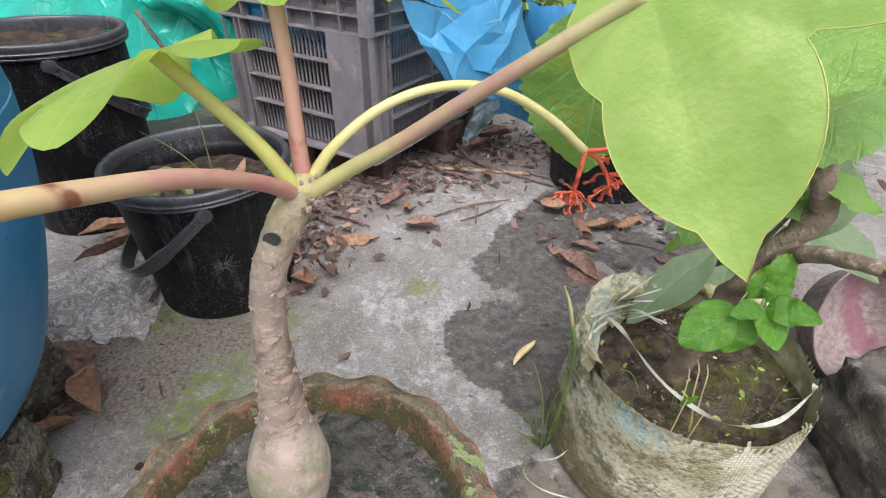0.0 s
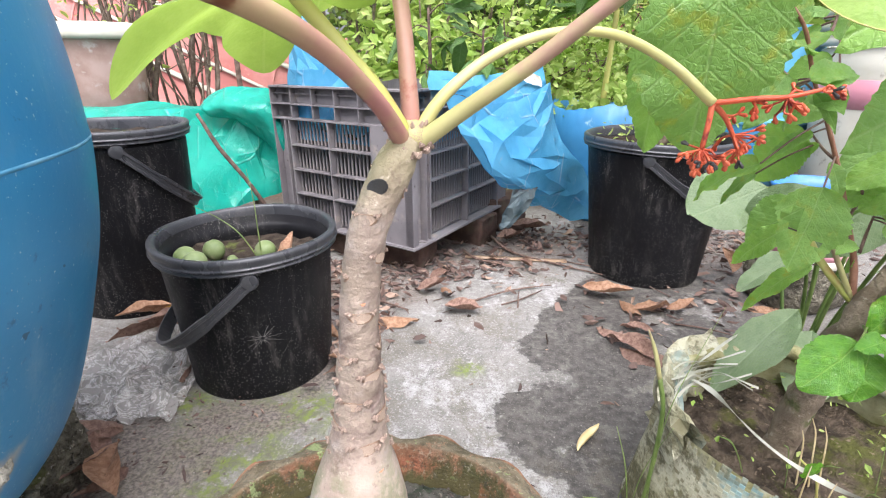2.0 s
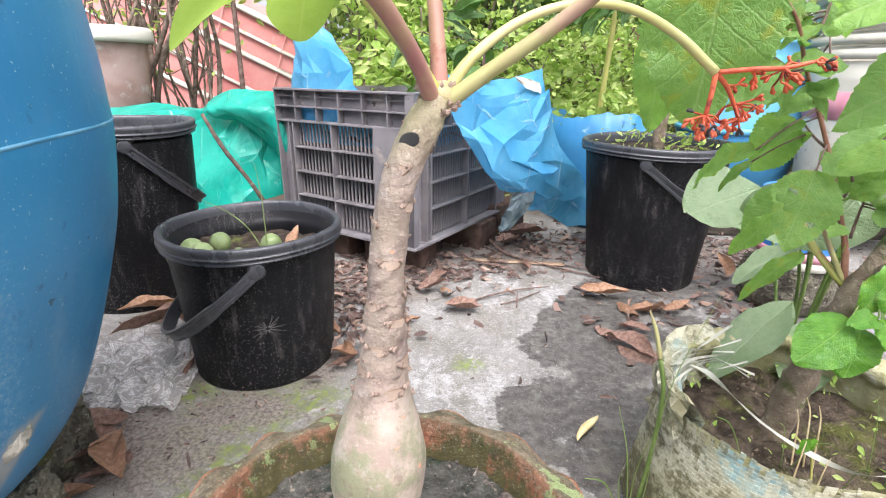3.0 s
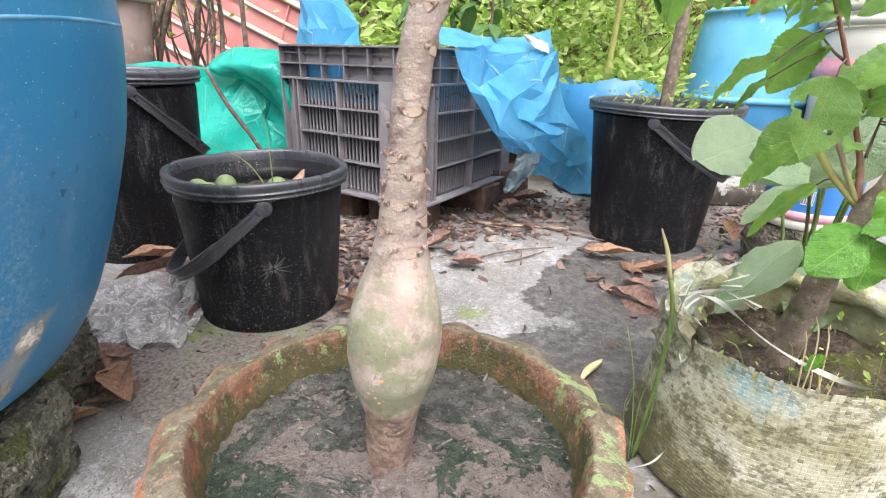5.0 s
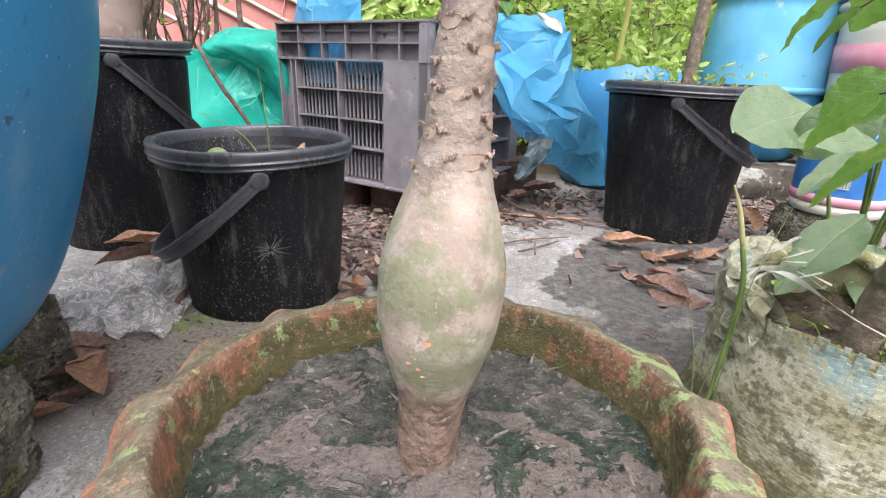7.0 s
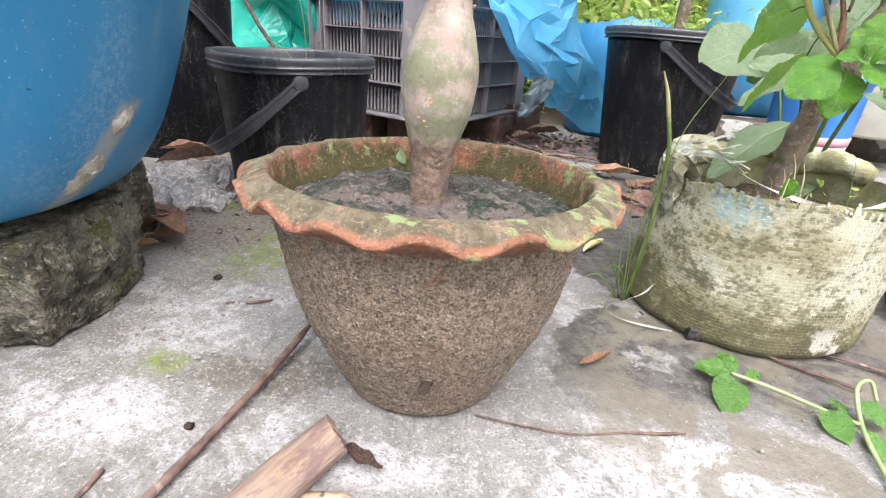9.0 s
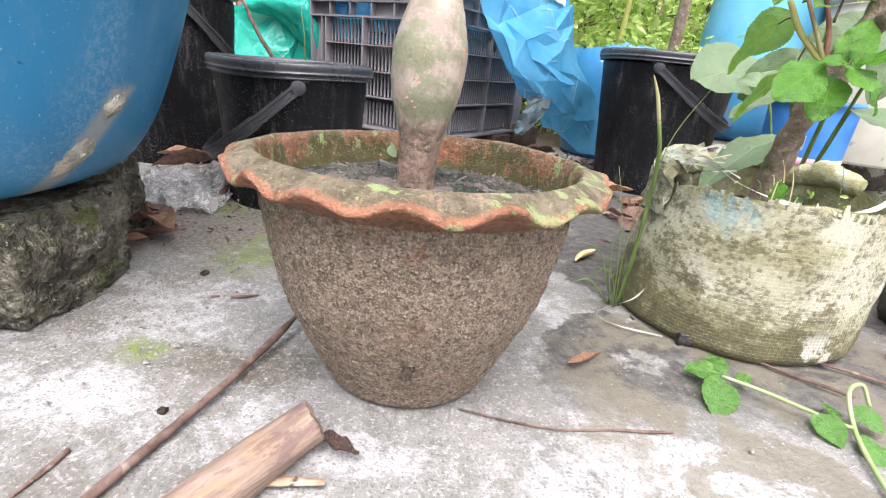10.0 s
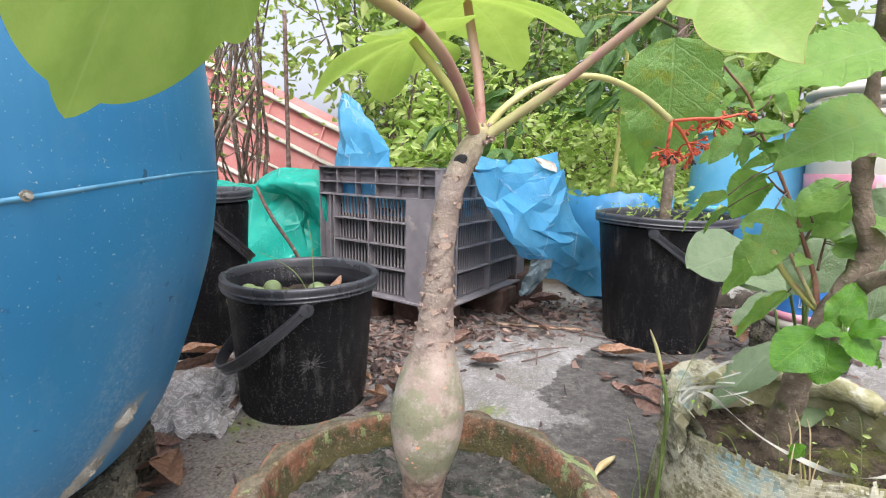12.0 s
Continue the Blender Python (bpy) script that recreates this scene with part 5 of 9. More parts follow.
def bottle_plant():
    p = thing("bottle_plant", "potted shrub with swollen bottle stem, lobed lime leaves and coral flowers", "plant")
    stem = [(-0.0840, 0.2675, 0.185, 0.0168), (-0.0838, 0.2675, 0.208, 0.0168), (-0.0834, 0.267, 0.226, 0.0173), (-0.0816, 0.266, 0.25, 0.0188), (-0.0808, 0.265, 0.268, 0.0235), (-0.080, 0.265, 0.287, 0.029),
            (-0.079, 0.266, 0.308, 0.0312), (-0.0782, 0.267, 0.326, 0.0305), (-0.0768, 0.269, 0.349, 0.0245), (-0.0757, 0.270, 0.365, 0.0192), (-0.0745, 0.271, 0.385, 0.0158), (-0.0732, 0.272, 0.41, 0.0135),
            (-0.0718, 0.2725, 0.435, 0.0119), (-0.070, 0.2728, 0.46, 0.0109), (-0.0673, 0.2745, 0.485, 0.0104), (-0.0620, 0.2765, 0.507, 0.0101), (-0.0545, 0.282, 0.525, 0.0101), (-0.0485, 0.287, 0.537, 0.0098), (-0.042, 0.290, 0.547, 0.006)]
    line = bend(stem, 6)
    wood = tube(stem, 40, 10, 0.03, 3)
    for v in wood.verts:  # knobbly rings of old nodes on the upper stem
        if v.co.z > 0.36:
            q = min(line, key=lambda c: abs(c[2] - v.co.z))
            out = Vector((v.co.x - q[0], v.co.y - q[1], 0)).normalized()
            v.co += out * min(1.0, (v.co.z - 0.36) / 0.02) * (0.0011 * noise.noise(v.co * 110) + 0.00022 * math.sin(v.co.z * 640 + 9 * noise.noise(v.co * 60)))
    trunk = part("trunk", wood, BARK, p, "pale swollen trunk ringed with leaf scars")
    rng = np.random.default_rng(5)

    def at_height(z):
        zs = [q[2] for q in line]
        return [float(np.interp(z, zs, [q[i] for q in line])) for i in (0, 1, 3)]

    scar_me, husk_me = [], []
    for k in range(3):
        bm = bmesh.new()
        lathe([(1.06, -0.12), (1.0, 0.03), (0.92, 0.06), (0.82, 0.035), (0.5, 0.03), (0.2, 0.05), (0.0, 0.045)], 20, lambda a, r, z: (r * (1 + 0.08 * math.sin(2 * a + k)), z + (0.05 * r * r * max(0, -math.sin(a)) if r < 1.02 else 0)), bm)
        for v in bm.verts:
            v.co.y *= 0.30 if v.co.y > 0 else 0.72
            v.co.z = v.co.z * 0.55 + 0.02
            v.co.z -= 2.0 - math.sqrt(max(0.0, 4.0 - v.co.x ** 2))
        for f in bm.faces:
            c = f.calc_center_median()
            f.material_index = 1 if math.hypot(c.x, c.y / (0.30 if c.y > 0 else 0.72)) > 0.84 else 0
        me = bpy.data.meshes.new("leaf_scar")
        bm.to_mesh(me)
        bm.free()
        me.materials.append(SCAR)
        me.materials.append(CORK)
        me.polygons.foreach_set("use_smooth", [True] * len(me.polygons))
        scar_me.append(me)
        bm = bmesh.new()
        for j in range(3):
            a = radians(-40 + 40 * j + 9 * k)
            tube([(-0.1, 0.2 * math.sin(a), -0.15, 0.34), (0.3, 0.5 * math.sin(a), 0.2 * math.cos(a * 3), 0.30), (0.55 + 0.2 * math.sin(j * 2 + k), 0.8 * math.sin(a), 0.4 * math.cos(j * 2.2 + k), 0.20), (0.68 + 0.2 * math.sin(j * 2 + k), 0.9 * math.sin(a), 0.5 * math.cos(j * 2.2 + k), 0.06)], 6, 2, 0.5, j + k, bm=bm)
        me = bpy.data.meshes.new("stipule")
        bm.to_mesh(me)
        bm.free()
        me.materials.append(HUSK)
        husk_me.append(me)

    dot_me = scar_me[0].copy()
    dot_me.materials.clear()
    dot_me.materials.append(LENTI)
    dot_me.materials.append(LENTI)

    def stick_on(name, me, a, z, sx, sz, sink=0.0, material=None):
        x, y, r = at_height(z)
        out = Vector((math.cos(a), math.sin(a), 0))
        ob = new(name, me)
        ob.parent = trunk
        m = Matrix((out.cross(Vector((0, 0, 1))) * -1, Vector((0, 0, 1)), out)).transposed().to_4x4() if name == "leaf_scar" else Matrix((out, Vector((0, 0, 1)).cross(out), Vector((0, 0, 1)))).transposed().to_4x4()
        m.translation = Vector((x, y, z)) + out * (r - sink)
        ob.matrix_basis = m @ Matrix.Scale(sx, 4) if name == "leaf_scar" else m @ Matrix.Scale(sx, 4)
        return ob

    z, a = 0.372, 0.4
    while z < 0.535:
        a += 2.4
        low = z < 0.435
        stick_on("leaf_scar", scar_me[int(rng.integers(3))], a, z, (0.0066 if z > 0.40 else 0.0072) * rng.uniform(0.85, 1.1), 0, 0.0)
        for da in (-0.7, 0.7):
            stick_on("stipule", husk_me[int(rng.integers(3))], a + da * 0.85, z + 0.001, 0.0040 if low else 0.0032, 0, 0.0006)
        if low:
            for _ in range(3):
                stick_on("stipule", husk_me[int(rng.integers(3))], a + rng.uniform(-3, 3), z + rng.uniform(-0.004, 0.004), rng.uniform(0.0018, 0.0038), 0, 0.0006)
        else:
            stick_on("leaf_scar", dot_me, a + rng.uniform(-0.3, 0.3), z + 0.007, rng.uniform(0.0014, 0.0022), 0, 0.0)
        z += 0.0055 if low else 0.0105
    for zz, aa, s in ((0.355, 4.2, 0.0022), (0.352, 4.9, 0.0024), (0.344, 5.3, 0.003), (0.333, 4.1, 0.0026), (0.332, 4.45, 0.002), (0.318, 4.75, 0.0028), (0.3178, 5.05, 0.0026), (0.319, 5.25, 0.002), (0.298, 4.6, 0.002),
                      (0.286, 4.3, 0.0018), (0.2835, 4.47, 0.0018), (0.279, 4.55, 0.0015), (0.335, 3.3, 0.002), (0.305, 3.6, 0.002), (0.325, 5.9, 0.0022), (0.36, 5.6, 0.002)):
        stick_on("leaf_scar", dot_me, aa, zz, s * 1.1, 0, 0.0)
    cut = bmesh.new()
    bmesh.ops.create_uvsphere(cut, u_segments=16, v_segments=10, radius=1)
    c = part("healed_cut", cut, CHAR, trunk, "black healed cut where a leaf broke off")
    x, y, r = at_height(0.5265)
    c.matrix_basis = axes((x - 0.003, y - r - 0.0002, 0.526), (0.9, -0.2, 0.25), (-0.15, -1, 0.2), 1.0) @ Matrix.Diagonal((0.0060, 0.0042, 0.0016, 1))
    bm = bmesh.new()
    bmesh.ops.create_uvsphere(bm, u_segments=20, v_segments=12, radius=1)
    for v in bm.verts:
        v.co *= 1 + 0.12 * noise.noise(v.co * 3)
    crown = part("growing_tip", bm, STALK_PINK, trunk, "green growing tip")
    crown.matrix_basis = pose(-0.042, 0.294, 0.547) @ Matrix.Diagonal((0.0095, 0.0095, 0.009, 1))
    bm = bmesh.new()
    for j in range(9):
        a = j * 0.7
        tube([(0.005 * math.cos(a), 0.005 * math.sin(a), 0.004, 0.0014), (0.0075 * math.cos(a), 0.0075 * math.sin(a), 0.007, 0.0012), (0.008 * math.cos(a), 0.008 * math.sin(a), 0.009, 0.0005)], 5, 2, bm=bm)
    part("bud_scales", bm, HUSK, crown, "short brown bud scales")
    bpy.data.objects["bud_scales"].matrix_basis = Matrix.Diagonal((105, 105, 111, 1))

    for k in range(22):
        a, up = k * 2.4, rng.uniform(-0.010, 0.004)
        ob = new("crown_scale", husk_me[k % 3])
        ob.parent = trunk
        out = Vector((math.cos(a), math.sin(a), 0.5))
        ob.matrix_basis = axes((-0.043 + 0.0095 * math.cos(a), 0.292 + 0.0095 * math.sin(a), 0.548 + up), out, Vector((0, 0, 1)), rng.uniform(0.0028, 0.0046))
    big = palmate_meshes()
    # rosy stalk that reaches towards the drum side
    s1 = part("stalk", tube([(-0.046, 0.290, 0.545, 0.0050), (-0.052, 0.262, 0.566, 0.0041), (-0.063, 0.222, 0.588, 0.0041), (-0.076, 0.185, 0.601, 0.0042), (-0.093, 0.158, 0.608, 0.0044), (-0.116, 0.128, 0.618, 0.0045), (-0.138, 0.098, 0.631, 0.0045), (-0.152, 0.078, 0.640, 0.0045)], 14, 8), STALK_TURN, p, "thick leaf stalk, rosy turning yellow-green")
    leaf(big[3], s1, (-0.153, 0.075, 0.640), (-0.20, -0.34, -0.92), (0.62, -0.60, 0.09), 0.108, 0.56, label="lime lobed leaf")
    s2 = part("stalk", tube([(-0.045, 0.289, 0.548, 0.0052), (-0.058, 0.289, 0.570, 0.0044), (-0.0745, 0.2885, 0.590, 0.0040), (-0.098, 0.284, 0.6185, 0.0040)], 12, 8), STALK_LIME, p, "yellow-green leaf stalk")
    leaf(big[4], s2, (-0.099, 0.284, 0.6195), (-1.0, -0.30, -0.30), (-0.38, 0.12, 1), 0.088, 0.85, label="lime lobed leaf seen from below")
    s3 = part("stalk", tube([(-0.0425, 0.297, 0.549, 0.0052), (-0.0445, 0.303, 0.575, 0.0046), (-0.048, 0.315, 0.605, 0.0043), (-0.056, 0.333, 0.645, 0.0042), (-0.059, 0.339, 0.662, 0.0042)], 12, 8), STALK_RED, p, "upright rosy leaf stalk")
    leaf(big[0], s3, (-0.059, 0.340, 0.664), (0.5, 1.0, 0.02), (-0.08, 0.0, 1), 0.105, label="lime lobed leaf")
    s4 = part("stalk", tube([(-0.039, 0.292, 0.544, 0.0050), (-0.016, 0.289, 0.5605, 0.0043), (0.015, 0.2820, 0.5818, 0.0039), (0.040, 0.274, 0.6015, 0.0037), (0.064, 0.265, 0.6204, 0.0036), (0.089, 0.2555, 0.640, 0.0035), (0.106, 0.247, 0.6535, 0.0035)], 14, 8), STALK_PINK, p, "long leaf stalk, green flushed with pink")
    outline = lobed([(4, 0.93, 1.1), (0, 1.06, 0.30), (72, 1.15, 0.68), (140, 0.9, 0.65), (-150, 0.7, 0.6)], 0.42, 0.05, 0.06, 0.012, seed=4)
    broad = leaf(leaf_mesh("lobed_leaf", outline, PALELIME), s4, (0.107, 0.246, 0.6545), (0.024, -0.064, -0.066), (-0.66, -0.50, 0.52), 0.098, 1.0, label="broad lime leaf with pale margin")
    edge = [(*q, 0.0024) for q in outline[0][-120:]]
    part("leaf_margin", tube(edge + edge[:1], 5, 1), STALK_LIME, broad, "pale yellow margin")
    # arching flower stalk and its forked cluster
    s5 = part("flower_stalk", tube([(-0.039, 0.297, 0.549, 0.004), (-0.025, 0.303, 0.568, 0.0032), (0.0, 0.312, 0.587, 0.0028), (0.030, 0.320, 0.597, 0.0027), (0.062, 0.324, 0.596, 0.0027), (0.092, 0.324, 0.582, 0.0027), (0.117, 0.323, 0.562, 0.0028)], 10, 8), STALK_YELLOW, p, "arching yellow flower stalk")
    bm, buds, spent = bmesh.new(), bmesh.new(), bmesh.new()
    o = Vector((0.117, 0.323, 0.562))

    def tuft(base, d, count, reach):
        """A bunch of short forked pedicels with small club-shaped buds."""
        for _ in range(count):
            nd = (Vector(d) + Vector(rng.normal(0, 0.55, 3))).normalized()
            e = base + nd * reach * rng.uniform(0.5, 1.1)
            m = base.lerp(e, 0.5) + Vector(rng.normal(0, 0.0012, 3))
            tube([(*base, 0.0008), (*m, 0.0006), (*e, 0.0007)], 5, 3, bm=bm)
            dead = rng.random() < 0.16
            for _ in range(2):
                q = (nd + Vector(rng.normal(0, 0.5, 3)) + Vector((0, 0, -0.2))).normalized()
                tube([(*e, 0.0006), (*(e + q * 0.0022), 0.0009), (*(e + q * 0.0040), 0.0012), (*(e + q * 0.0052), 0.0004)], 6, 2, bm=spent if dead else buds)

    def stem(points):
        line = [Vector(q) for q in points]
        tube([(*q, 0.0017 - 0.0002 * i) for i, q in enumerate(line)], 7, 4, 0.15, 1, bm=bm)
        return line

    a = stem([o, o + Vector((0.022, 0.002, 0.002)), o + Vector((0.040, 0.003, 0.003)), o + Vector((0.058, 0.004, 0.007))])
    tuft(a[1], (0.5, 0.1, -0.9), 3, 0.009)
    tuft(a[2], (0.6, 0.1, -0.8), 9, 0.012)
    tuft(a[2], (0.9, 0.1, 0.3), 3, 0.010)
    tuft(a[3], (0.9, 0.1, -0.3), 6, 0.009)
    a = stem([o, o + Vector((-0.0015, -0.003, -0.012)), o + Vector((-0.003, -0.004, -0.024))])
    tuft(a[2], (-0.2, -0.1, -0.9), 13, 0.012)
    tuft(a[2], (0.7, 0.1, -0.7), 6, 0.012)
    a = stem([o, o + Vector((0.010, 0.006, -0.007)), o + Vector((0.018, 0.008, -0.018)), o + Vector((0.022, 0.008, -0.026))])
    tuft(a[1], (0.8, 0.2, -0.2), 3, 0.010)
    tuft(a[2], (0.7, 0.1, -0.6), 8, 0.013)
    tuft(a[3], (0.1, 0.0, -0.9), 9, 0.012)
    part("flower_stem", bm, CORAL, s5, "coral red branching flower stems")
    part("blossoms", buds, CORAL, s5, "small coral buds")
    part("spent_blossoms", spent, CHAR, s5, "blackened spent flowers")


bottle_plant()


# ---------------------------------------------------------------- black buckets
def bucket(at, r1, r0, h, turn, handle, label, fill=0.8, soil=SOIL, bail=1.28):
    """handle: height to which the bail hangs, as a share of the bucket's height (0 at the rim's lugs)."""
    b = thing("bucket", label, "bucket", "black plastic buckets", at=at, turn=turn)
    t = 0.004
    prof = [(0.0, 0.006), (r0 * 0.9, 0.006), (r0 * 0.93, 0.0), (r0, 0.0), (r0 + 0.002, 0.004)]
    prof += [(r0 + (r1 - 0.012 - r0) * s, h * s) for s in (0.1, 0.25, 0.4, 0.55, 0.7, 0.8, 0.88)]
    top = r1 - 0.012 - 0.002
    prof += [(top - 0.001, h * 0.905), (top - t, h * 0.93), (top - t - 0.003, h * 0.8), (r0 + (top - r0) * 0.6 - t, h * 0.6)]
    part("body", lathe(prof, 96, lambda a, r, z: (r * (1 + 0.006 * math.sin(2 * a + 1) * z / h), z)), BLACK, b)
    rp = [(r1 - 0.018, h - 0.030), (r1 - 0.0055, h - 0.0295), (r1 - 0.0035, h - 0.0285), (r1 - 0.0035, h - 0.0265), (r1 - 0.0065, h - 0.0255), (r1 - 0.0065, h - 0.0215), (r1 - 0.0015, h - 0.0205), (r1 - 0.0005, h - 0.0190), (r1 - 0.0012, h - 0.0175),
          (r1 - 0.0030, h - 0.0165), (r1 - 0.0026, h - 0.0135), (r1 - 0.0014, h - 0.0085), (r1 - 0.0018, h - 0.0040), (r1 - 0.0040, h - 0.0010), (r1 - 0.0080, h), (r1 - 0.0125, h - 0.0012), (r1 - 0.0150, h - 0.0045), (r1 - 0.0165, h - 0.012), (r1 - 0.018, h - 0.030)]
    part("rim", lathe(rp, 128, lambda a, r, z: (r * (1 + 0.006 * math.sin(2 * a + 1)), z + 0.0015 * math.sin(3 * a))), RIM, b, "rolled double rim")
    ang = radians(handle)
    lug_z = h - 0.043
    rl = r0 + (r1 - 0.012 - r0) * lug_z / h
    for s in (-1, 1):
        bm = bmesh.new()
        tube([(s * (rl + 0.0005), 0, lug_z, 0.015), (s * (rl + 0.009), 0, lug_z, 0.0145), (s * (rl + 0.011), 0, lug_z, 0.012)], 16, 2, bm=bm)
        box(min(s * rl, s * (rl + 0.006)), max(s * rl, s * (rl + 0.006)), -0.02, 0.02, lug_z + 0.008, lug_z + 0.024, bm, 0.002)
        part("lug", bm, RIM, b, "round handle boss")
    bm = bmesh.new()
    n, w, th = 40, 0.0125, 0.0030
    reach = rl * bail
    ring = []
    for i in range(n + 1):
        a = math.pi * i / n
        x, u = (rl + 0.008) * math.cos(a), reach * math.sin(a) ** 0.8
        flat = w * (1.0 if 0.12 < i / n < 0.88 else 0.8)
        y, z = -u * math.cos(ang), lug_z - u * math.sin(ang)
        out = Vector((x, -u * math.cos(ang) * 0 + y, 0)).normalized()
        wide = Vector((0, -math.sin(ang), math.cos(ang)))
        nrm = Vector((math.cos(a), -math.sin(a) * math.cos(ang), -math.sin(a) * math.sin(ang)))
        c = Vector((x, y, z))
        ring.append([bm.verts.new(c + wide * flat * p + nrm * th * q) for p, q in ((-1, -1), (1, -1), (1, 1), (0.5, 1), (0.4, 0.2), (-0.4, 0.2), (-0.5, 1), (-1, 1))])
    for a, c in zip(ring, ring[1:]):
        for k in range(8):
            bm.faces.new((a[k], a[(k + 1) % 8], c[(k + 1) % 8], c[k]))
    bm.faces.new(ring[0])
    bm.faces.new(ring[-1])
    part("handle", bm, RIM, b, "black plastic bail handle hanging down", False)
    rs = r0 + (top - r0) * fill - t - 0.002
    verts, m, n = [], 64, 18
    for i in range(n + 1):
        for k in range(m):
            a = 2 * math.pi * k / m
            x, y = rs * i / n * math.cos(a), rs * i / n * math.sin(a)
            verts.append((x, y, h * fill + 0.012 * noise.noise(Vector((x * 14 + at[0], y * 14, 2))) + 0.007 * noise.noise(Vector((x * 45, y * 45 + at[1], 2)))))
    raw("soil", verts, [(i * m + k, i * m + (k + 1) % m, (i + 1) * m + (k + 1) % m, (i + 1) * m + k) for i in range(n) for k in range(m)], soil, b, "dark garden soil")
    return b


small = bucket((-0.440, 0.885, 0), 0.168, 0.134, 0.289, -65.6, 41, "small black plastic bucket of soil with fallen green fruits", 0.78, bail=1.5)
bucket((-0.885, 1.163, 0), 0.180, 0.142, 0.444, 130.5, 45, "tall black plastic bucket of soil behind the drum", 0.93, bail=1.42)
bucket((0.485, 1.425, 0), 0.203, 0.150, 0.393, 65.5, 37, "large dusty black plastic bucket planted with a sapling", 0.92)


def star_scratch(b):
    """Fine pale scratches that radiate from one knock in the wall."""
    g = np.random.default_rng(7)
    bm = bmesh.new()
    a0, z0 = radians(2.4), 0.131
    for k in range(14):
        t = 2 * math.pi * k / 14 + g.uniform(-0.15, 0.15)
        r0, r1 = 0.004, g.uniform(0.012, 0.036)
        side = Vector((-math.sin(t), math.cos(t))) * 0.00045
        vs = []
        for r, w in ((r0, 1), (r0, -1), (r1, -0.3), (r1, 0.3)):
            u, v = r * math.cos(t) + side.x * w, r * math.sin(t) * 0.8 + side.y * w
            rad = 0.134 + 0.022 * (z0 + v) / 0.289 + 0.0016
            vs.append(bm.verts.new((rad * math.cos(a0 + u / rad), rad * math.sin(a0 + u / rad), z0 + v)))
        bm.faces.new(vs)
    part("star_scratch", bm, surface("pale_scratch", (0.16, 0.155, 0.145), (0.30, 0.29, 0.27), 90, 0.7), b, "pale star of fine scratches", False)


star_scratch(small)


# ---------------------------------------------------------------- grey crate on bricks
def crate():
    W, D, H = 0.525, 0.56, 0.42
    c = thing("plastic_crate", "grey ribbed plastic harvest crate lined with blue sheet", "crate", at=(-0.636, 1.54, 0.092), turn=-29)
    t, deep = 0.004, 0.026

    def panel(name, length, place, hole):
        """One wall in its own plane: x along it, y outwards from the skin."""
        post, far = (0.070, 0.135) if hole else (0.085, 0.06)
        rows = [0.012, 0.10, 0.175, 0.25, 0.325]
        top, mid = H, H - 0.05
        frame_bm = bmesh.new()
        box(0, length, -deep, 0.004, H - 0.006, H, frame_bm, 0.0015)
        box(0, length, -deep, 0, mid - 0.004, mid, frame_bm, 0.001)
        box(0, length, -deep, 0, 0.325 - 0.002, 0.329, frame_bm, 0.001)
        box(0, length + 0.010, -deep, 0.012, 0.0, 0.007, frame_bm, 0.0025)
        box(0.0, post, -deep, -deep + t, 0, H, frame_bm)
        box(length - far, length, -0.006, 0, 0, 0.325, frame_bm)
        for x in (0.002, post - 0.018, post, length - far, length - 0.004):
            box(x - 0.002, x + 0.002, -deep, -0.001, 0, 0.325, frame_bm)
        span = length - post - far
        k = 2
        cells = [post + span * i / k for i in range(k + 1)]
        for x in cells[1:-1]:
            box(x - 0.0025, x + 0.0025, -deep, -0.001, 0, 0.325, frame_bm)
        m = 6
        for i in range(m + 1):
            x = length * i / m
            box(x - 0.002, x + 0.002, -deep, -0.001, 0.325, H, frame_bm)
        for r in rows[1:-1]:
            box(post, length - far, -deep, -0.002, r - 0.003, r + 0.001, frame_bm)
        for a, b in zip(range(m), range(1, m + 1)):
            x0, x1 = length * a / m, length * b / m
            box(x0, x1, -deep, -deep + t, mid, H, frame_bm)
            if not (hole and 0.22 < (x0 + x1) / 2 / length < 0.50):
                box(x0, x1, -deep, -deep + t, 0.325, mid, frame_bm)
            box(x0, x1, -deep + 0.01, -deep + 0.014, H - 0.024, H - 0.021, frame_bm)
        holder = part(name, frame_bm, GREY, c, "ribbed slatted crate wall", False)
        holder.matrix_basis = place
        slat_me = bpy.data.meshes.new("slat")
        s = box(-0.003, 0.003, -deep, -deep + t, 0.0, 0.068, None, 0.0006)
        s.to_mesh(slat_me)
        s.free()
        slat_me.materials.append(GREY)
        for r in rows[:-1]:
            for x0, x1 in zip(cells, cells[1:]):
                cnt = 11 if hole else 15
                for i in range(cnt):
                    x = x0 + (x1 - x0) * (i + 0.5) / cnt
                    o = new("slat", slat_me)
                    o.parent = holder
                    o.matrix_basis = pose(x, 0, r + 0.002)
        return holder

    for name, length, place, hole in (("front_wall", W, pose(0, 0, 0) @ Matrix.Diagonal((1, -1, 1, 1)), True), ("side_wall", D, pose(W, 0, 0, 0, 0, 90) @ Matrix.Diagonal((1, -1, 1, 1)), False)):
        h = panel(name, length, place, hole)
    bm = bmesh.new()
    box(0.0, W, D - 0.004, D, 0, H, bm)
    part("back_wall", bm, GREY, c, "", False)
    bm = bmesh.new()
    box(0.0, 0.004, 0.026, D, 0, H, bm)
    part("end_wall", bm, GREY, c, "", False)
    bm = bmesh.new()
    box(0.027, W - 0.027, 0.027, D - 0.005, 0.004, 0.010, bm)
    part("base", bm, GREY, c, "", False)
    return c


crate()


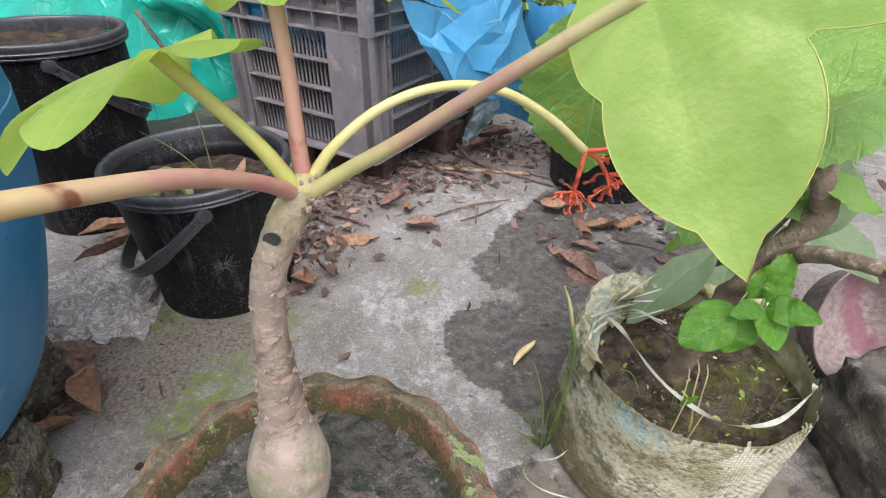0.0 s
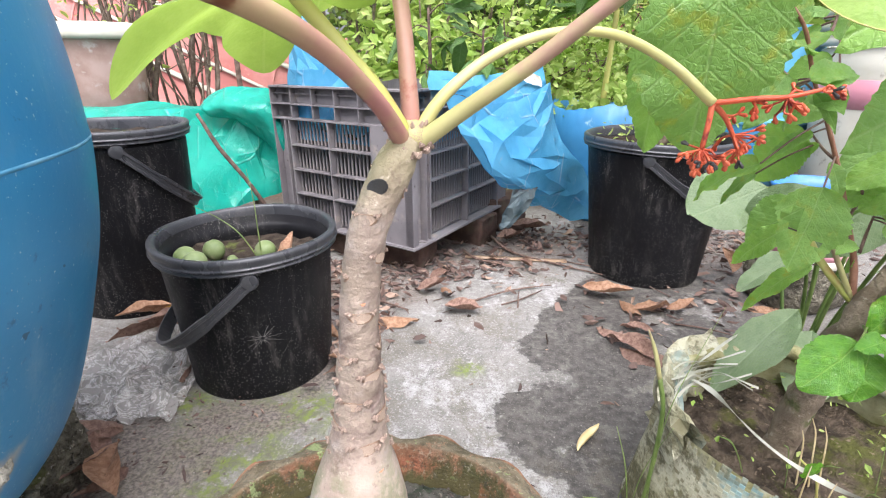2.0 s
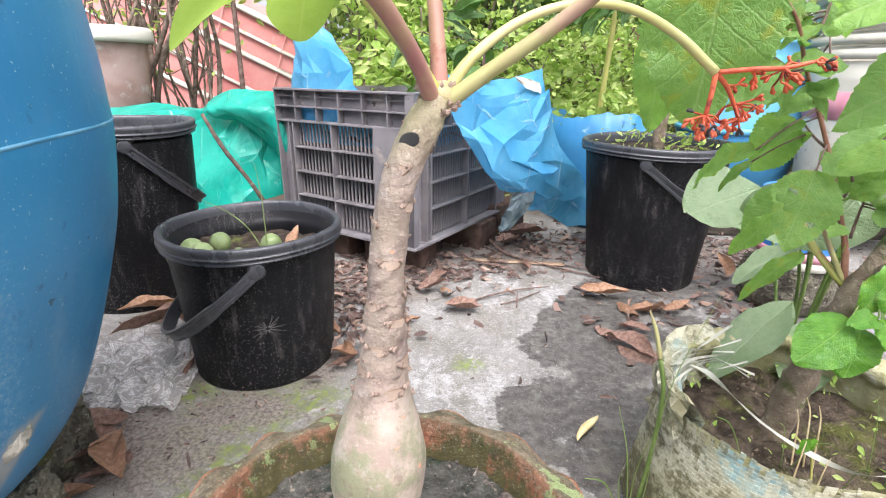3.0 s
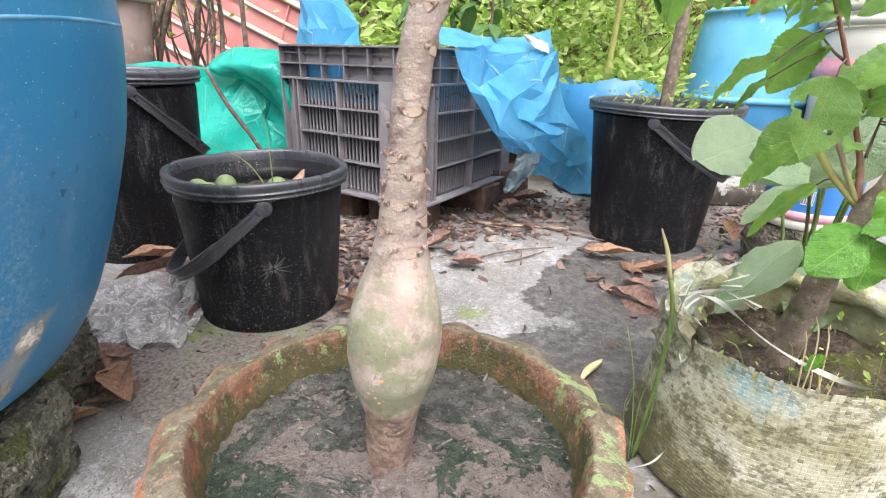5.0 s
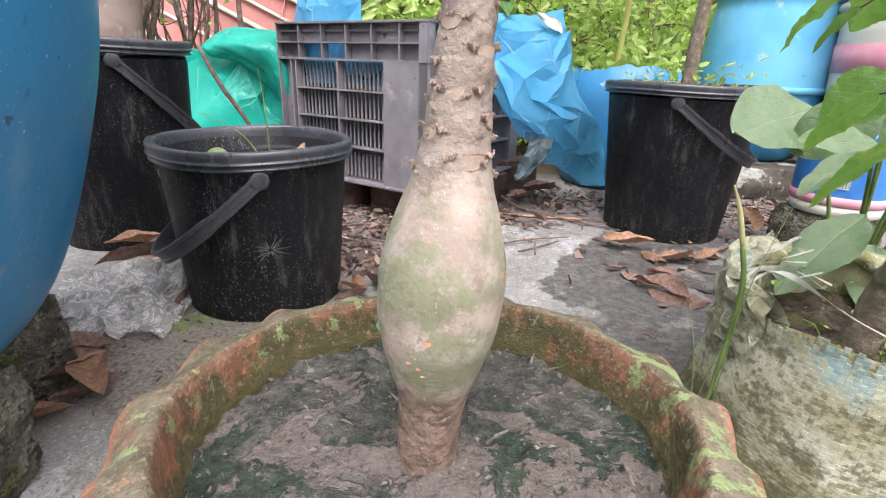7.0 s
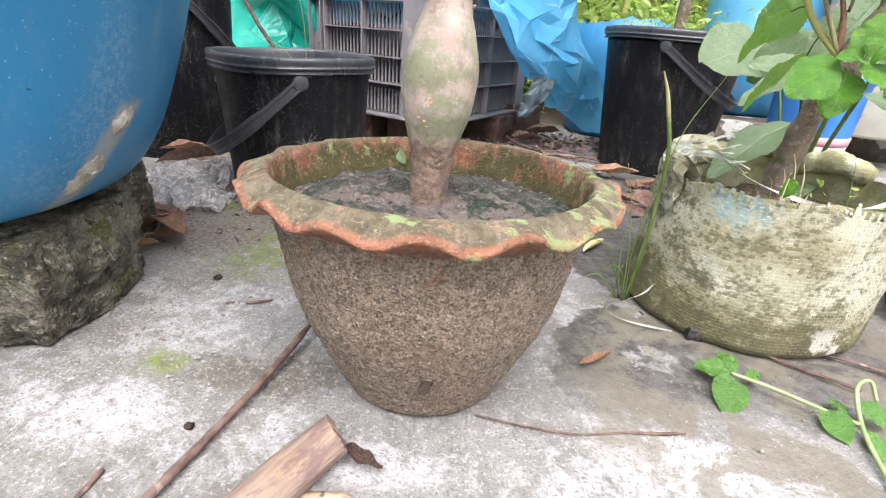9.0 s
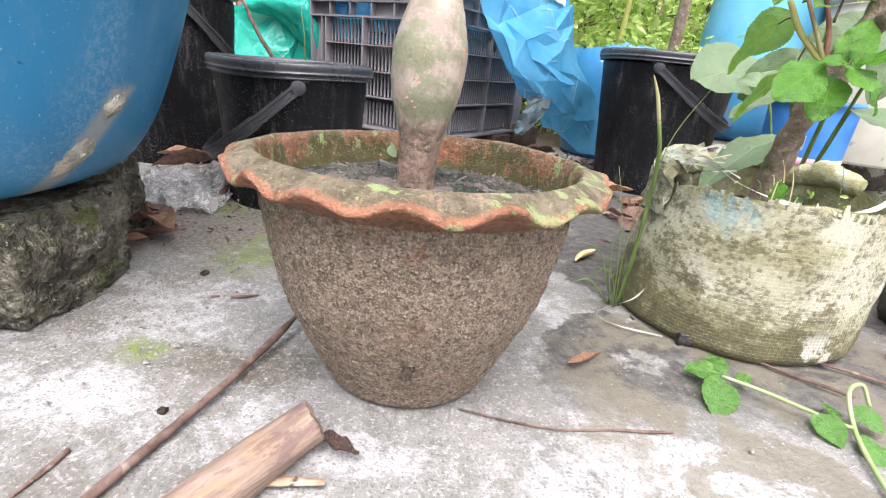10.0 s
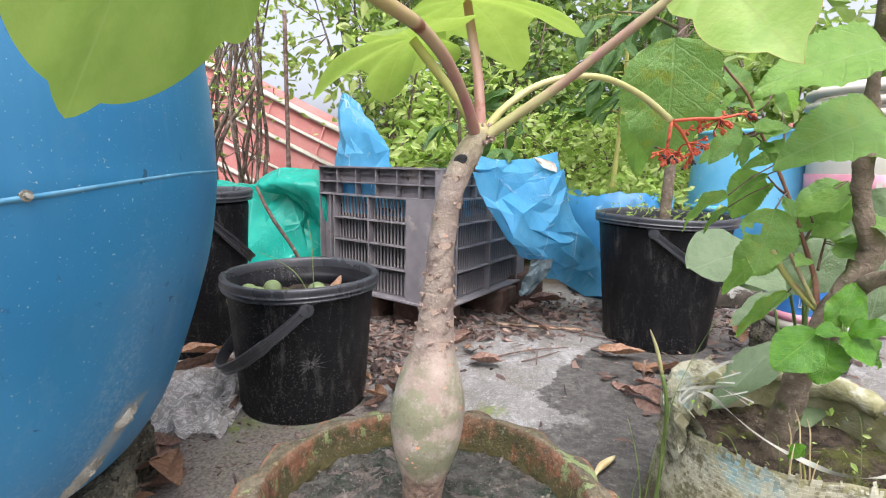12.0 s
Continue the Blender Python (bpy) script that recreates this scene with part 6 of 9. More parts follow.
def crate_filling():
    m = pose(-0.636, 1.54, 0.092, 0, 0, -29)
    W, D = 0.525, 0.56
    verts, faces = [], []
    k = 40
    for i in range(k + 1):
        for j in range(k + 1):
            x, y = 0.036 + (W - 0.075) * i / k, 0.036 + (D - 0.05) * j / k
            verts.append(m @ Vector((x, y, 0.29 + 0.03 * noise.noise(Vector((x * 14, y * 14, 0))))))
    faces = [(i * (k + 1) + j, i * (k + 1) + j + 1, (i + 1) * (k + 1) + j + 1, (i + 1) * (k + 1) + j) for i in range(k) for j in range(k)]
    s = tagged(raw("crate_soil", verts, faces, SOIL), "dark soil filling the grey crate", "soil")
    g = [[m @ Vector((x, y, z)) for x, y in ((0.07, 0.30), (0.055, 0.055), (0.26, 0.052), (0.465, 0.055), (0.465, 0.34))] for z in (0.415, 0.37, 0.32, 0.262)]
    v, f = cloth(g, 60, 24, 0.005, (9, 3), 3)
    tagged(raw("crate_liner", v, f, BLUE), "blue plastic liner inside the grey crate", "plastic sheet")
    g = [[m @ Vector(q) for q in row] for row in (
        ((0.015, 0.10, 0.665), (0.03, 0.10, 0.672), (0.045, 0.10, 0.665), (0.06, 0.10, 0.655)),
        ((0.005, 0.09, 0.60), (0.05, 0.06, 0.61), (0.075, 0.08, 0.60), (0.105, 0.12, 0.59)),
        ((0.00, 0.09, 0.50), (0.07, 0.045, 0.52), (0.135, 0.07, 0.51), (0.195, 0.12, 0.50)),
        ((0.00, 0.08, 0.42), (0.08, 0.05, 0.43), (0.17, 0.05, 0.425), (0.26, 0.09, 0.44)),
        ((0.03, 0.06, 0.33), (0.09, 0.05, 0.33), (0.17, 0.05, 0.33), (0.25, 0.07, 0.33)))]
    v, f = facet_sheet(g, 3, 5, 0.009, 8)
    tagged(raw("blue_sheet", v, f, BLUE, crease=16), "stiff blue plastic sheet standing up out of the crate", "plastic sheet")


crate_filling()
for x, y, turn, sz in ((-0.24, 1.45, -20, 0.046), (-0.46, 1.56, -35, 0.046), (-0.05, 1.66, -29, 0.046), (-0.36, 1.85, -20, 0.046), (0.06, 1.78, 10, 0.06), (-0.66, 1.42, -15, 0.05)):
    b = part("brick", rock((0.10, 0.055, sz), 4, 0.05, x * 9, 0.03, 0.08), BRICK)
    b.matrix_basis = pose(x, y, sz * 0.98, 0, 0, turn)
    tagged(b, "worn brick, colour darkened for shade, under the grey crate", "brick", "bricks under the crate")

g = [[(-0.083, 1.25, 0.506), (-0.001, 1.33, 0.479), (0.096, 1.44, 0.475), (0.206, 1.57, 0.520)],
     [(-0.058, 1.27, 0.425), (0.015, 1.30, 0.408), (0.100, 1.39, 0.418), (0.226, 1.58, 0.430)],
     [(-0.025, 1.29, 0.367), (0.030, 1.29, 0.357), (0.117, 1.36, 0.353), (0.265, 1.60, 0.334)],
     [(0.020, 1.32, 0.292), (0.063, 1.33, 0.282), (0.164, 1.42, 0.303), (0.315, 1.66, 0.261)],
     [(0.047, 1.37, 0.259), (0.144, 1.42, 0.234), (0.231, 1.52, 0.227), (0.377, 1.72, 0.190)],
     [(0.074, 1.46, 0.231), (0.172, 1.54, 0.184), (0.277, 1.62, 0.164), (0.406, 1.78, 0.111)],
     [(0.097, 1.56, 0.207), (0.228, 1.66, 0.088), (0.325, 1.74, 0.039), (0.433, 1.84, 0.020)]]
sheet = thing("blue_sheet", "crumpled torn blue plastic sheet draped from the crate to the ground", "plastic sheet")
raw("drape", *facet_sheet(g, 6, 8, 0.014, 4, 0.4, 0.028), BLUE, sheet, crease=18)
# small white facet added as a bright highlight on the glossy fold
raw("white_highlight", *facet_sheet([[(0.085, 1.475, 0.553), (0.13, 1.515, 0.548), (0.168, 1.545, 0.535)], [(0.12, 1.495, 0.520), (0.145, 1.52, 0.515), (0.172, 1.545, 0.505)]], 3, 2, 0.004, 3), WHITE, sheet, "white inner face of the fold")
raw("top_flap", *facet_sheet([[(-0.13, 1.30, 0.560), (-0.069, 1.35, 0.552), (-0.002, 1.43, 0.545), (0.091, 1.53, 0.550), (0.178, 1.62, 0.575)],
                        [(-0.130, 1.242, 0.540), (-0.078, 1.29, 0.532), (-0.012, 1.365, 0.515), (0.075, 1.455, 0.502), (0.190, 1.57, 0.510)],
                        [(-0.128, 1.236, 0.512), (-0.085, 1.275, 0.508), (-0.028, 1.345, 0.486), (0.075, 1.44, 0.450), (0.205, 1.57, 0.444)]], 5, 2, 0.006, 5, 0.15, 0.03), BLUE, sheet, "folded-over upper flap", crease=18)
raw("torn_flap", *facet_sheet([[(0.094, 1.37, 0.245), (0.134, 1.41, 0.240), (0.173, 1.45, 0.236)], [(0.078, 1.37, 0.196), (0.113, 1.39, 0.192), (0.147, 1.42, 0.186)],
                         [(0.062, 1.38, 0.156), (0.085, 1.39, 0.151), (0.116, 1.41, 0.156)], [(0.053, 1.38, 0.120), (0.080, 1.40, 0.115), (0.102, 1.41, 0.135)]], 4, 6, 0.006, 9, 0.7), GREYED, sheet, "greyed torn strip of the sheet", crease=16)
g = [[(-1.75, 1.75, 0.41), (-1.3, 1.78, 0.43), (-1.0, 1.75, 0.44), (-0.86, 1.78, 0.465), (-0.74, 1.76, 0.475), (-0.62, 1.74, 0.44)],
     [(-1.75, 1.62, 0.38), (-1.3, 1.62, 0.39), (-1.02, 1.62, 0.40), (-0.86, 1.62, 0.40), (-0.74, 1.64, 0.40), (-0.62, 1.66, 0.38)],
     [(-1.75, 1.60, 0.24), (-1.3, 1.58, 0.24), (-1.02, 1.58, 0.24), (-0.84, 1.56, 0.25), (-0.72, 1.60, 0.26), (-0.62, 1.64, 0.27)],
     [(-1.75, 1.60, 0.06), (-1.3, 1.56, 0.07), (-1.00, 1.55, 0.09), (-0.84, 1.52, 0.12), (-0.72, 1.58, 0.15), (-0.62, 1.64, 0.18)]]
tarp = thing("teal_tarpaulin", "crumpled teal tarpaulin heaped beside the crate", "tarpaulin")
raw("front_drape", *facet_sheet(g, 12, 5, 0.016, 6, 0.0, 0.03), GREEN, tarp, crease=22)
raw("upper_fold", *cloth([[(-0.93, 1.70, 0.46), (-0.82, 1.66, 0.50), (-0.70, 1.66, 0.505), (-0.60, 1.70, 0.47)], [(-0.90, 1.60, 0.435), (-0.80, 1.56, 0.455), (-0.68, 1.55, 0.46), (-0.59, 1.58, 0.41)],
                    [(-0.82, 1.60, 0.41), (-0.74, 1.56, 0.40), (-0.66, 1.55, 0.37), (-0.60, 1.56, 0.30)], [(-0.78, 1.63, 0.40), (-0.72, 1.62, 0.36), (-0.66, 1.60, 0.30), (-0.61, 1.58, 0.22)]], 50, 40, 0.012, (4, 3), 15, 0.0, 0.25), GREEN, tarp, "darker folded-back upper part")


# ---------------------------------------------------------------- woven sack planter
def sack():
    s = thing("woven_sack", "mouldy woven plastic sack used as a planter, rolled rim", "sack planter", at=(0.372, 0.52, 0))

    def shape(u, v):
        """u: angle, v: 0 at the ground to 1 at the rim."""
        r = 0.161 - 0.016 * v - 0.010 * (max(0, 0.08 - v) / 0.08) ** 2
        r *= 1 + 0.02 * noise.noise(Vector((math.cos(u) * 5, math.sin(u) * 5, v * 5))) + 0.035 * math.sin(2 * u + 0.6) + 0.02 * math.sin(3 * u + 1) + 0.015 * noise.noise(Vector((math.cos(u) * 2.5, math.sin(u) * 2.5, v * 2)))
        h = 0.200 + 0.008 * math.sin(u * 2 - 1.0) + 0.008 * noise.noise(Vector((math.cos(u) * 3, math.sin(u) * 3, 5)))
        lean = 0.0
        r += 0.012 * max(0.0, -math.cos(u)) * (1 - v)
        return Vector((r * math.cos(u), r * math.sin(u) + 0.02 * (1 - v), v * h))

    nu, nv = 190, 46
    verts, faces = [], []
    rng = np.random.default_rng(3)
    for i in range(nu):
        top = nv - int(rng.integers(0, 4))
        for j in range(top):
            if j > nv - 5 and rng.random() < 0.04:
                continue
            up = (i + j) % 2
            ov, lift = (0.5, 0.0010) if up else (0.5, 0.0)
            b = len(verts)
            mid = shape(2 * math.pi * (i + 0.5) / nu, (j + 0.5) / nv)
            out = Vector((mid.x, mid.y, 0)).normalized()
            for du, dv, l in ((-ov, -ov, 0), (ov, -ov, 0), (ov, ov, 0), (-ov, ov, 0), (-ov * 0.8, -ov * 0.8, 1), (ov * 0.8, -ov * 0.8, 1), (ov * 0.8, ov * 0.8, 1), (-ov * 0.8, ov * 0.8, 1)):
                p = shape(2 * math.pi * (i + 0.5 + du) / nu, (j + 0.5 + dv) / nv)
                verts.append(p + out * (l * (0.0002 + lift * 0.25)))
            faces += [(b + 4, b + 5, b + 6, b + 7), (b, b + 1, b + 5, b + 4), (b + 1, b + 2, b + 6, b + 5), (b + 2, b + 3, b + 7, b + 6), (b + 3, b, b + 4, b + 7)]
    w = raw("weave", verts, faces, SACK, s, "woven strips, bleached and mouldy", False)
    tagged(w, kind="stuff")
    verts, faces = [], []
    nv2 = 22
    for i in range(nu):
        for j in range(nv2 + 1):
            p = shape(2 * math.pi * i / nu, min(1.0, j / nv2) * 0.985)
            q = Vector((p.x, p.y, 0)).normalized()
            verts.append(p - q * 0.0022)
    faces = [(i * (nv2 + 1) + j, ((i + 1) % nu) * (nv2 + 1) + j, ((i + 1) % nu) * (nv2 + 1) + j + 1, i * (nv2 + 1) + j + 1) for i in range(nu) for j in range(nv2)]
    raw("lining", verts, faces, ALGAE, s, "inner face of the sack")
    # loose upright strips along the front rim
    verts, faces = [], []
    for i in range(62):
        u = radians(228 + 2.2 * i + rng.uniform(-0.9, 0.9))
        if rng.random() < 0.35:
            continue
        a, b = shape(u, 0.95), shape(u + rng.uniform(0.014, 0.032), 0.95)
        up = Vector((rng.normal(0, 0.002), rng.normal(0, 0.002), rng.uniform(0.004, 0.015)))
        lean = (a.xy.normalized() * rng.uniform(-0.003, 0.002)).to_3d()
        k = len(verts)
        verts += [a, b, b + up * 0.6 + lean * 0.3, a + up * 0.6 + lean * 0.3, b + up + lean, a + up * 0.95 + lean]
        faces += [(k, k + 1, k + 2, k + 3), (k + 3, k + 2, k + 4, k + 5)]
    tagged(raw("frayed_edge", verts, faces, SACK, s, "frayed upright strips along the rim", False), kind="stuff")
    # crumpled torn corner beside the grass
    q = [[shape(radians(u), v) * k + Vector((0, 0, dz)) for u in (108, 130, 152, 174, 196)] for v, k, dz in ((0.74, 1.04, 0.0), (0.95, 1.08, 0.006), (1.0, 1.03, 0.022), (1.0, 0.90, 0.014), (0.9, 0.86, -0.004))]
    raw("torn_corner", *facet_sheet(q, 10, 9, 0.006, 21, 0.5, 0.08), SACK, s, "crumpled torn corner of the rim", crease=20)
    # rolled-over back rim
    pts = []
    for k in range(15):
        u = radians(20 + 9.5 * k)
        p = shape(u, 1.0)
        pts.append((p.x * 0.99, p.y * 0.99, p.z + 0.004 - 0.004 + 0.004 * math.sin(k * 1.3), 0.014 + 0.004 * math.sin(k * 0.9)))
    part("rolled_rim", tube(pts, 14, 5, 0.5, 2), ALGAE, s, "rolled-down rim, green with algae")
    verts, n, m = [], 16, 72
    for i in range(n + 1):
        for k in range(m):
            p = shape(2 * math.pi * k / m, 0.75)
            x, y = p.x * i / n * 0.985, p.y * i / n * 0.985
            verts.append((x, y, 0.146 + 0.014 * noise.noise(Vector((x * 18, y * 18, 9))) + 0.010 * noise.noise(Vector((x * 60, y * 60, 1)))))
    raw("soil", verts, [(i * m + k, i * m + (k + 1) % m, (i + 1) * m + (k + 1) % m, (i + 1) * m + k) for i in range(n) for k in range(m)], MOSSOIL, s, "dark mossy soil with weeds")
    return s, shape


sack()


# ---------------------------------------------------------------- leafy shrub rooted in the sack
HIB_ME = [leaf_mesh("toothed_leaf", ovate(w, 0.36, 1, 0.035, fo, dr, 0.03, 48, 1, sd, bitten), HIB) for w, fo, dr, sd, bitten in ((0.66, 0.24, 0.22, 0, ()), (0.56, 0.30, 0.38, 2, ()), (0.8, 0.10, 0.16, 4, ()), (0.92, 0.12, 0.12, 6, ((0.40, -0.20, 0.12), (0.47, -0.13, 0.07), (0.62, 0.2, 0.035))), (0.34, 0.25, 0.5, 8, ()))]
GLOSS_ME = [leaf_mesh("glossy_leaf", ovate(w, 0.46, 1, 0.022, fo, dr, 0.035, 42, 0.8, sd), GLOSS) for w, fo, dr, sd in ((0.84, -0.14, 0.28, 1), (0.7, 0.14, 0.32, 3))]
STRIPE_ME = [leaf_mesh("ribbed_leaf", ovate(w, 0.5, 0, 0, fo, dr, 0.02, 22, 0.9, sd), STRIPE) for w, fo, dr, sd in ((0.55, 0.2, 0.2, 1), (0.75, 0.1, 0.12, 3))]
SPEAR_ME = [leaf_mesh("narrow_leaf", ovate(w, 0.42, 0, 0, fo, dr, 0.02, 14, 1, sd), SPEAR) for w, fo, dr, sd in ((0.32, 0.25, 0.2, 1), (0.38, 0.15, 0.35, 3))]
inside = leaf(STRIPE_ME[0], None, (-0.126, 0.396, 0.2055), (-0.5, 0.15, 0.75), (-0.2, -0.9, 0.35), 0.021, name="fallen_leaf")
tagged(inside, "small pale green leaf leaning on the pot's inner wall", "leaf")
rng = np.random.default_rng(11)


def between(mesh, parent, a, b, normal=(-0.1, -0.55, 0.8), wide=1.0, label=""):
    a, b = Vector(a), Vector(b)
    d = b - a
    n = Vector(normal) + Vector(rng.normal(0, 0.12, 3))
    return leaf(mesh, parent, a, d, n, d.length, wide, label=label)


def sack_shrub():
    p = thing("leafy_shrub", "woody shrub with toothed green leaves rooted in the woven sack", "shrub")
    nodes = []

    def grow(name, pts, sides, rough, material, label=""):
        part(name, tube(pts, sides, 6, rough, 4), material, p, label)
        nodes.extend((Vector(q[:3]), q[3]) for q in bend(pts, 6))

    grow("trunk", [(0.352, 0.522, 0.13, 0.0165), (0.361, 0.520, 0.212, 0.0155), (0.363, 0.512, 0.261, 0.0145), (0.370, 0.508, 0.300, 0.014), (0.380, 0.503, 0.338, 0.0165), (0.391, 0.500, 0.374, 0.0125), (0.403, 0.497, 0.409, 0.0115), (0.412, 0.492, 0.433, 0.0125), (0.400, 0.490, 0.456, 0.0105),
                  (0.387, 0.487, 0.493, 0.0098), (0.378, 0.480, 0.541, 0.0092), (0.371, 0.470, 0.586, 0.0075), (0.361, 0.460, 0.633, 0.006), (0.345, 0.44, 0.72, 0.004)], 18, 0.42, WOODY, "knobbly grey-brown trunk")
    grow("branch", [(0.385, 0.500, 0.352, 0.0095), (0.391, 0.480, 0.385, 0.009), (0.395, 0.448, 0.412, 0.008), (0.412, 0.40, 0.430, 0.007)], 12, 0.4, WOODY)
    grow("branch", [(0.376, 0.515, 0.350, 0.0042), (0.374, 0.525, 0.390, 0.0032), (0.360, 0.530, 0.431, 0.0026), (0.339, 0.530, 0.479, 0.0023), (0.313, 0.530, 0.531, 0.0021), (0.286, 0.520, 0.568, 0.0019), (0.262, 0.510, 0.609, 0.0017), (0.228, 0.500, 0.640, 0.0014), (0.170, 0.43, 0.668, 0.0011)], 9, 0.25, RUSSET, "slender red-brown branch")
    grow("shoot", [(0.376, 0.515, 0.352, 0.0040), (0.351, 0.540, 0.387, 0.0038), (0.331, 0.550, 0.424, 0.0036)], 9, 0.1, STALK_LIME, "green shoot with a cut woody end")
    grow("shoot", [(0.376, 0.515, 0.353, 0.0030), (0.351, 0.530, 0.408, 0.0026), (0.332, 0.540, 0.450, 0.0020)], 8, 0.1, STALK_PINK)
    for pts in (((0.359, 0.530, 0.438), (0.365, 0.530, 0.460), (0.356, 0.530, 0.476)), ((0.376, 0.525, 0.401), (0.381, 0.530, 0.426), (0.383, 0.530, 0.443)), ((0.274, 0.515, 0.589), (0.290, 0.520, 0.603), (0.300, 0.530, 0.625)), ((0.333, 0.530, 0.492), (0.324, 0.540, 0.502), (0.315, 0.555, 0.519)),
                ((0.313, 0.53, 0.531), (0.335, 0.56, 0.56), (0.345, 0.59, 0.60)), ((0.286, 0.52, 0.568), (0.262, 0.50, 0.562), (0.235, 0.47, 0.572))):
        grow("twig", [(*q, 0.0018 - 0.0004 * k) for k, q in enumerate(pts)], 6, 0.2, TWIG)
    H, G = HIB_ME, GLOSS_ME

    def foliage(mesh, a, b, normal, wide=1.0, label=""):
        """A leaf from a to b, and the stalk that joins its foot to the nearest twig."""
        a, b = Vector(a), Vector(b)
        q, r = min(nodes, key=lambda nr: (nr[0] - a).length)
        if (q - a).length > 0.006:
            mid = q.lerp(a, 0.5) + Vector((0, 0, 0.04 * (q - a).length))
            part("leaf_stalk", tube([(*q, 0.0010), (*mid, 0.0009), (*a, 0.0009)], 6, 5), GRASS if mesh in G else TWIG, p)
        between(mesh, p, a, b, normal, wide, label)

    # the broad leaf that hangs behind the coral flowers, and its paler neighbour
    foliage(H[2], (0.124, 0.355, 0.637), (0.131, 0.360, 0.522), (-0.05, -1, 0.12), 0.98, "broad toothed leaf hanging by its stalk")
    foliage(H[0], (0.118, 0.405, 0.600), (0.112, 0.425, 0.512), (-0.6, -1, 0.1), 0.7)
    foliage(H[3], (0.290, 0.475, 0.480), (0.268, 0.455, 0.408), (-0.25, -0.9, 0.25), 0.82, "yellowing toothed leaf with an eaten hole")
    for m, a, b, n, w in (
            (H[0], (0.312, 0.560, 0.520), (0.283, 0.582, 0.462), (-0.3, -0.8, 0.4), 1.25), (H[1], (0.255, 0.515, 0.492), (0.206, 0.572, 0.458), (-0.35, -0.45, 0.8), 0.85), (H[4], (0.272, 0.550, 0.475), (0.240, 0.560, 0.450), (-0.2, -0.5, 0.8), 1.0),
            (H[4], (0.350, 0.600, 0.402), (0.296, 0.632, 0.349), (-0.2, -0.6, 0.7), 1.15), (H[2], (0.382, 0.630, 0.419), (0.335, 0.662, 0.365), (-0.3, -0.8, 0.4), 1.0), (H[4], (0.397, 0.615, 0.351), (0.324, 0.632, 0.294), (-0.2, -0.4, 0.9), 0.8),
            (H[0], (0.351, 0.420, 0.577), (0.240, 0.380, 0.547), (-0.1, -0.62, 0.72), 0.95), (H[0], (0.317, 0.380, 0.632), (0.200, 0.350, 0.612), (0.0, -0.55, 0.8), 0.95), (H[1], (0.411, 0.550, 0.512), (0.404, 0.540, 0.450), (-0.4, -0.9, 0.2), 1.1),
            (H[2], (0.422, 0.560, 0.506), (0.358, 0.570, 0.476), (-0.2, -0.6, 0.75), 0.95), (H[2], (0.385, 0.505, 0.497), (0.332, 0.520, 0.474), (-0.1, -0.5, 0.85), 0.9), (H[0], (0.366, 0.530, 0.444), (0.403, 0.520, 0.464), (-0.3, -0.6, 0.7), 0.8),
            (H[1], (0.348, 0.600, 0.585), (0.309, 0.622, 0.556), (-0.2, -0.6, 0.7), 1.0), (H[0], (0.345, 0.59, 0.600), (0.348, 0.58, 0.650), (-0.4, -0.8, 0.3), 0.8), (H[1], (0.300, 0.53, 0.625), (0.352, 0.56, 0.618), (-0.1, -0.6, 0.7), 0.9),
            (H[0], (0.235, 0.470, 0.572), (0.208, 0.462, 0.532), (-0.2, -0.9, 0.3), 0.9), (H[1], (0.262, 0.510, 0.609), (0.235, 0.52, 0.655), (-0.3, -0.8, 0.4), 0.9), (H[4], (0.365, 0.530, 0.460), (0.392, 0.52, 0.505), (-0.5, -0.7, 0.4), 1.3),
            (H[1], (0.383, 0.530, 0.443), (0.430, 0.53, 0.432), (-0.1, -0.6, 0.8), 1.0), (H[0], (0.378, 0.480, 0.541), (0.44, 0.45, 0.552), (0.0, -0.6, 0.8), 0.9), (H[2], (0.395, 0.49, 0.47), (0.455, 0.47, 0.452), (0.1, -0.6, 0.8), 0.8), (H[1], (0.412, 0.40, 0.430), (0.46, 0.35, 0.44), (0, -0.4, 0.9), 1.0),
            (H[0], (0.361, 0.46, 0.633), (0.30, 0.45, 0.672), (-0.2, -0.7, 0.6), 0.9), (H[1], (0.352, 0.45, 0.68), (0.41, 0.40, 0.70), (0, -0.6, 0.8), 1.0), (H[2], (0.345, 0.44, 0.72), (0.27, 0.39, 0.745), (0, -0.5, 0.8), 0.8),
            (G[0], (0.333, 0.440, 0.348), (0.283, 0.409, 0.322), (-0.35, -0.75, 0.55), 0.95), (G[1], (0.349, 0.445, 0.338), (0.337, 0.422, 0.296), (-0.1, -0.95, 0.3), 1.25), (G[1], (0.352, 0.455, 0.350), (0.380, 0.450, 0.402), (-0.5, -0.8, 0.2), 0.85), (G[1], (0.362, 0.440, 0.349), (0.384, 0.408, 0.374), (-0.2, -0.6, 0.7), 1.0),
            (G[0], (0.360, 0.440, 0.350), (0.364, 0.400, 0.336), (-0.1, -0.4, 0.9), 0.8), (G[1], (0.357, 0.440, 0.351), (0.326, 0.420, 0.358), (-0.2, -0.6, 0.7), 0.8), (G[0], (0.365, 0.445, 0.353), (0.373, 0.438, 0.384), (-0.4, -0.9, 0.2), 0.9), (G[1], (0.380, 0.452, 0.345), (0.427, 0.450, 0.311), (0.1, -0.7, 0.6), 0.8)):
        foliage(m, a, b, n, w)
    # smaller leaves along the twigs
    g = np.random.default_rng(44)
    twigs = [q for q, r in nodes if 0.40 < q.z < 0.70 and r < 0.004]
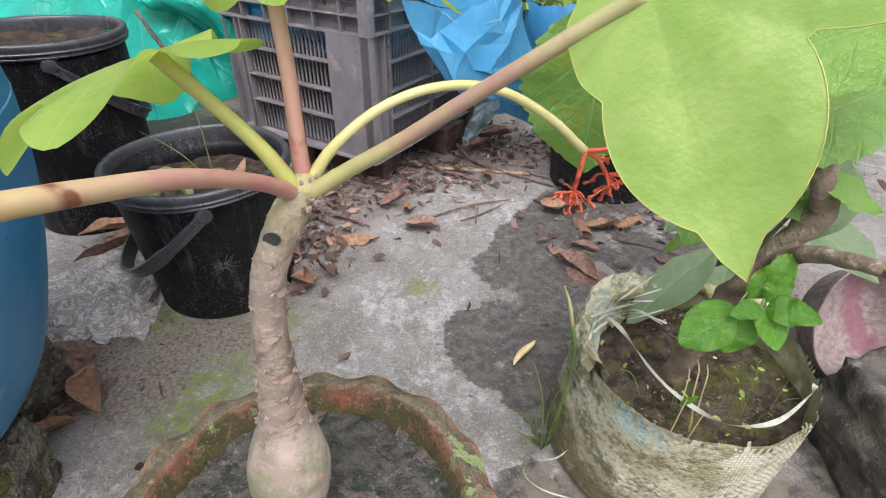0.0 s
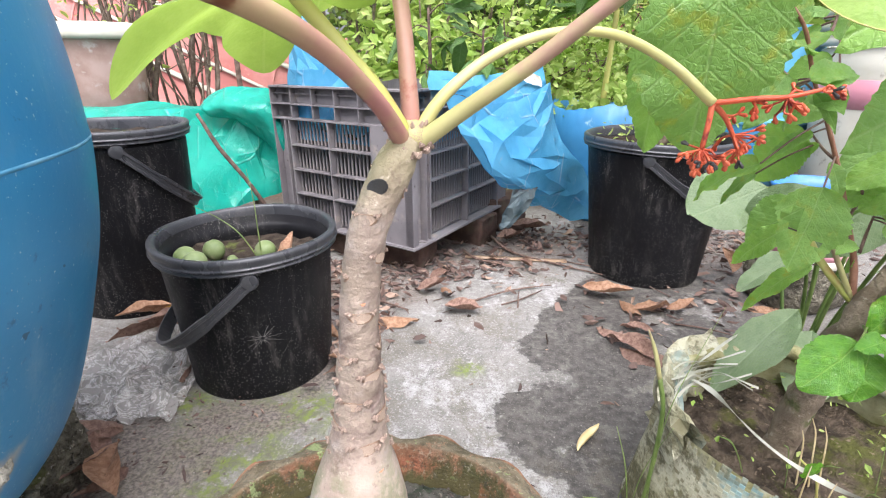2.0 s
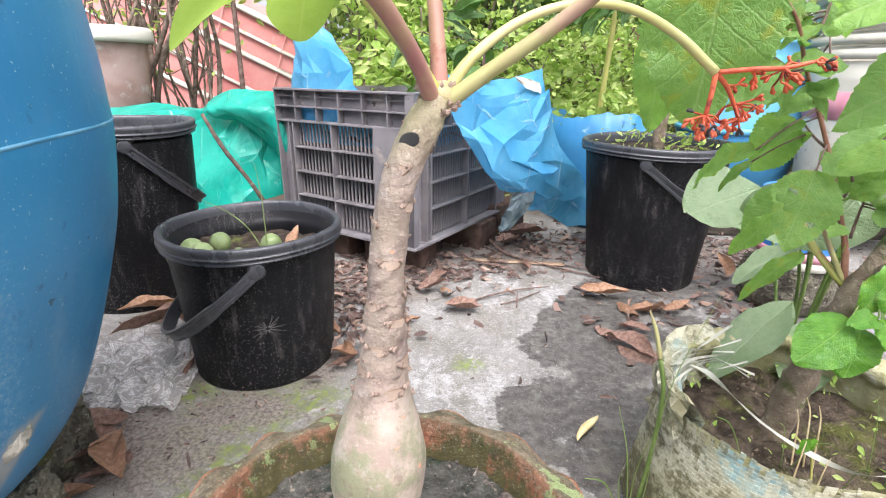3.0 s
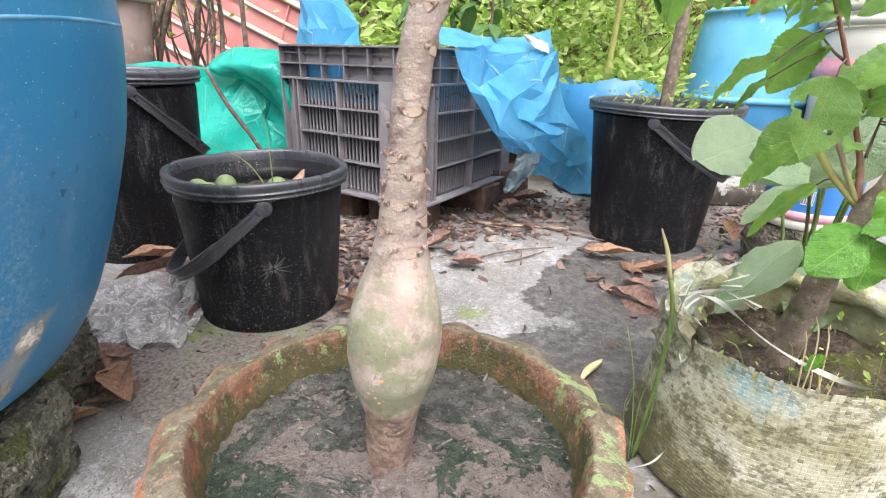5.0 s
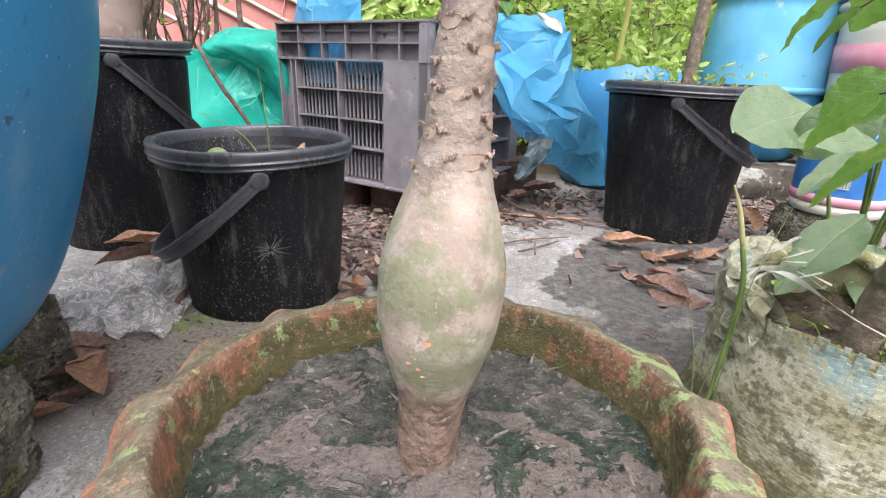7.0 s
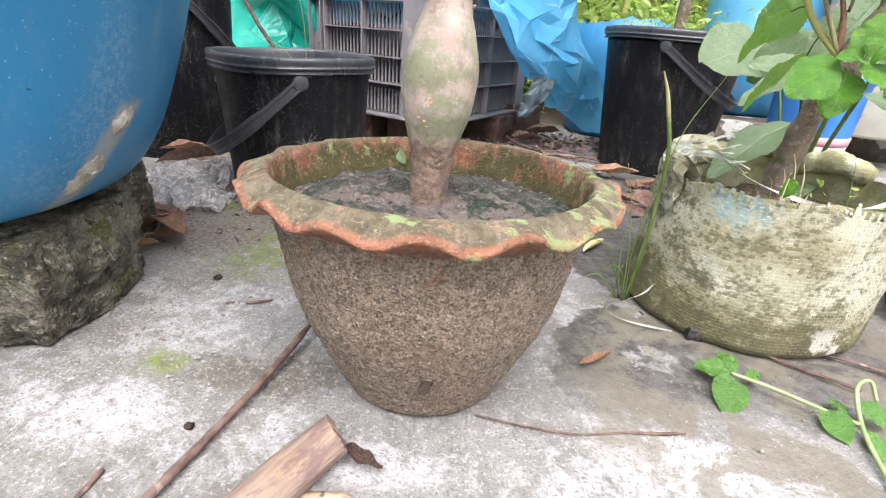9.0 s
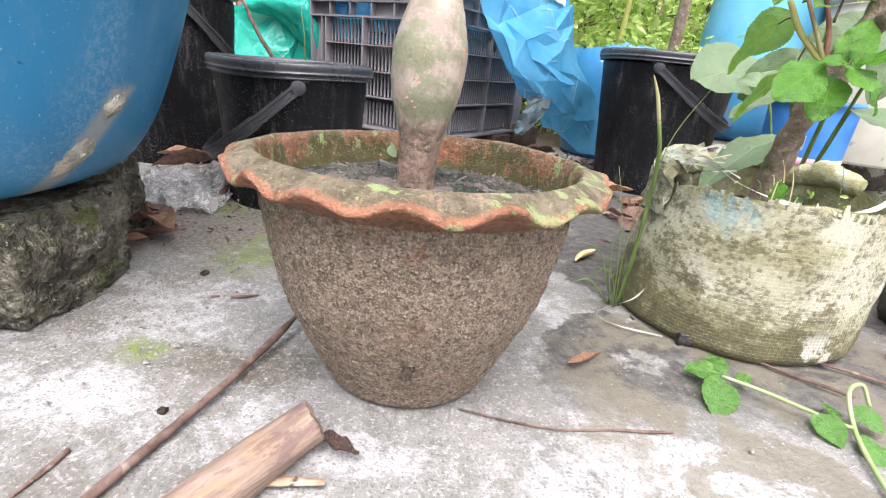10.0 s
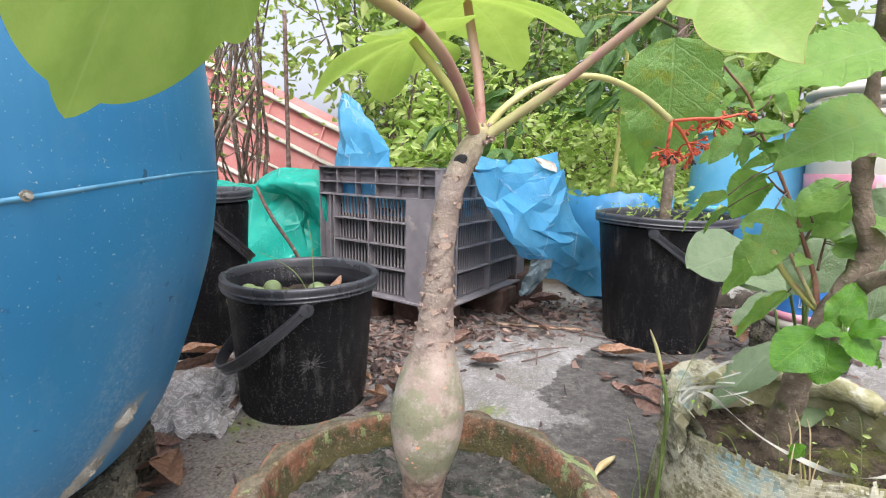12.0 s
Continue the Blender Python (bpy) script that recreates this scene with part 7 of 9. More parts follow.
    for k in range(26):
        q = twigs[int(g.integers(len(twigs)))]
        d = Vector((g.normal(-0.2, 0.7), g.normal(0.1, 0.6), g.normal(-0.25, 0.4))).normalized()
        a = q + d * 0.012
        foliage(H[k % 2 * 4], a, a + d * g.uniform(0.026, 0.046), (g.normal(-0.2, 0.3), -0.6, 0.7), g.uniform(0.9, 1.3))


sack_shrub()


def broad_leaf_plant():
    p = thing("broad_leaf_plant", "clump of broad ribbed grey-green leaves behind the sack", "plant")
    for a, b, n, w, k, m in (((0.515, 0.945, 0.366), (0.370, 0.882, 0.335), (-0.1, -0.75, 0.65), 1.15, 1, 0.6), ((0.450, 0.690, 0.250), (0.305, 0.590, 0.205), (-0.15, -0.25, 1), 0.62, 0, 0.5), ((0.520, 0.695, 0.440), (0.445, 0.675, 0.335), (-0.5, -0.85, 0.2), 1.2, 0, 0.6),
                             ((0.535, 0.640, 0.43), (0.515, 0.600, 0.32), (-0.2, -1, 0.1), 1.0, 0, 0.5), ((0.525, 0.795, 0.322), (0.415, 0.790, 0.345), (0.0, -0.75, 0.7), 0.9, 0, 0.5), ((0.47, 0.735, 0.325), (0.365, 0.700, 0.290), (-0.1, -0.35, 0.9), 0.7, 0, 0.5),
                             ((0.54, 0.816, 0.385), (0.45, 0.89, 0.300), (-0.4, -0.8, 0.4), 0.9, 1, 0.5), ((0.56, 0.72, 0.30), (0.66, 0.62, 0.27), (0, -0.5, 0.8), 1.0, 0, 0.5), ((0.55, 0.75, 0.42), (0.63, 0.70, 0.50), (-0.3, -0.9, 0.3), 1.0, 1, 0.5), ((0.5, 0.72, 0.2), (0.43, 0.60, 0.165), (-0.2, -0.4, 0.9), 1.0, 0, 0.5)):
        between(STRIPE_ME[k], p, a, b, n, w)
        root = Vector((0.53 + 0.02 * m, 0.80, 0.0))
        mid = root.lerp(Vector(a), 0.55) + Vector((0.02, 0.02, 0.03))
        part("stalk", tube([(*root, 0.0038), (*mid, 0.0030), (*a, 0.0024)], 7, 6), GRASS, p)


broad_leaf_plant()


def blades(name, label, roots, material, parent=None, width=0.003):
    p = thing(name, label, "grass")
    for pts in roots:
        bm = tube([(*q, width * w) for q, w in zip(pts, (1.0, 0.9, 0.75, 0.3))], 5, 6, flat=0.35)
        part("blade", bm, material, p)
    return p


blades("grass_tuft", "green grass tuft growing against the woven sack", [
    [(0.200, 0.505, 0.0), (0.206, 0.500, 0.13), (0.206, 0.485, 0.24), (0.272, 0.547, 0.325)],
    [(0.190, 0.500, 0.0), (0.180, 0.490, 0.08), (0.168, 0.485, 0.15), (0.150, 0.480, 0.21)], [(0.192, 0.500, 0.0), (0.200, 0.49, 0.07), (0.196, 0.48, 0.14), (0.190, 0.47, 0.20)],
    [(0.188, 0.508, 0.0), (0.170, 0.50, 0.05), (0.150, 0.49, 0.09), (0.125, 0.485, 0.10)], [(0.194, 0.503, 0.0), (0.185, 0.49, 0.09), (0.188, 0.478, 0.16), (0.205, 0.470, 0.22)],
    [(0.185, 0.505, 0.0), (0.172, 0.495, 0.07), (0.168, 0.490, 0.10), (0.170, 0.48, 0.13)],
    [(0.182, 0.507, 0.0), (0.160, 0.50, 0.03), (0.145, 0.50, 0.04), (0.120, 0.497, 0.03)], [(0.190, 0.498, 0.0), (0.176, 0.48, 0.05), (0.158, 0.47, 0.07), (0.140, 0.455, 0.065)]], GRASS, width=0.0017)
def fat_stalk():
    p = thing("grass_stalk", "single stout yellow-green grass stalk with pinkish dry tip", "grass")
    part("stem", tube([(0.196, 0.505, 0.0, 0.0018), (0.203, 0.500, 0.12, 0.0022), (0.200, 0.490, 0.22, 0.0026), (0.190, 0.490, 0.268, 0.0026)], 8, 8), GRASS, p)
    part("tip", tube([(0.190, 0.490, 0.267, 0.0026), (0.182, 0.493, 0.298, 0.0023), (0.173, 0.497, 0.322, 0.0008)], 8, 6), STALK_PINK, p, "dry pinkish tip")


fat_stalk()
blades("grass_tuft", "thin green and dry weeds in the sack's soil", [[(x, y, 0.145), (x + dx * 0.3, y + dy * 0.3, 0.145 + h * 0.45), (x + dx * 0.7, y + dy * 0.7, 0.145 + h * 0.85), (x + dx * 1.2, y + dy * 1.2, 0.145 + h)] for x, y, dx, dy, h in (
    (0.335, 0.47, -0.02, -0.01, 0.07), (0.34, 0.465, 0.015, -0.02, 0.06), (0.42, 0.46, -0.01, 0.01, 0.10), (0.43, 0.45, 0.02, -0.01, 0.07), (0.30, 0.49, -0.03, 0.0, 0.05), (0.46, 0.47, 0.02, 0.02, 0.07), (0.38, 0.44, 0.0, -0.02, 0.05))], GRASS, width=0.0014)
blades("dry_stalks", "dry straw stalks standing in the sack's soil", [[(x, y, 0.14), (x + dx * 0.3, y, 0.14 + h * 0.4), (x + dx * 0.6, y, 0.14 + h * 0.8), (x + dx, y, 0.14 + h)] for x, y, dx, h in ((0.315, 0.425, 0.002, 0.08), (0.335, 0.42, 0.006, 0.065), (0.36, 0.47, -0.02, 0.10), (0.37, 0.47, -0.015, 0.09), (0.35, 0.475, -0.012, 0.08))], STRAW, width=0.0026)


g7 = np.random.default_rng(12)
v, f = clump(g7, [(0.372 + 0.10 * math.cos(a), 0.54 + 0.09 * math.sin(a), 0.155) for a in np.linspace(0, 6, 16)], 0.026, 70, 0.010, 0.26, -0.1)
tagged(raw("sack_weeds", v, f, BRIGHT, None, "", False), "tiny green weeds sprouting in the sack's soil", "weeds", kind="stuff")


def seedling():
    p = thing("seedling", "small weed seedling with a round green leaf in the sack", "plant")
    part("stem", tube([(0.345, 0.435, 0.145, 0.0014), (0.338, 0.44, 0.19, 0.0012), (0.325, 0.45, 0.205, 0.001)], 6, 5), STALK_LIME, p)
    leaf(GLOSS_ME[0], p, (0.335, 0.440, 0.195), (-0.4, -0.5, 0.6), (-0.2, -0.9, 0.4), 0.028)


seedling()


def ribbon(name, pts, width, label, material=RIBBON):
    line = bend(pts, 8)
    verts = []
    for i, q in enumerate(line):
        c = Vector(q)
        d = (Vector(line[min(i + 1, len(line) - 1)]) - Vector(line[max(i - 1, 0)])).normalized()
        tw = Vector((math.sin(i * 0.35) * 0.5, 0.2, 1)).cross(d).normalized()
        up = d.cross(tw).normalized()
        tw = (tw * math.cos(i * 0.17) + up * math.sin(i * 0.17)).normalized()
        verts += [c - tw * width, c - up * width * 0.15, c + tw * width]
    faces = [(3 * i + j, 3 * i + j + 1, 3 * i + j + 4, 3 * i + j + 3) for i in range(len(line) - 1) for j in range(2)]
    return tagged(raw(name, verts, faces, material), label, "ribbon")


ribbon("plastic_strip", [(0.262, 0.565, 0.215), (0.272, 0.53, 0.222), (0.30, 0.475, 0.205), (0.33, 0.44, 0.196), (0.37, 0.415, 0.192), (0.42, 0.415, 0.200), (0.465, 0.44, 0.218), (0.485, 0.46, 0.215)], 0.003, "white plastic strip lying across the sack's mouth")
ribbon("plastic_strip", [(0.23, 0.53, 0.205), (0.245, 0.56, 0.228), (0.28, 0.59, 0.225), (0.33, 0.63, 0.232), (0.36, 0.66, 0.225)], 0.002, "frayed white plastic strip at the sack's back rim")
ribbon("plastic_strip", [(0.24, 0.57, 0.21), (0.29, 0.60, 0.205), (0.34, 0.62, 0.20), (0.37, 0.63, 0.195)], 0.0018, "frayed white plastic strip at the sack's back rim")
ribbon("plastic_strip", [(0.228, 0.475, 0.060), (0.215, 0.468, 0.045), (0.20, 0.465, 0.030), (0.165, 0.47, 0.008), (0.160, 0.45, 0.006), (0.185, 0.43, 0.006), (0.235, 0.417, 0.006)], 0.0012, "thin white plastic strip trailing onto the concrete")

g8 = np.random.default_rng(44)
for k in range(6):
    y0 = 0.545 + 0.007 * k + g8.normal(0, 0.003)
    h = g8.normal(0, 0.006, 3)
    ribbon("plastic_strip", [(0.236 + g8.uniform(0, 0.012), y0, 0.200), (0.262 + h[1], y0 + 0.010 + h[0] * 0.6, 0.213 + h[1]), (0.300 + h[0], y0 + 0.026 + h[2] * 0.8, 0.209 + h[2]), (0.325 + 0.03 * g8.random(), y0 + 0.035 + h[1], 0.186 + 0.006 * k + h[0])], g8.uniform(0.0009, 0.0018), "frayed white plastic strip at the sack's back rim")


# ---------------------------------------------------------------- broken sprig on the ground
SPRIG_ME = [leaf_mesh("sprig_leaf", ovate(w, 0.5, 1, 0.02, fo, dr, 0.03, 28, 0.95, sd), SPRIGLEAF) for w, fo, dr, sd in ((0.72, 0.2, 0.25, 1), (0.62, -0.15, 0.35, 4))]


def sprig():
    p = thing("fallen_sprig", "fresh broken sprig with round green leaves lying on the concrete", "sprig")
    part("stem", tube([(0.348, 0.170, 0.006, 0.0024), (0.360, 0.215, 0.006, 0.0024), (0.372, 0.262, 0.012, 0.0024), (0.378, 0.292, 0.035, 0.0022), (0.395, 0.300, 0.040, 0.002), (0.402, 0.290, 0.022, 0.0018)], 8, 6), SPRIGSTEM, p)
    part("stem", tube([(0.372, 0.262, 0.012, 0.0022), (0.345, 0.280, 0.012, 0.0022), (0.305, 0.305, 0.014, 0.0022), (0.268, 0.322, 0.016, 0.002)], 8, 6), SPRIGSTEM, p)
    for a, b, n, k in (((0.268, 0.322, 0.018), (0.228, 0.335, 0.020), (-0.1, -0.4, 0.9), 0), ((0.262, 0.318, 0.018), (0.245, 0.262, 0.006), (0.0, -0.2, 1), 0), ((0.27, 0.32, 0.02), (0.262, 0.352, 0.035), (0, -0.8, 0.5), 1), ((0.28, 0.318, 0.018), (0.305, 0.322, 0.022), (0, -0.5, 0.9), 1),
                       ((0.345, 0.281, 0.013), (0.350, 0.238, 0.010), (-0.2, -0.3, 0.9), 0), ((0.378, 0.285, 0.02), (0.410, 0.262, 0.016), (0, -0.6, 0.8), 0), ((0.37, 0.255, 0.012), (0.392, 0.215, 0.008), (0.1, -0.2, 1), 1), ((0.36, 0.275, 0.014), (0.375, 0.305, 0.020), (0, -0.4, 0.9), 1)):
        between(SPRIG_ME[k], p, a, Vector(a).lerp(Vector(b), 0.9), n)


sprig()


# ---------------------------------------------------------------- saplings and shrubs behind
def sapling(name, label, base, top, r, count, length, mesh, spread, lift=0.35, material=WOODY, seed=1):
    p = thing(name, label, "sapling")
    g = np.random.default_rng(seed)
    base, top = Vector(base), Vector(top)
    mid = base.lerp(top, 0.5) + Vector((0.012, 0.0, 0))
    part("trunk", tube([(*base, r), (*mid, r * 0.8), (*top, r * 0.4)], 9, 8, 0.1, seed), material, p)
    for i in range(count):
        s = lift + (1 - lift) * (i + g.random()) / count
        o = base.lerp(top, s)
        a = i * 2.4
        d = Vector((math.cos(a), math.sin(a), g.uniform(-0.6, 0.3)))
        tip = o + d * spread * g.uniform(0.5, 1.1)
        part("twig", tube([(*o, r * 0.3), (*(o.lerp(tip, 0.5) + Vector((0, 0, 0.015))), r * 0.22), (*tip, r * 0.12)], 5, 4), material, p)
        for k in range(5):
            b = o.lerp(tip, 0.45 + 0.14 * k)
            dd = d + Vector(g.normal(0, 0.7, 3)) + Vector((0, 0, -0.5))
            leaf(mesh[k % len(mesh)], p, b, dd, Vector(g.normal(0, 0.4, 3)) + Vector((0, -0.3, 1)), length * g.uniform(0.7, 1.2))
    return p


sapling("bucket_sapling", "slender sapling with narrow dark leaves in the large bucket", (0.478, 1.40, 0.35), (0.452, 1.37, 1.12), 0.017, 11, 0.11, SPEAR_ME, 0.17, 0.52, WOODY, 3)
sapling("tub_sapling", "green-stemmed sapling with hanging narrow leaves in the blue tub", (0.46, 2.02, 0.40), (0.47, 2.0, 1.25), 0.011, 12, 0.15, SPEAR_ME, 0.20, 0.35, STALK_LIME, 5)
sapling("crate_seedling", "seedling with oval leaves growing in the crate", (-0.18, 1.62, 0.36), (-0.16, 1.60, 0.72), 0.008, 6, 0.10, SPEAR_ME, 0.10, 0.3, TWIG, 8)
sapling("crate_seedling", "seedling with oval leaves growing in the crate", (-0.03, 1.60, 0.36), (0.0, 1.57, 0.66), 0.007, 5, 0.10, SPEAR_ME, 0.09, 0.4, TWIG, 9)


def shrub(name, label, at, height, width, count, length, slim, material, seed, base=0.1, stems=7):
    p = thing(name, label, "shrub", "shrubs behind the yard")
    g = np.random.default_rng(seed)
    o = Vector(at)
    tips = []
    for i in range(stems):
        bm = bmesh.new()
        a = i * 2.4 + g.uniform(-0.4, 0.4)
        e = o + Vector((math.cos(a) * width * g.uniform(0.3, 1), math.sin(a) * width * g.uniform(0.2, 0.7), height * g.uniform(0.65, 1.0)))
        m = o.lerp(e, 0.5) + Vector((g.normal(0, 0.04), g.normal(0, 0.04), 0.05))
        tube([(*o, 0.013), (*m, 0.008), (*e, 0.003)], 6, 6, 0.2, i, bm)
        for _ in range(6):
            s = g.uniform(base, 1.0)
            q = o.lerp(m, s * 2) if s < 0.5 else m.lerp(e, s * 2 - 1)
            f = q + Vector((g.normal(0, 0.35) * width, g.normal(0, 0.3) * width, g.normal(0.06, 0.12) * height))
            tube([(*q, 0.004), (*(q.lerp(f, 0.5) + Vector((0, 0, 0.02))), 0.003), (*f, 0.0015)], 5, 3, bm=bm)
            tips += [f, q.lerp(f, 0.6)]
        part("stem", bm, VINE, p)
    v, f = clump(g, tips, width * 0.16, count, length, slim)
    c = raw("crown", v, f, material, p, "loose crown of small leaves", False)
    tagged(c, kind="stuff")
    return p


for k, (x, y, z, h, w, n, ln, sl, mat, *low) in enumerate((
        (-0.35, 2.35, 0.05, 1.05, 0.42, 2300, 0.060, 0.24, BRIGHT), (0.10, 2.45, 0.05, 0.78, 0.42, 2600, 0.040, 0.30, BRIGHT), (0.55, 2.60, 0.05, 0.72, 0.48, 2600, 0.040, 0.30, BRIGHT), (0.95, 2.9, 0.05, 0.85, 0.5, 2400, 0.045, 0.28, BRIGHT),
        (-0.8, 3.0, 0.05, 2.3, 0.7, 1300, 0.085, 0.22, BRIGHT, 0.72), (0.0, 3.3, 0.1, 1.9, 0.8, 2600, 0.08, 0.22, MIDLEAF), (0.9, 3.5, 0.1, 2.0, 0.8, 2400, 0.085, 0.22, MIDLEAF), (1.7, 2.9, 0.1, 1.6, 0.7, 1800, 0.11, 0.22, MIDLEAF),
        # the two rearmost DARKLEAF shrubs are an added dark backing that fills gaps
        (-0.2, 4.6, 0.1, 2.5, 1.0, 1900, 0.16, 0.26, DARKLEAF, 0.2), (1.3, 4.7, 0.1, 2.3, 1.1, 1900, 0.16, 0.26, DARKLEAF, 0.2), (-0.55, 2.95, 0.05, 1.55, 0.5, 1500, 0.065, 0.24, MIDLEAF, 0.45), (-0.1, 2.75, 0.05, 1.25, 0.5, 1500, 0.06, 0.26, DARKLEAF, 0.35), (-2.0, 2.9, 0.1, 2.2, 0.6, 700, 0.08, 0.22, BRIGHT, 0.8), (2.3, 1.9, 0.0, 1.3, 0.6, 1400, 0.12, 0.24, DARKLEAF))):
    shrub("garden_shrub", "loose garden shrub with small fresh green leaves" if mat is BRIGHT else "tall leafy shrub with thin stems", (x, y, z), h, w, n, ln, sl, mat, 20 + k, *low)


def vine_tangle():
    p = thing("vine_tangle", "tangle of bare brown vine stems with few leaves", "vine")
    g = np.random.default_rng(4)
    tips = []
    for i in range(26):
        x = -1.74 + 0.42 * g.random()
        y = 2.15 + 0.5 * g.random()
        pts = [(x + g.normal(0, 0.03), y, 0.0)]
        for k in range(1, 6):
            pts.append((pts[-1][0] + g.normal(0.0, 0.075), y + g.normal(0, 0.06), 0.30 * k + g.normal(0, 0.03)))
        r = g.choice((0.006, 0.009, 0.014))
        part("vine_stem", tube([(*q, r * (1 - 0.11 * j)) for j, q in enumerate(pts)], 6, 5, 0.2, i), VINE, p)
        tips += [Vector(q) for q in pts[2:]]
    for i in range(40):
        a, b = Vector(tips[int(g.integers(len(tips)))]), Vector(tips[int(g.integers(len(tips)))])
        m = a.lerp(b, 0.5) + Vector((g.normal(0, 0.05), g.normal(0, 0.05), -0.08))
        part("tendril", tube([(*a, 0.003), (*m, 0.0028), (*b, 0.002)], 4, 6), VINE, p)
    v, f = clump(g, [t + Vector((0, 0, 0.25)) for t in tips], 0.13, 900, 0.040, 0.26)
    tagged(raw("foliage", v, f, BRIGHT, p, "sparse green vine leaves", False), kind="stuff")


vine_tangle()


# ---------------------------------------------------------------- things standing behind
def turned(name, prof, material, parent, label="", sides=64, wave=None, smooth=True):
    return part(name, lathe(prof, sides, wave), material, parent, label, smooth)


def kerb():
    bm = rock((0.62, 0.09, 0.058), 4, 0.05, 3, 0.03)
    k = tagged(part("kerb_ledge", bm, LEDGE), "low lichened concrete kerb behind the buckets", "kerb", kind="structure")
    k.matrix_basis = pose(1.32, 1.90, 0.055)
    bm = rock((0.30, 0.11, 0.05), 4, 0.05, 6, 0.03)
    k = tagged(part("kerb_ledge", bm, LEDGE), "low lichened concrete kerb behind the buckets", "kerb", kind="structure")
    k.matrix_basis = pose(1.0, 2.10, 0.052)


kerb()


def blue_barrel():
    b = thing("blue_barrel", "sun-faded light blue plastic barrel standing on the kerb", "barrel", at=(1.03, 2.10, 0.108))
    turned("base", [(0.0, 0.002), (0.13, 0.0), (0.17, 0.02), (0.20, 0.07), (0.215, 0.14), (0.221, 0.21), (0.222, 0.255)], DEEP_BLUE, b, "deeper blue rounded barrel base with mud stains")
    turned("band", [(0.219, 0.250), (0.229, 0.252), (0.231, 0.262), (0.229, 0.272), (0.219, 0.274)], PALE_BLUE, b, "raised moulded band")
    turned("body", [(0.222, 0.268), (0.222, 0.32), (0.217, 0.42), (0.207, 0.52), (0.200, 0.56), (0.203, 0.562), (0.204, 0.575), (0.196, 0.577), (0.19, 0.55), (0.20, 0.4)], PALE_BLUE, b)


blue_barrel()


def cut_tub():
    t = thing("blue_tub", "cut-down blue plastic tub with ragged rim, planted", "tub", at=(0.49, 2.02, 0))
    turned("wall", [(0.0, 0.004), (0.17, 0.0), (0.19, 0.02), (0.205, 0.15), (0.213, 0.30), (0.215, 0.42), (0.211, 0.421), (0.208, 0.30)], TUB_BLUE, t, "ragged blue wall", 96, lambda a, r, z: (r, z + (0.014 * noise.noise(Vector((math.cos(a) * 7, math.sin(a) * 7, 0))) + 0.012 * math.sin(3 * a) if z > 0.38 else 0)))
    turned("soil", [(0.0, 0.385), (0.1, 0.39), (0.2105, 0.38)], SOIL, t, "dark soil")
    g = np.random.default_rng(6)
    v, f = clump(g, [(0.13 * math.cos(a), 0.13 * math.sin(a), 0.42 + 0.05 * math.sin(a * 3)) for a in np.linspace(0, 6.2, 14)], 0.05, 520, 0.045, 0.3, 0.1)
    tagged(raw("herb_leaves", v, f, BRIGHT, t, "low light-green herbs", False), kind="stuff")


cut_tub()


def white_pail():
    p = thing("white_pail", "tall yellowed white plastic pail with ribbed top and faded pink band", "pail", at=(1.33, 1.79, 0.11))
    turned("body", [(0.0, 0.002), (0.19, 0.0), (0.196, 0.01), (0.21, 0.25), (0.216, 0.33), (0.22, 0.44), (0.224, 0.50), (0.0, 0.50)], WHITE, p)
    turned("band", [(0.2145, 0.322), (0.2175, 0.323), (0.2225, 0.408), (0.2195, 0.409)], PINK, p, "faded pink printed band")
    for i in range(5):
        z = 0.505 + 0.042 * i
        turned("rib", [(0.218, z), (0.236 + 0.003 * i, z + 0.004), (0.240 + 0.003 * i, z + 0.014), (0.236 + 0.003 * i, z + 0.026), (0.222, z + 0.034), (0.215, z + 0.042)], WHITE, p, "rounded stacking rib")
    for a, w in ((-2.22, 0.035), (-2.12, 0.035), (-1.98, 0.03)):
        bm = bmesh.new()
        vs = [bm.verts.new((0.2245 * math.cos(a + da), 0.2245 * math.sin(a + da), z)) for da, z in ((0, 0.345), (w * 2, 0.345), (w * 2, 0.385), (0, 0.385))]
        bm.faces.new(vs)
        part("print_bar", bm, WHITE, p, "worn white print")


white_pail()


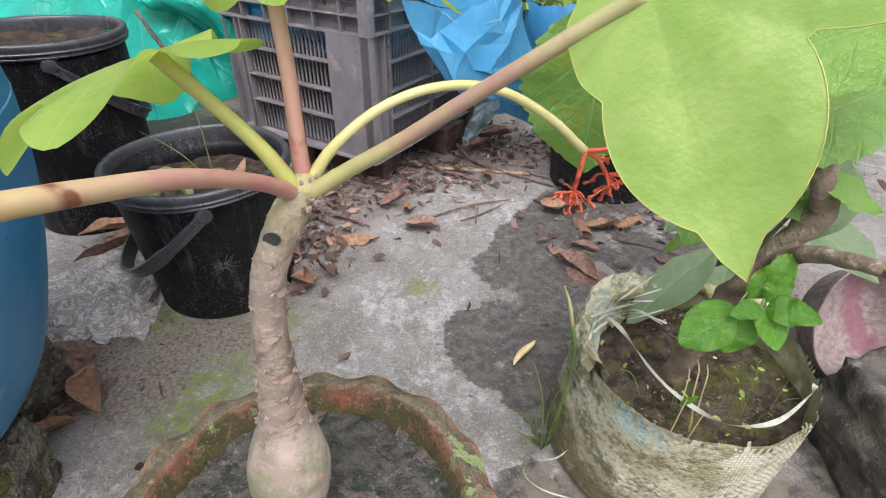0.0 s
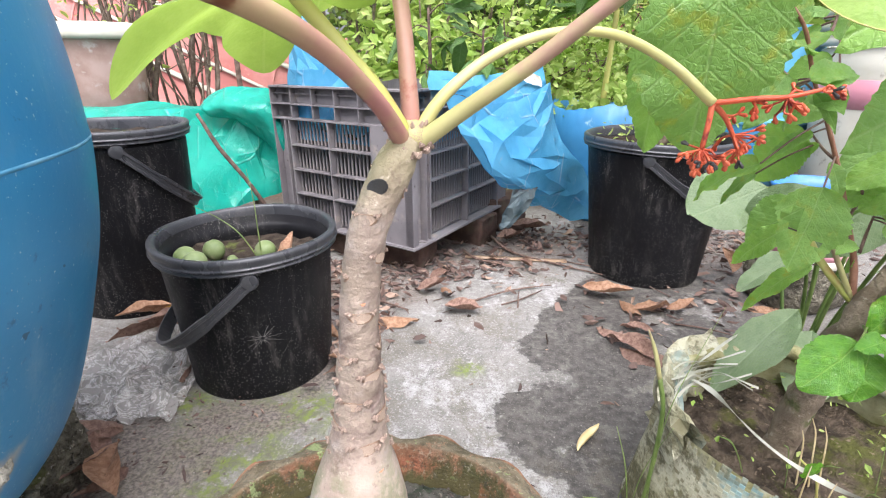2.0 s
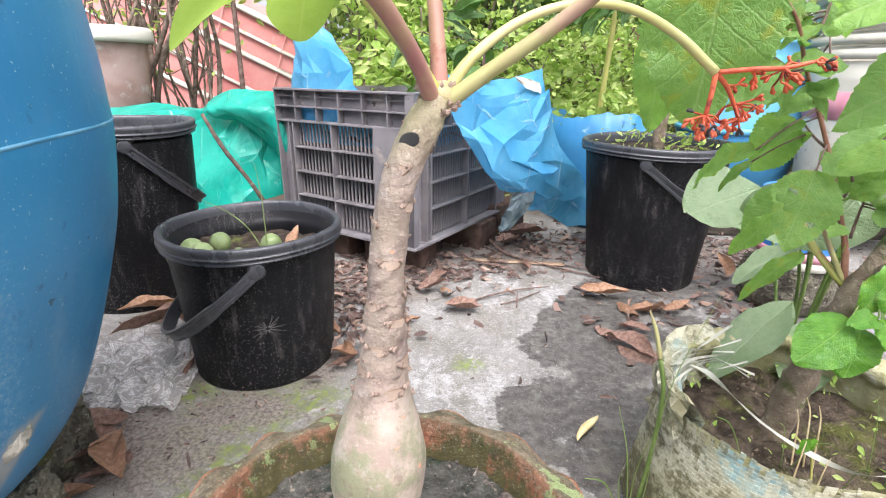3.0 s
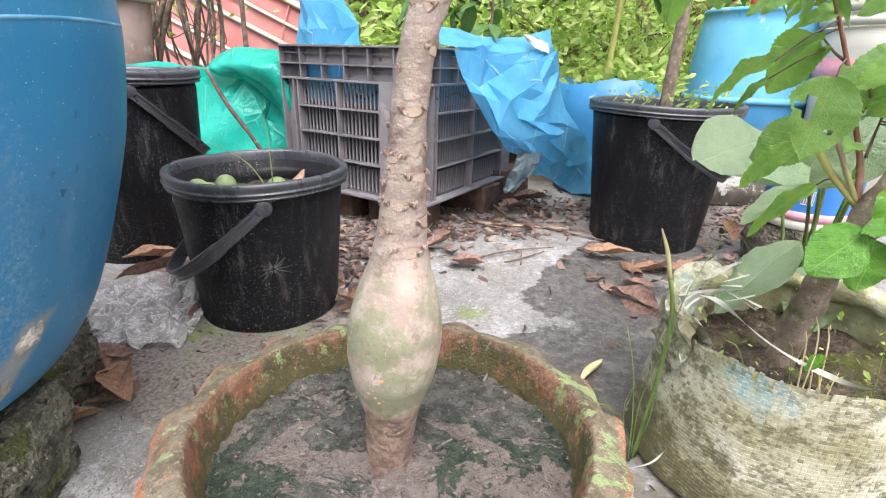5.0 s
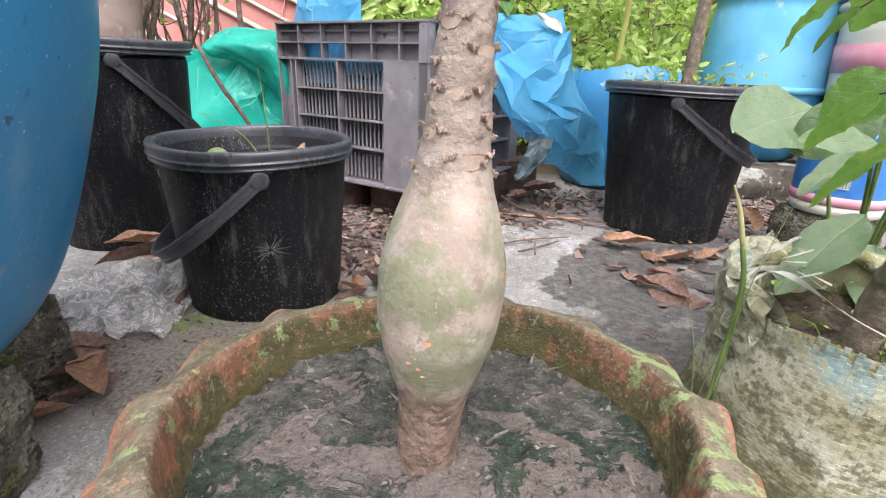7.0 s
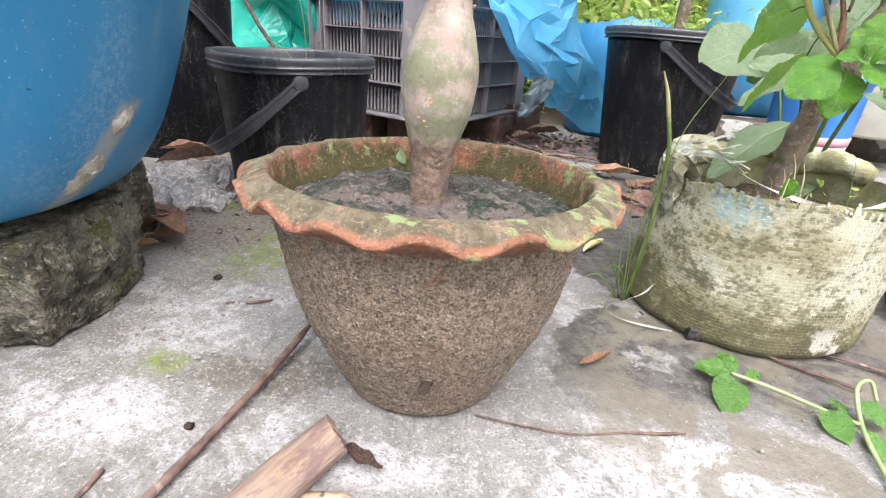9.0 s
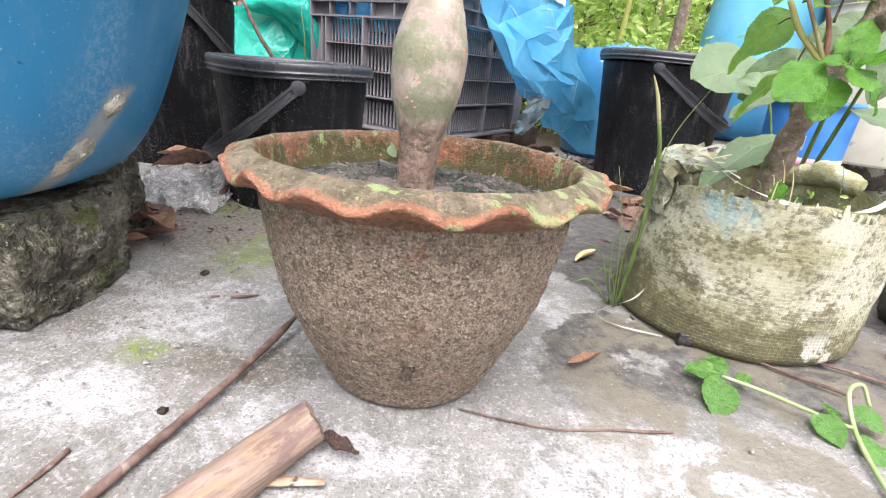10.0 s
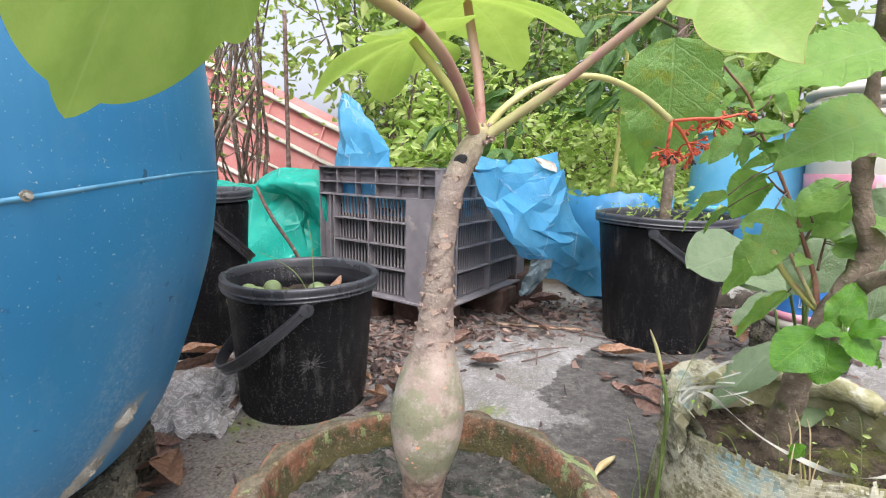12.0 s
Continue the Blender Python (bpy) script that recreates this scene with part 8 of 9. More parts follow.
def small_pail():
    st = part("support_block", rock((0.09, 0.085, 0.064), 4, 0.1, 9, 0.04), STONE)
    st.matrix_basis = pose(0.80, 1.23, 0.063, 0, 0, 20)
    tagged(st, "dark damp stone block under the small pail", "stone")
    p = thing("small_pail", "small blue and white printed plastic pail with pink band", "pail", at=(0.80, 1.22, 0.124))
    turned("body", [(0.0, 0.002), (0.086, 0.0), (0.090, 0.006), (0.0945, 0.05), (0.0985, 0.15), (0.101, 0.17), (0.106, 0.172), (0.107, 0.182), (0.099, 0.184), (0.095, 0.15)], COBALT, p)
    turned("foot_band", [(0.0865, -0.0), (0.0915, 0.004), (0.0935, 0.024), (0.0915, 0.025)], WHITE, p, "white lower band")
    turned("band", [(0.0925, 0.024), (0.0945, 0.0245), (0.0965, 0.046), (0.0945, 0.0465)], PINK, p, "pink printed band")
    c = -2.17
    for da, w, z0, z1 in ((-0.13, 0.012, 0.066, 0.100), (0.106, 0.012, 0.066, 0.100), (-0.13, 0.248, 0.066, 0.069), (-0.13, 0.248, 0.097, 0.100), (-0.085, 0.026, 0.070, 0.096), (-0.035, 0.026, 0.070, 0.096), (0.015, 0.026, 0.070, 0.096), (0.065, 0.026, 0.070, 0.096)):
        bm = bmesh.new()
        n = 6
        lo = [bm.verts.new(((0.0965 + z0 * 0.035) * math.cos(c + da + w * i / n), (0.0965 + z0 * 0.035) * math.sin(c + da + w * i / n), z0)) for i in range(n + 1)]
        hi = [bm.verts.new(((0.0965 + z1 * 0.035) * math.cos(c + da + w * i / n), (0.0965 + z1 * 0.035) * math.sin(c + da + w * i / n), z1)) for i in range(n + 1)]
        for i in range(n):
            bm.faces.new((lo[i], lo[i + 1], hi[i + 1], hi[i]))
        part("print_bar", bm, WHITE, p, "white printed bar")


small_pail()


def clay_planter():
    p = thing("clay_planter", "dusty brown clay planter with pale rolled rim", "planter", at=(-1.50, 2.02, 0))
    turned("wall", [(0.0, 0.30), (0.10, 0.30), (0.112, 0.31), (0.14, 0.50), (0.155, 0.64), (0.16, 0.66)], BROWN_POT, p)
    turned("rim", [(0.155, 0.655), (0.178, 0.657), (0.182, 0.67), (0.182, 0.70), (0.174, 0.712), (0.158, 0.708), (0.15, 0.66)], WHITE, p, "pale rolled rim")
    turned("soil", [(0.0, 0.675), (0.155, 0.67)], SOIL, p)
    bm = rock((0.14, 0.13, 0.152), 3, 0.08, 4, 0.03)
    s = tagged(part("block_stand", bm, LEDGE), "concrete block standing under the clay planter", "block")
    s.matrix_basis = pose(-1.50, 2.02, 0.150)


clay_planter()


def fence_pole():
    p = part("fence_pole", tube([(-0.94, 2.0, 0.0, 0.011), (-0.942, 2.0, 0.5, 0.010), (-0.939, 2.0, 1.15, 0.009)], 8, 6, 0.15, 1), TWIG)
    tagged(p, "thin dark upright stick among the vines", "pole")
    p = part("leaning_stick", tube([(-0.635, 1.52, 0.05, 0.006), (-0.70, 1.47, 0.22, 0.0065), (-0.765, 1.44, 0.34, 0.006), (-0.81, 1.43, 0.44, 0.005)], 7, 6, 0.25, 1), TWIG)
    tagged(p, "thin brown stick leaning against the teal tarpaulin", "stick")


fence_pole()


def red_house():
    """The sloping red wall of the neighbouring house, with pale bands."""
    p = thing("house_wall", "faded red painted sloping house wall with white bands", "house", kind="structure")
    bm = bmesh.new()
    o = Vector((-3.3, 3.9, 1.72))
    along, up = Vector((1.75, 0.1, -0.83)), Vector((-0.2, -0.35, -0.95))
    vs = [bm.verts.new(q) for q in (o, o + along * 1.35, o + along * 1.35 + up * 2.2, o + up * 2.2)]
    f = bm.faces.new(vs)
    r = bmesh.ops.extrude_face_region(bm, geom=[f])
    for v in r["geom"]:
        if isinstance(v, bmesh.types.BMVert):
            v.co += Vector((0.05, 0.2, 0.05))
    part("roof_slope", bm, WALL, p, "faded red sloping face", False)
    for s, w in ((0.0, 0.030), (0.16, 0.016), (0.30, 0.022), (0.52, 0.014), (0.70, 0.022), (0.95, 0.014)):
        a = o + up * s + Vector((0, -0.02, 0.0))
        b = a + along * 1.35
        part("white_band", tube([(*a, w), (*a.lerp(b, 0.5), w), (*b, w)], 6, 2, flat=0.35), WHITE, p, "peeling white band")
    for s in (0.30, 0.55, 0.80, 1.05, 1.25):
        a = o + along * s + Vector((0, -0.02, 0.0))
        part("roof_joint", tube([(*a, 0.008), (*(a + up * 1.0), 0.008), (*(a + up * 2.0), 0.008)], 5, 2, flat=0.4), WALL, p, "raised sheet joint")
    bm = bmesh.new()
    box(0.2, 3.4, 4.3, 4.45, 0.0, 0.95, bm)
    part("low_wall", bm, WALL, p, "low red painted wall", False)


red_house()


def tilted_bowl():
    p = part("broken_bowl", lathe([tuple(q) for q in bend([(0.0, 0.0), (0.07, 0.005), (0.115, 0.03), (0.14, 0.08), (0.150, 0.10), (0.146, 0.102), (0.134, 0.078), (0.108, 0.036), (0.0, 0.012)], 4)], 64), MAUVE)
    p.matrix_basis = pose(0.715, 0.745, 0.085, 66, -8, 22) @ Matrix.Scale(0.70, 4)
    tagged(p, "faded magenta plastic bowl lying tipped on its side", "bowl")


tilted_bowl()


def dark_bag():
    bm = rock((0.105, 0.115, 0.085), 4, 0.2, 12, 0.08)
    p = part("dark_sack", bm, DARKBAG)
    p.matrix_basis = pose(0.715, 0.475, 0.075)
    tagged(p, "grimy dark soil-filled sack on the concrete", "sack")


dark_bag()


# ---------------------------------------------------------------- litter on the slab
rng = np.random.default_rng(21)
DRY_ME = []
YELLOW_DRY = surface("yellow_fallen_leaf", (0.46, 0.26, 0.035), (0.58, 0.36, 0.07), 40, 0.55, 160, 0.4, 0.002, [((0.22, 0.10, 0.03), 26, 0.55, 0.68, 0.8)], 0.35, through_light=0.15)
for w, fo, dr, rp, sd, mat in ((0.36, 0.9, -0.3, 0.02, 0, DRY), (0.42, -0.6, 0.3, 0.03, 2, DRY), (0.5, 1.0, -0.45, 0.025, 3, DRY), (0.38, 0.9, -0.3, 0.015, 5, TAN), (0.42, -0.8, 0.35, 0.02, 7, TAN), (0.46, 0.9, -0.3, 0.02, 6, YELLOW_DRY)):
    lv, lf = ovate(w, 0.45, 0, 0, fo, dr, rp, 16, 1, sd)
    lv = [(a, b * math.cos((a - 0.4) * 1.1 * (-1) ** sd) - c * math.sin((a - 0.4) * 1.1 * (-1) ** sd) + 0.16 * (a - 0.5) ** 2 * (1 if sd % 3 else -1),
           b * math.sin((a - 0.4) * 1.1 * (-1) ** sd) + c * math.cos((a - 0.4) * 1.1 * (-1) ** sd) + 0.035 * noise.noise(Vector((a * 6, b * 9, sd)))) for a, b, c in lv]
    DRY_ME.append(leaf_mesh("dry_leaf", (lv, lf), mat))


def dry_leaf(x, y, length, turn, kind, tilt=0.0, roll=0.0, z=0.006, label="curled dry brown leaf lying on the concrete", wide=1.0):
    # the curl of each kind is levelled out, so that base and tip both rest
    lie = (-14, 14, -19, -14, 15, -14)[kind]
    ob = new("dry_leaf", DRY_ME[kind])
    ob.matrix_basis = pose(x, y, z + (0.07 * length if lie < 0 else 0.0), roll, -tilt - lie, turn) @ Matrix.Diagonal((length, length * wide, length, 1))
    tagged(ob, label, "dry leaf", "dry leaves on the ground")


for a in ((-0.563, 0.610, 0.128, -66, 3, 4, 10, 0.018), (-0.603, 0.635, 0.115, -74, 0, 5, -15, 0.012), (-0.517, 0.570, 0.07, -112, 0, 6, -20, 0.010), (-0.528, 0.505, 0.085, -137, 3, 4, 15, 0.012), (-0.585, 0.655, 0.085, 172, 1, 6, 20, 0.014),
          (-0.575, 0.640, 0.07, -150, 0, 8, 0, 0.012), (-0.678, 0.998, 0.150, -113, 0, -2, 20, 0.036), (-0.71, 1.03, 0.12, -160, 3, 4, 10, 0.026), (-0.60, 0.93, 0.12, -30, 1, 4, -10, 0.012), (-0.585, 0.86, 0.10, -60, 0, 0, 30, 0.01), (-0.80, 1.0, 0.12, 10, 1, 0, 0, 0.01),
          (-0.285, 0.90, 0.10, -70, 3, 15, 20, 0.012), (-0.262, 0.93, 0.09, -50, 0, 8, -30, 0.012), (-0.30, 0.95, 0.11, 160, 3, 3, 0, 0.01), (-0.245, 0.88, 0.08, -110, 0, 6, 20, 0.01), (-0.27, 1.02, 0.13, 20, 4, 2, 0, 0.012)):
    dry_leaf(*a)
for a in ((0.275, 1.235, 0.12, -25, 3, 4, 10, 0.012), (0.355, 1.175, 0.09, -62, 4, 6, 0, 0.012), (0.375, 1.12, 0.11, 8, 3, 2, -15, 0.01), (0.455, 1.125, 0.08, 12, 3, 10, 10, 0.012)):
    dry_leaf(*a, label="curled tan dry leaf lying on the damp stain")
for a in ((0.27, 1.045, 0.10, -35, 1, 0, 0, 0.008), (0.285, 1.00, 0.12, -40, 0, 4, 10, 0.008), (0.30, 0.96, 0.11, -45, 1, 0, 20, 0.008), (0.325, 1.05, 0.07, -10, 0, 0, 0, 0.008)):
    dry_leaf(*a, label="folded brown leaf lying on the damp stain")
dry_leaf(-0.655, 1.055, 0.10, -120, 5, 6, 10, 0.030, label="yellow-orange fallen leaf on the plastic film")
dry_leaf(-0.075, 1.13, 0.085, -40, 2, 4, 0, 0.01, wide=1.4)
dry_leaf(0.098, 0.318, 0.052, 28, 3, 3, 0, 0.005, label="narrow orange dry leaf on the concrete", wide=0.55)
dry_leaf(0.72, 1.36, 0.075, 80, 3, 50, 0, 0.012, label="pale tan dry leaf standing on edge", wide=1.3)
dry_leaf(0.66, 1.16, 0.09, 10, 4, 0, 0, 0.008)
husk = new("dry_leaf", leaf_mesh("dry_leaf", ovate(0.26, 0.45, 0, 0, 1.3, -0.5, 0.06, 16, 1, 9), CRUST))
husk.matrix_basis = pose(-0.138, 0.160, 0.006, 10, 8, -30) @ Matrix.Scale(0.052, 4)
tagged(husk, "shrivelled dark brown leaf lying at the log's end", "dry leaf", "dry leaves on the ground")
dry_leaf(0.52, 1.02, 0.08, -30, 1, 0, 0, 0.008)
dry_leaf(0.62, 0.93, 0.09, 60, 1, 0, 0, 0.008)
dry_leaf(-0.16, 1.20, 0.08, 15, 2, 10, 0, 0.012)
dry_leaf(-0.10, 1.22, 0.07, -60, 4, 20, 0, 0.012)
dry_leaf(-0.13, 1.25, 0.07, 70, 0, 10, 20, 0.012)
dry_leaf(0.135, 1.43, 0.06, -80, 2, 0, 0, 0.012)
dry_leaf(0.06, 1.60, 0.09, 12, 2, 0, 0, 0.02, wide=1.3)
dry_leaf(0.12, 1.70, 0.11, -20, 2, 0, 0, 0.03, label="large dark curled leaf under the blue sheet", wide=1.4)


def leaf_litter():
    """Shredded leaves that thin out from the crate's foot and round the buckets."""
    g = np.random.default_rng(31)
    verts, faces = [], []
    # beds at the small bucket's foot: debris that also stands in for contact shadow
    beds = ((-0.34, 1.20, 0.09, 0.13, 330), (-0.17, 1.38, 0.15, 0.09, 330), (0.12, 1.66, 0.18, 0.13, 330), (0.84, 1.54, 0.17, 0.11, 420), (0.62, 1.20, 0.16, 0.10, 160), (-0.62, 1.25, 0.15, 0.12, 160), (-0.27, 1.00, 0.04, 0.08, 90),
            (0.33, 1.03, 0.10, 0.09, 26), (0.95, 1.70, 0.25, 0.10, 220), (0.30, 1.62, 0.12, 0.14, 120), (0.55, 0.80, 0.12, 0.12, 90), (-0.62, 0.62, 0.05, 0.06, 40), (0.75, 0.60, 0.15, 0.10, 70), (-0.02, 1.34, 0.10, 0.05, 45), (-0.62, 0.9, 0.08, 0.08, 50), (0.1, 0.9, 0.35, 0.3, 22), (-0.1, 0.5, 0.4, 0.4, 22), (-0.44, 0.715, 0.07, 0.025, 60), (-0.56, 0.79, 0.02, 0.06, 40), (-0.45, 0.58, 0.07, 0.06, 16), (-0.22, 0.72, 0.05, 0.06, 12), (-0.56, 0.56, 0.03, 0.05, 50))
    for bx, by, sx, sy, n in beds:
        for _ in range(n):
            x, y = bx + g.normal(0, sx), by + g.normal(0, sy)
            if y < 0.35 and abs(x) < 0.2:
                continue
            d = Vector((g.normal(), g.normal(), g.normal(0, 0.22)))
            ln = g.uniform(0.008, 0.045) if by > 0.8 else g.uniform(0.004, 0.014)
            m = axes((x, y, g.uniform(0.002, 0.016)), d, Vector((g.normal(0, 0.5), g.normal(0, 0.5), 1)), ln)
            w, curl = g.uniform(0.03, 0.24), g.uniform(-0.35, 0.35)
            b = len(verts)
            for q in ((0, 0, 0), (0.3, -w, curl * 0.6), (0.35, 0, 0), (0.3, w, curl), (0.75, -w * 0.7, curl), (0.75, 0, 0.1), (0.75, w * 0.7, curl * 0.5), (1, 0, curl * 0.5)):
                p = m @ Vector(q)
                p.z = max(p.z, 0.0015)
                verts.append(p)
            faces += [(b, b + 1, b + 2), (b, b + 2, b + 3), (b + 1, b + 4, b + 5, b + 2), (b + 2, b + 5, b + 6, b + 3), (b + 4, b + 7, b + 5), (b + 5, b + 7, b + 6)]
    tagged(raw("leaf_litter", verts, faces, CRUMB, None, "", False), "shredded brown leaf litter scattered over the slab", "leaf litter", kind="stuff")


def litter_mat():
    n = Nodes("mixed_litter")
    k = n.island()
    col = n.mix(k, (0.042, 0.027, 0.023), (0.20, 0.135, 0.108))
    col = n.mix(n.ramp(n.math("FRACT", n.math("MULTIPLY", k, 17.3)), 0.87, 0.90), col, (0.30, 0.21, 0.155))
    return n.done(col, 0.75, n.bump(n.noise(160, 3), 0.4, 0.002), 0.3)


CRUMB = litter_mat()
leaf_litter()


def gravel():
    g = np.random.default_rng(8)
    verts, faces = [], []
    base = [(1, 0, 0), (0, 1, 0), (-1, 0, 0), (0, -1, 0), (0, 0, 1), (0, 0, -0.5)]
    tri = ((0, 1, 4), (1, 2, 4), (2, 3, 4), (3, 0, 4), (1, 0, 5), (2, 1, 5), (3, 2, 5), (0, 3, 5))
    for bx, by, sx, sy, n in ((-0.44, 0.35, 0.05, 0.07, 700), (-0.42, 0.45, 0.07, 0.08, 400), (-0.2, 0.15, 0.3, 0.2, 420), (0.2, 0.6, 0.3, 0.4, 420), (0.1, 1.0, 0.3, 0.2, 300), (0.3, 0.25, 0.15, 0.12, 160)):
        for _ in range(n):
            s = g.uniform(0.0005, 0.0017) * (1.6 if n == 700 else 1) * (1 if g.random() < 0.97 else 2)
            o = Vector((bx + g.normal(0, sx), by + g.normal(0, sy), s * 0.5))
            b = len(verts)
            r = Matrix.Rotation(g.uniform(0, 6), 3, "Z")
            verts += [o + r @ Vector(q) * s * g.uniform(0.6, 1.2) for q in base]
            faces += [tuple(b + i for i in t) for t in tri]
    tagged(raw("grit", verts, faces, surface("crumbled_brick_grit", (0.15, 0.135, 0.115), (0.32, 0.295, 0.26), 200, 0.9, 300, 0.4, 0.001, (), 0.2), None, "", False), "fine crumbled grit and crumbs on the concrete", "grit", kind="stuff")


gravel()

g = [[(-0.84, 0.82, 0.01), (-0.74, 0.90, 0.03), (-0.64, 0.93, 0.05), (-0.56, 0.90, 0.03)], [(-0.80, 0.76, 0.012), (-0.70, 0.80, 0.03), (-0.62, 0.82, 0.025), (-0.54, 0.80, 0.012)],
     [(-0.76, 0.70, 0.01), (-0.67, 0.72, 0.03), (-0.60, 0.75, 0.03), (-0.53, 0.74, 0.012)], [(-0.70, 0.66, 0.006), (-0.63, 0.66, 0.014), (-0.57, 0.67, 0.014), (-0.525, 0.68, 0.006)]]
v, f = facet_sheet(g, 13, 12, 0.013, 12, 0.6, 0.10)
v = [(q[0], q[1], max(q[2] * 0.9, 0.004)) for q in v]
tagged(raw("plastic_film", v, f, FILM, crease=16), "crumpled cloudy clear plastic film beside the small bucket", "plastic film")

s = tagged(part("long_stick", tube([(-0.224, 0.330, 0.016, 0.0026), (-0.228, 0.300, 0.014, 0.0042), (-0.238, 0.245, 0.009, 0.0038), (-0.252, 0.165, 0.008, 0.0040), (-0.270, 0.075, 0.008, 0.0042), (-0.285, 0.0, 0.008, 0.0044), (-0.30, -0.08, 0.008, 0.0046)], 9, 8, 0.3, 2), TWIG), "long thin brown stick lying on the concrete", "stick")
s = tagged(part("short_twig", tube([(-0.322, 0.108, 0.003, 0.0024), (-0.323, 0.085, 0.003, 0.0022), (-0.326, 0.062, 0.003, 0.0015)], 7, 6, 0.3, 3), TWIG), "short broken twig on the concrete", "twig")
for pts in ([(-0.33, 0.38, 0.003, 0.0016), (-0.315, 0.385, 0.004, 0.0018), (-0.30, 0.395, 0.003, 0.001)], [(-0.355, 0.375, 0.003, 0.0016), (-0.345, 0.38, 0.003, 0.001)], [(-0.30, 0.47, 0.003, 0.0016), (-0.285, 0.48, 0.008, 0.0018), (-0.275, 0.485, 0.004, 0.001)]):
    tagged(part("twig_scrap", tube(pts, 6, 5, 0.3, 3), TWIG), "tiny dark twig scrap on the concrete", "twig", "twig scraps")


def split_log():
    p = thing("split_log", "short split length of pale stripped wood lying on the concrete", "log")
    a, b = Vector((-0.142, 0.160, 0.019)), Vector((-0.235, -0.02, 0.018))
    bm = bmesh.new()
    d = (b - a).normalized()
    side = d.cross(Vector((0, 0, 1))).normalized()
    rings, n = [], 22
    for i in range(25):
        s = i / 24
        c = a.lerp(b, s)
        ring = []
        for k in range(n):
            t = 2 * math.pi * k / n
            r = 0.0178 * (1 + 0.10 * noise.noise(Vector((math.cos(t) * 2.5, math.sin(t) * 2.5, s * 3))) + 0.05 * noise.noise(Vector((math.cos(t) * 7, math.sin(t) * 7, s * 12))))
            q = c + side * (math.cos(t) * r * 1.1) + Vector((0, 0, math.sin(t) * r))
            if i == 0:
                q += d * (0.007 * math.sin(t) - 0.009 * math.cos(t) + 0.005 * noise.noise(Vector((k * 1.7, 0, 0))))
            ring.append(bm.verts.new(q))
        rings.append(ring)
    for r0, r1 in zip(rings, rings[1:]):
        for k in range(n):
            bm.faces.new((r0[k], r0[(k + 1) % n], r1[(k + 1) % n], r1[k]))
    bm.faces.new(rings[-1])
    rim = [v.co.copy() for v in rings[0]]
    part("wood", bm, LOG, p)
    mid = sum(rim, Vector()) / n
    face = rim + [mid.lerp(q, 0.55) - d * (0.003 + 0.003 * noise.noise(Vector((k * 1.3, 2, 0)))) for k, q in enumerate(rim)] + [mid - d * 0.002]
    raw("cut_end", face, [(k, (k + 1) % n, n + (k + 1) % n, n + k) for k in range(n)] + [(n + k, n + (k + 1) % n, 2 * n) for k in range(n)], SCAR, p, "pale splintered cut end")
    strip = []
    for i in range(20):
        s = i / 19
        c = a.lerp(b, s * 0.98 + 0.01)
        for t in (-0.5, -0.2, 0.1, 0.4):
            r = 0.0193 + 0.0008 * noise.noise(Vector((s * 20, t * 5, 1)))
            ang = t + 0.15 * noise.noise(Vector((s * 6, t, 0))) - 0.3
            strip.append(c + side * (-math.cos(ang) * r * 1.1) * -1 + Vector((0, 0, math.sin(ang) * r)))
    raw("bark_strip", strip, [(i * 4 + j, i * 4 + j + 1, (i + 1) * 4 + j + 1, (i + 1) * 4 + j) for i in range(19) for j in range(3)], TWIG, p, "brown strip of clinging bark")


split_log()
for x0, y0, x1, y1, w, lab in ((-0.165, 0.103, -0.116, 0.111, 0.0038, "flat pale wood splinter on the concrete"), (-0.04, 1.465, 0.27, 1.445, 0.012, "long flat strip of pale dry palm rib"), (0.30, 0.41, 0.42, 0.33, 0.002, "dry brown stalk beside the woven sack"), (0.42, 0.40, 0.62, 0.31, 0.0025, "dry brown stalk beside the woven sack")):
    d = Vector((x1 - x0, y1 - y0, 0))
    bm = box(0, d.length, -w, w, 0.0, 0.003, None, 0.0008)
    bmesh.ops.subdivide_edges(bm, edges=[e for e in bm.edges if e.calc_length() > 0.03], cuts=6)
    for vtx in bm.verts:
        vtx.co.z += 0.002 + 0.002 * noise.noise(vtx.co * 18)
        vtx.co.y *= 1 + 0.35 * noise.noise(Vector((vtx.co.x * 30, x0, 0)))
    o = tagged(part("wood_strip", bm, WOOD if y0 < 0.2 or y0 > 1 else TWIG), lab, "wood strip")
    o.matrix_basis = pose(x0, y0, 0.002, 0, 0, math.degrees(math.atan2(d.y, d.x)))
tagged(part("thin_root", tube([(-0.02, 0.222, 0.003, 0.0010), (0.03, 0.214, 0.003, 0.0010), (0.08, 0.212, 0.003, 0.0010), (0.13, 0.222, 0.003, 0.0012), (0.165, 0.226, 0.003, 0.0017), (0.188, 0.231, 0.003, 0.0010)], 6, 8, 0.2, 1), TWIG), "thin dry root trailing from under the pot", "root")
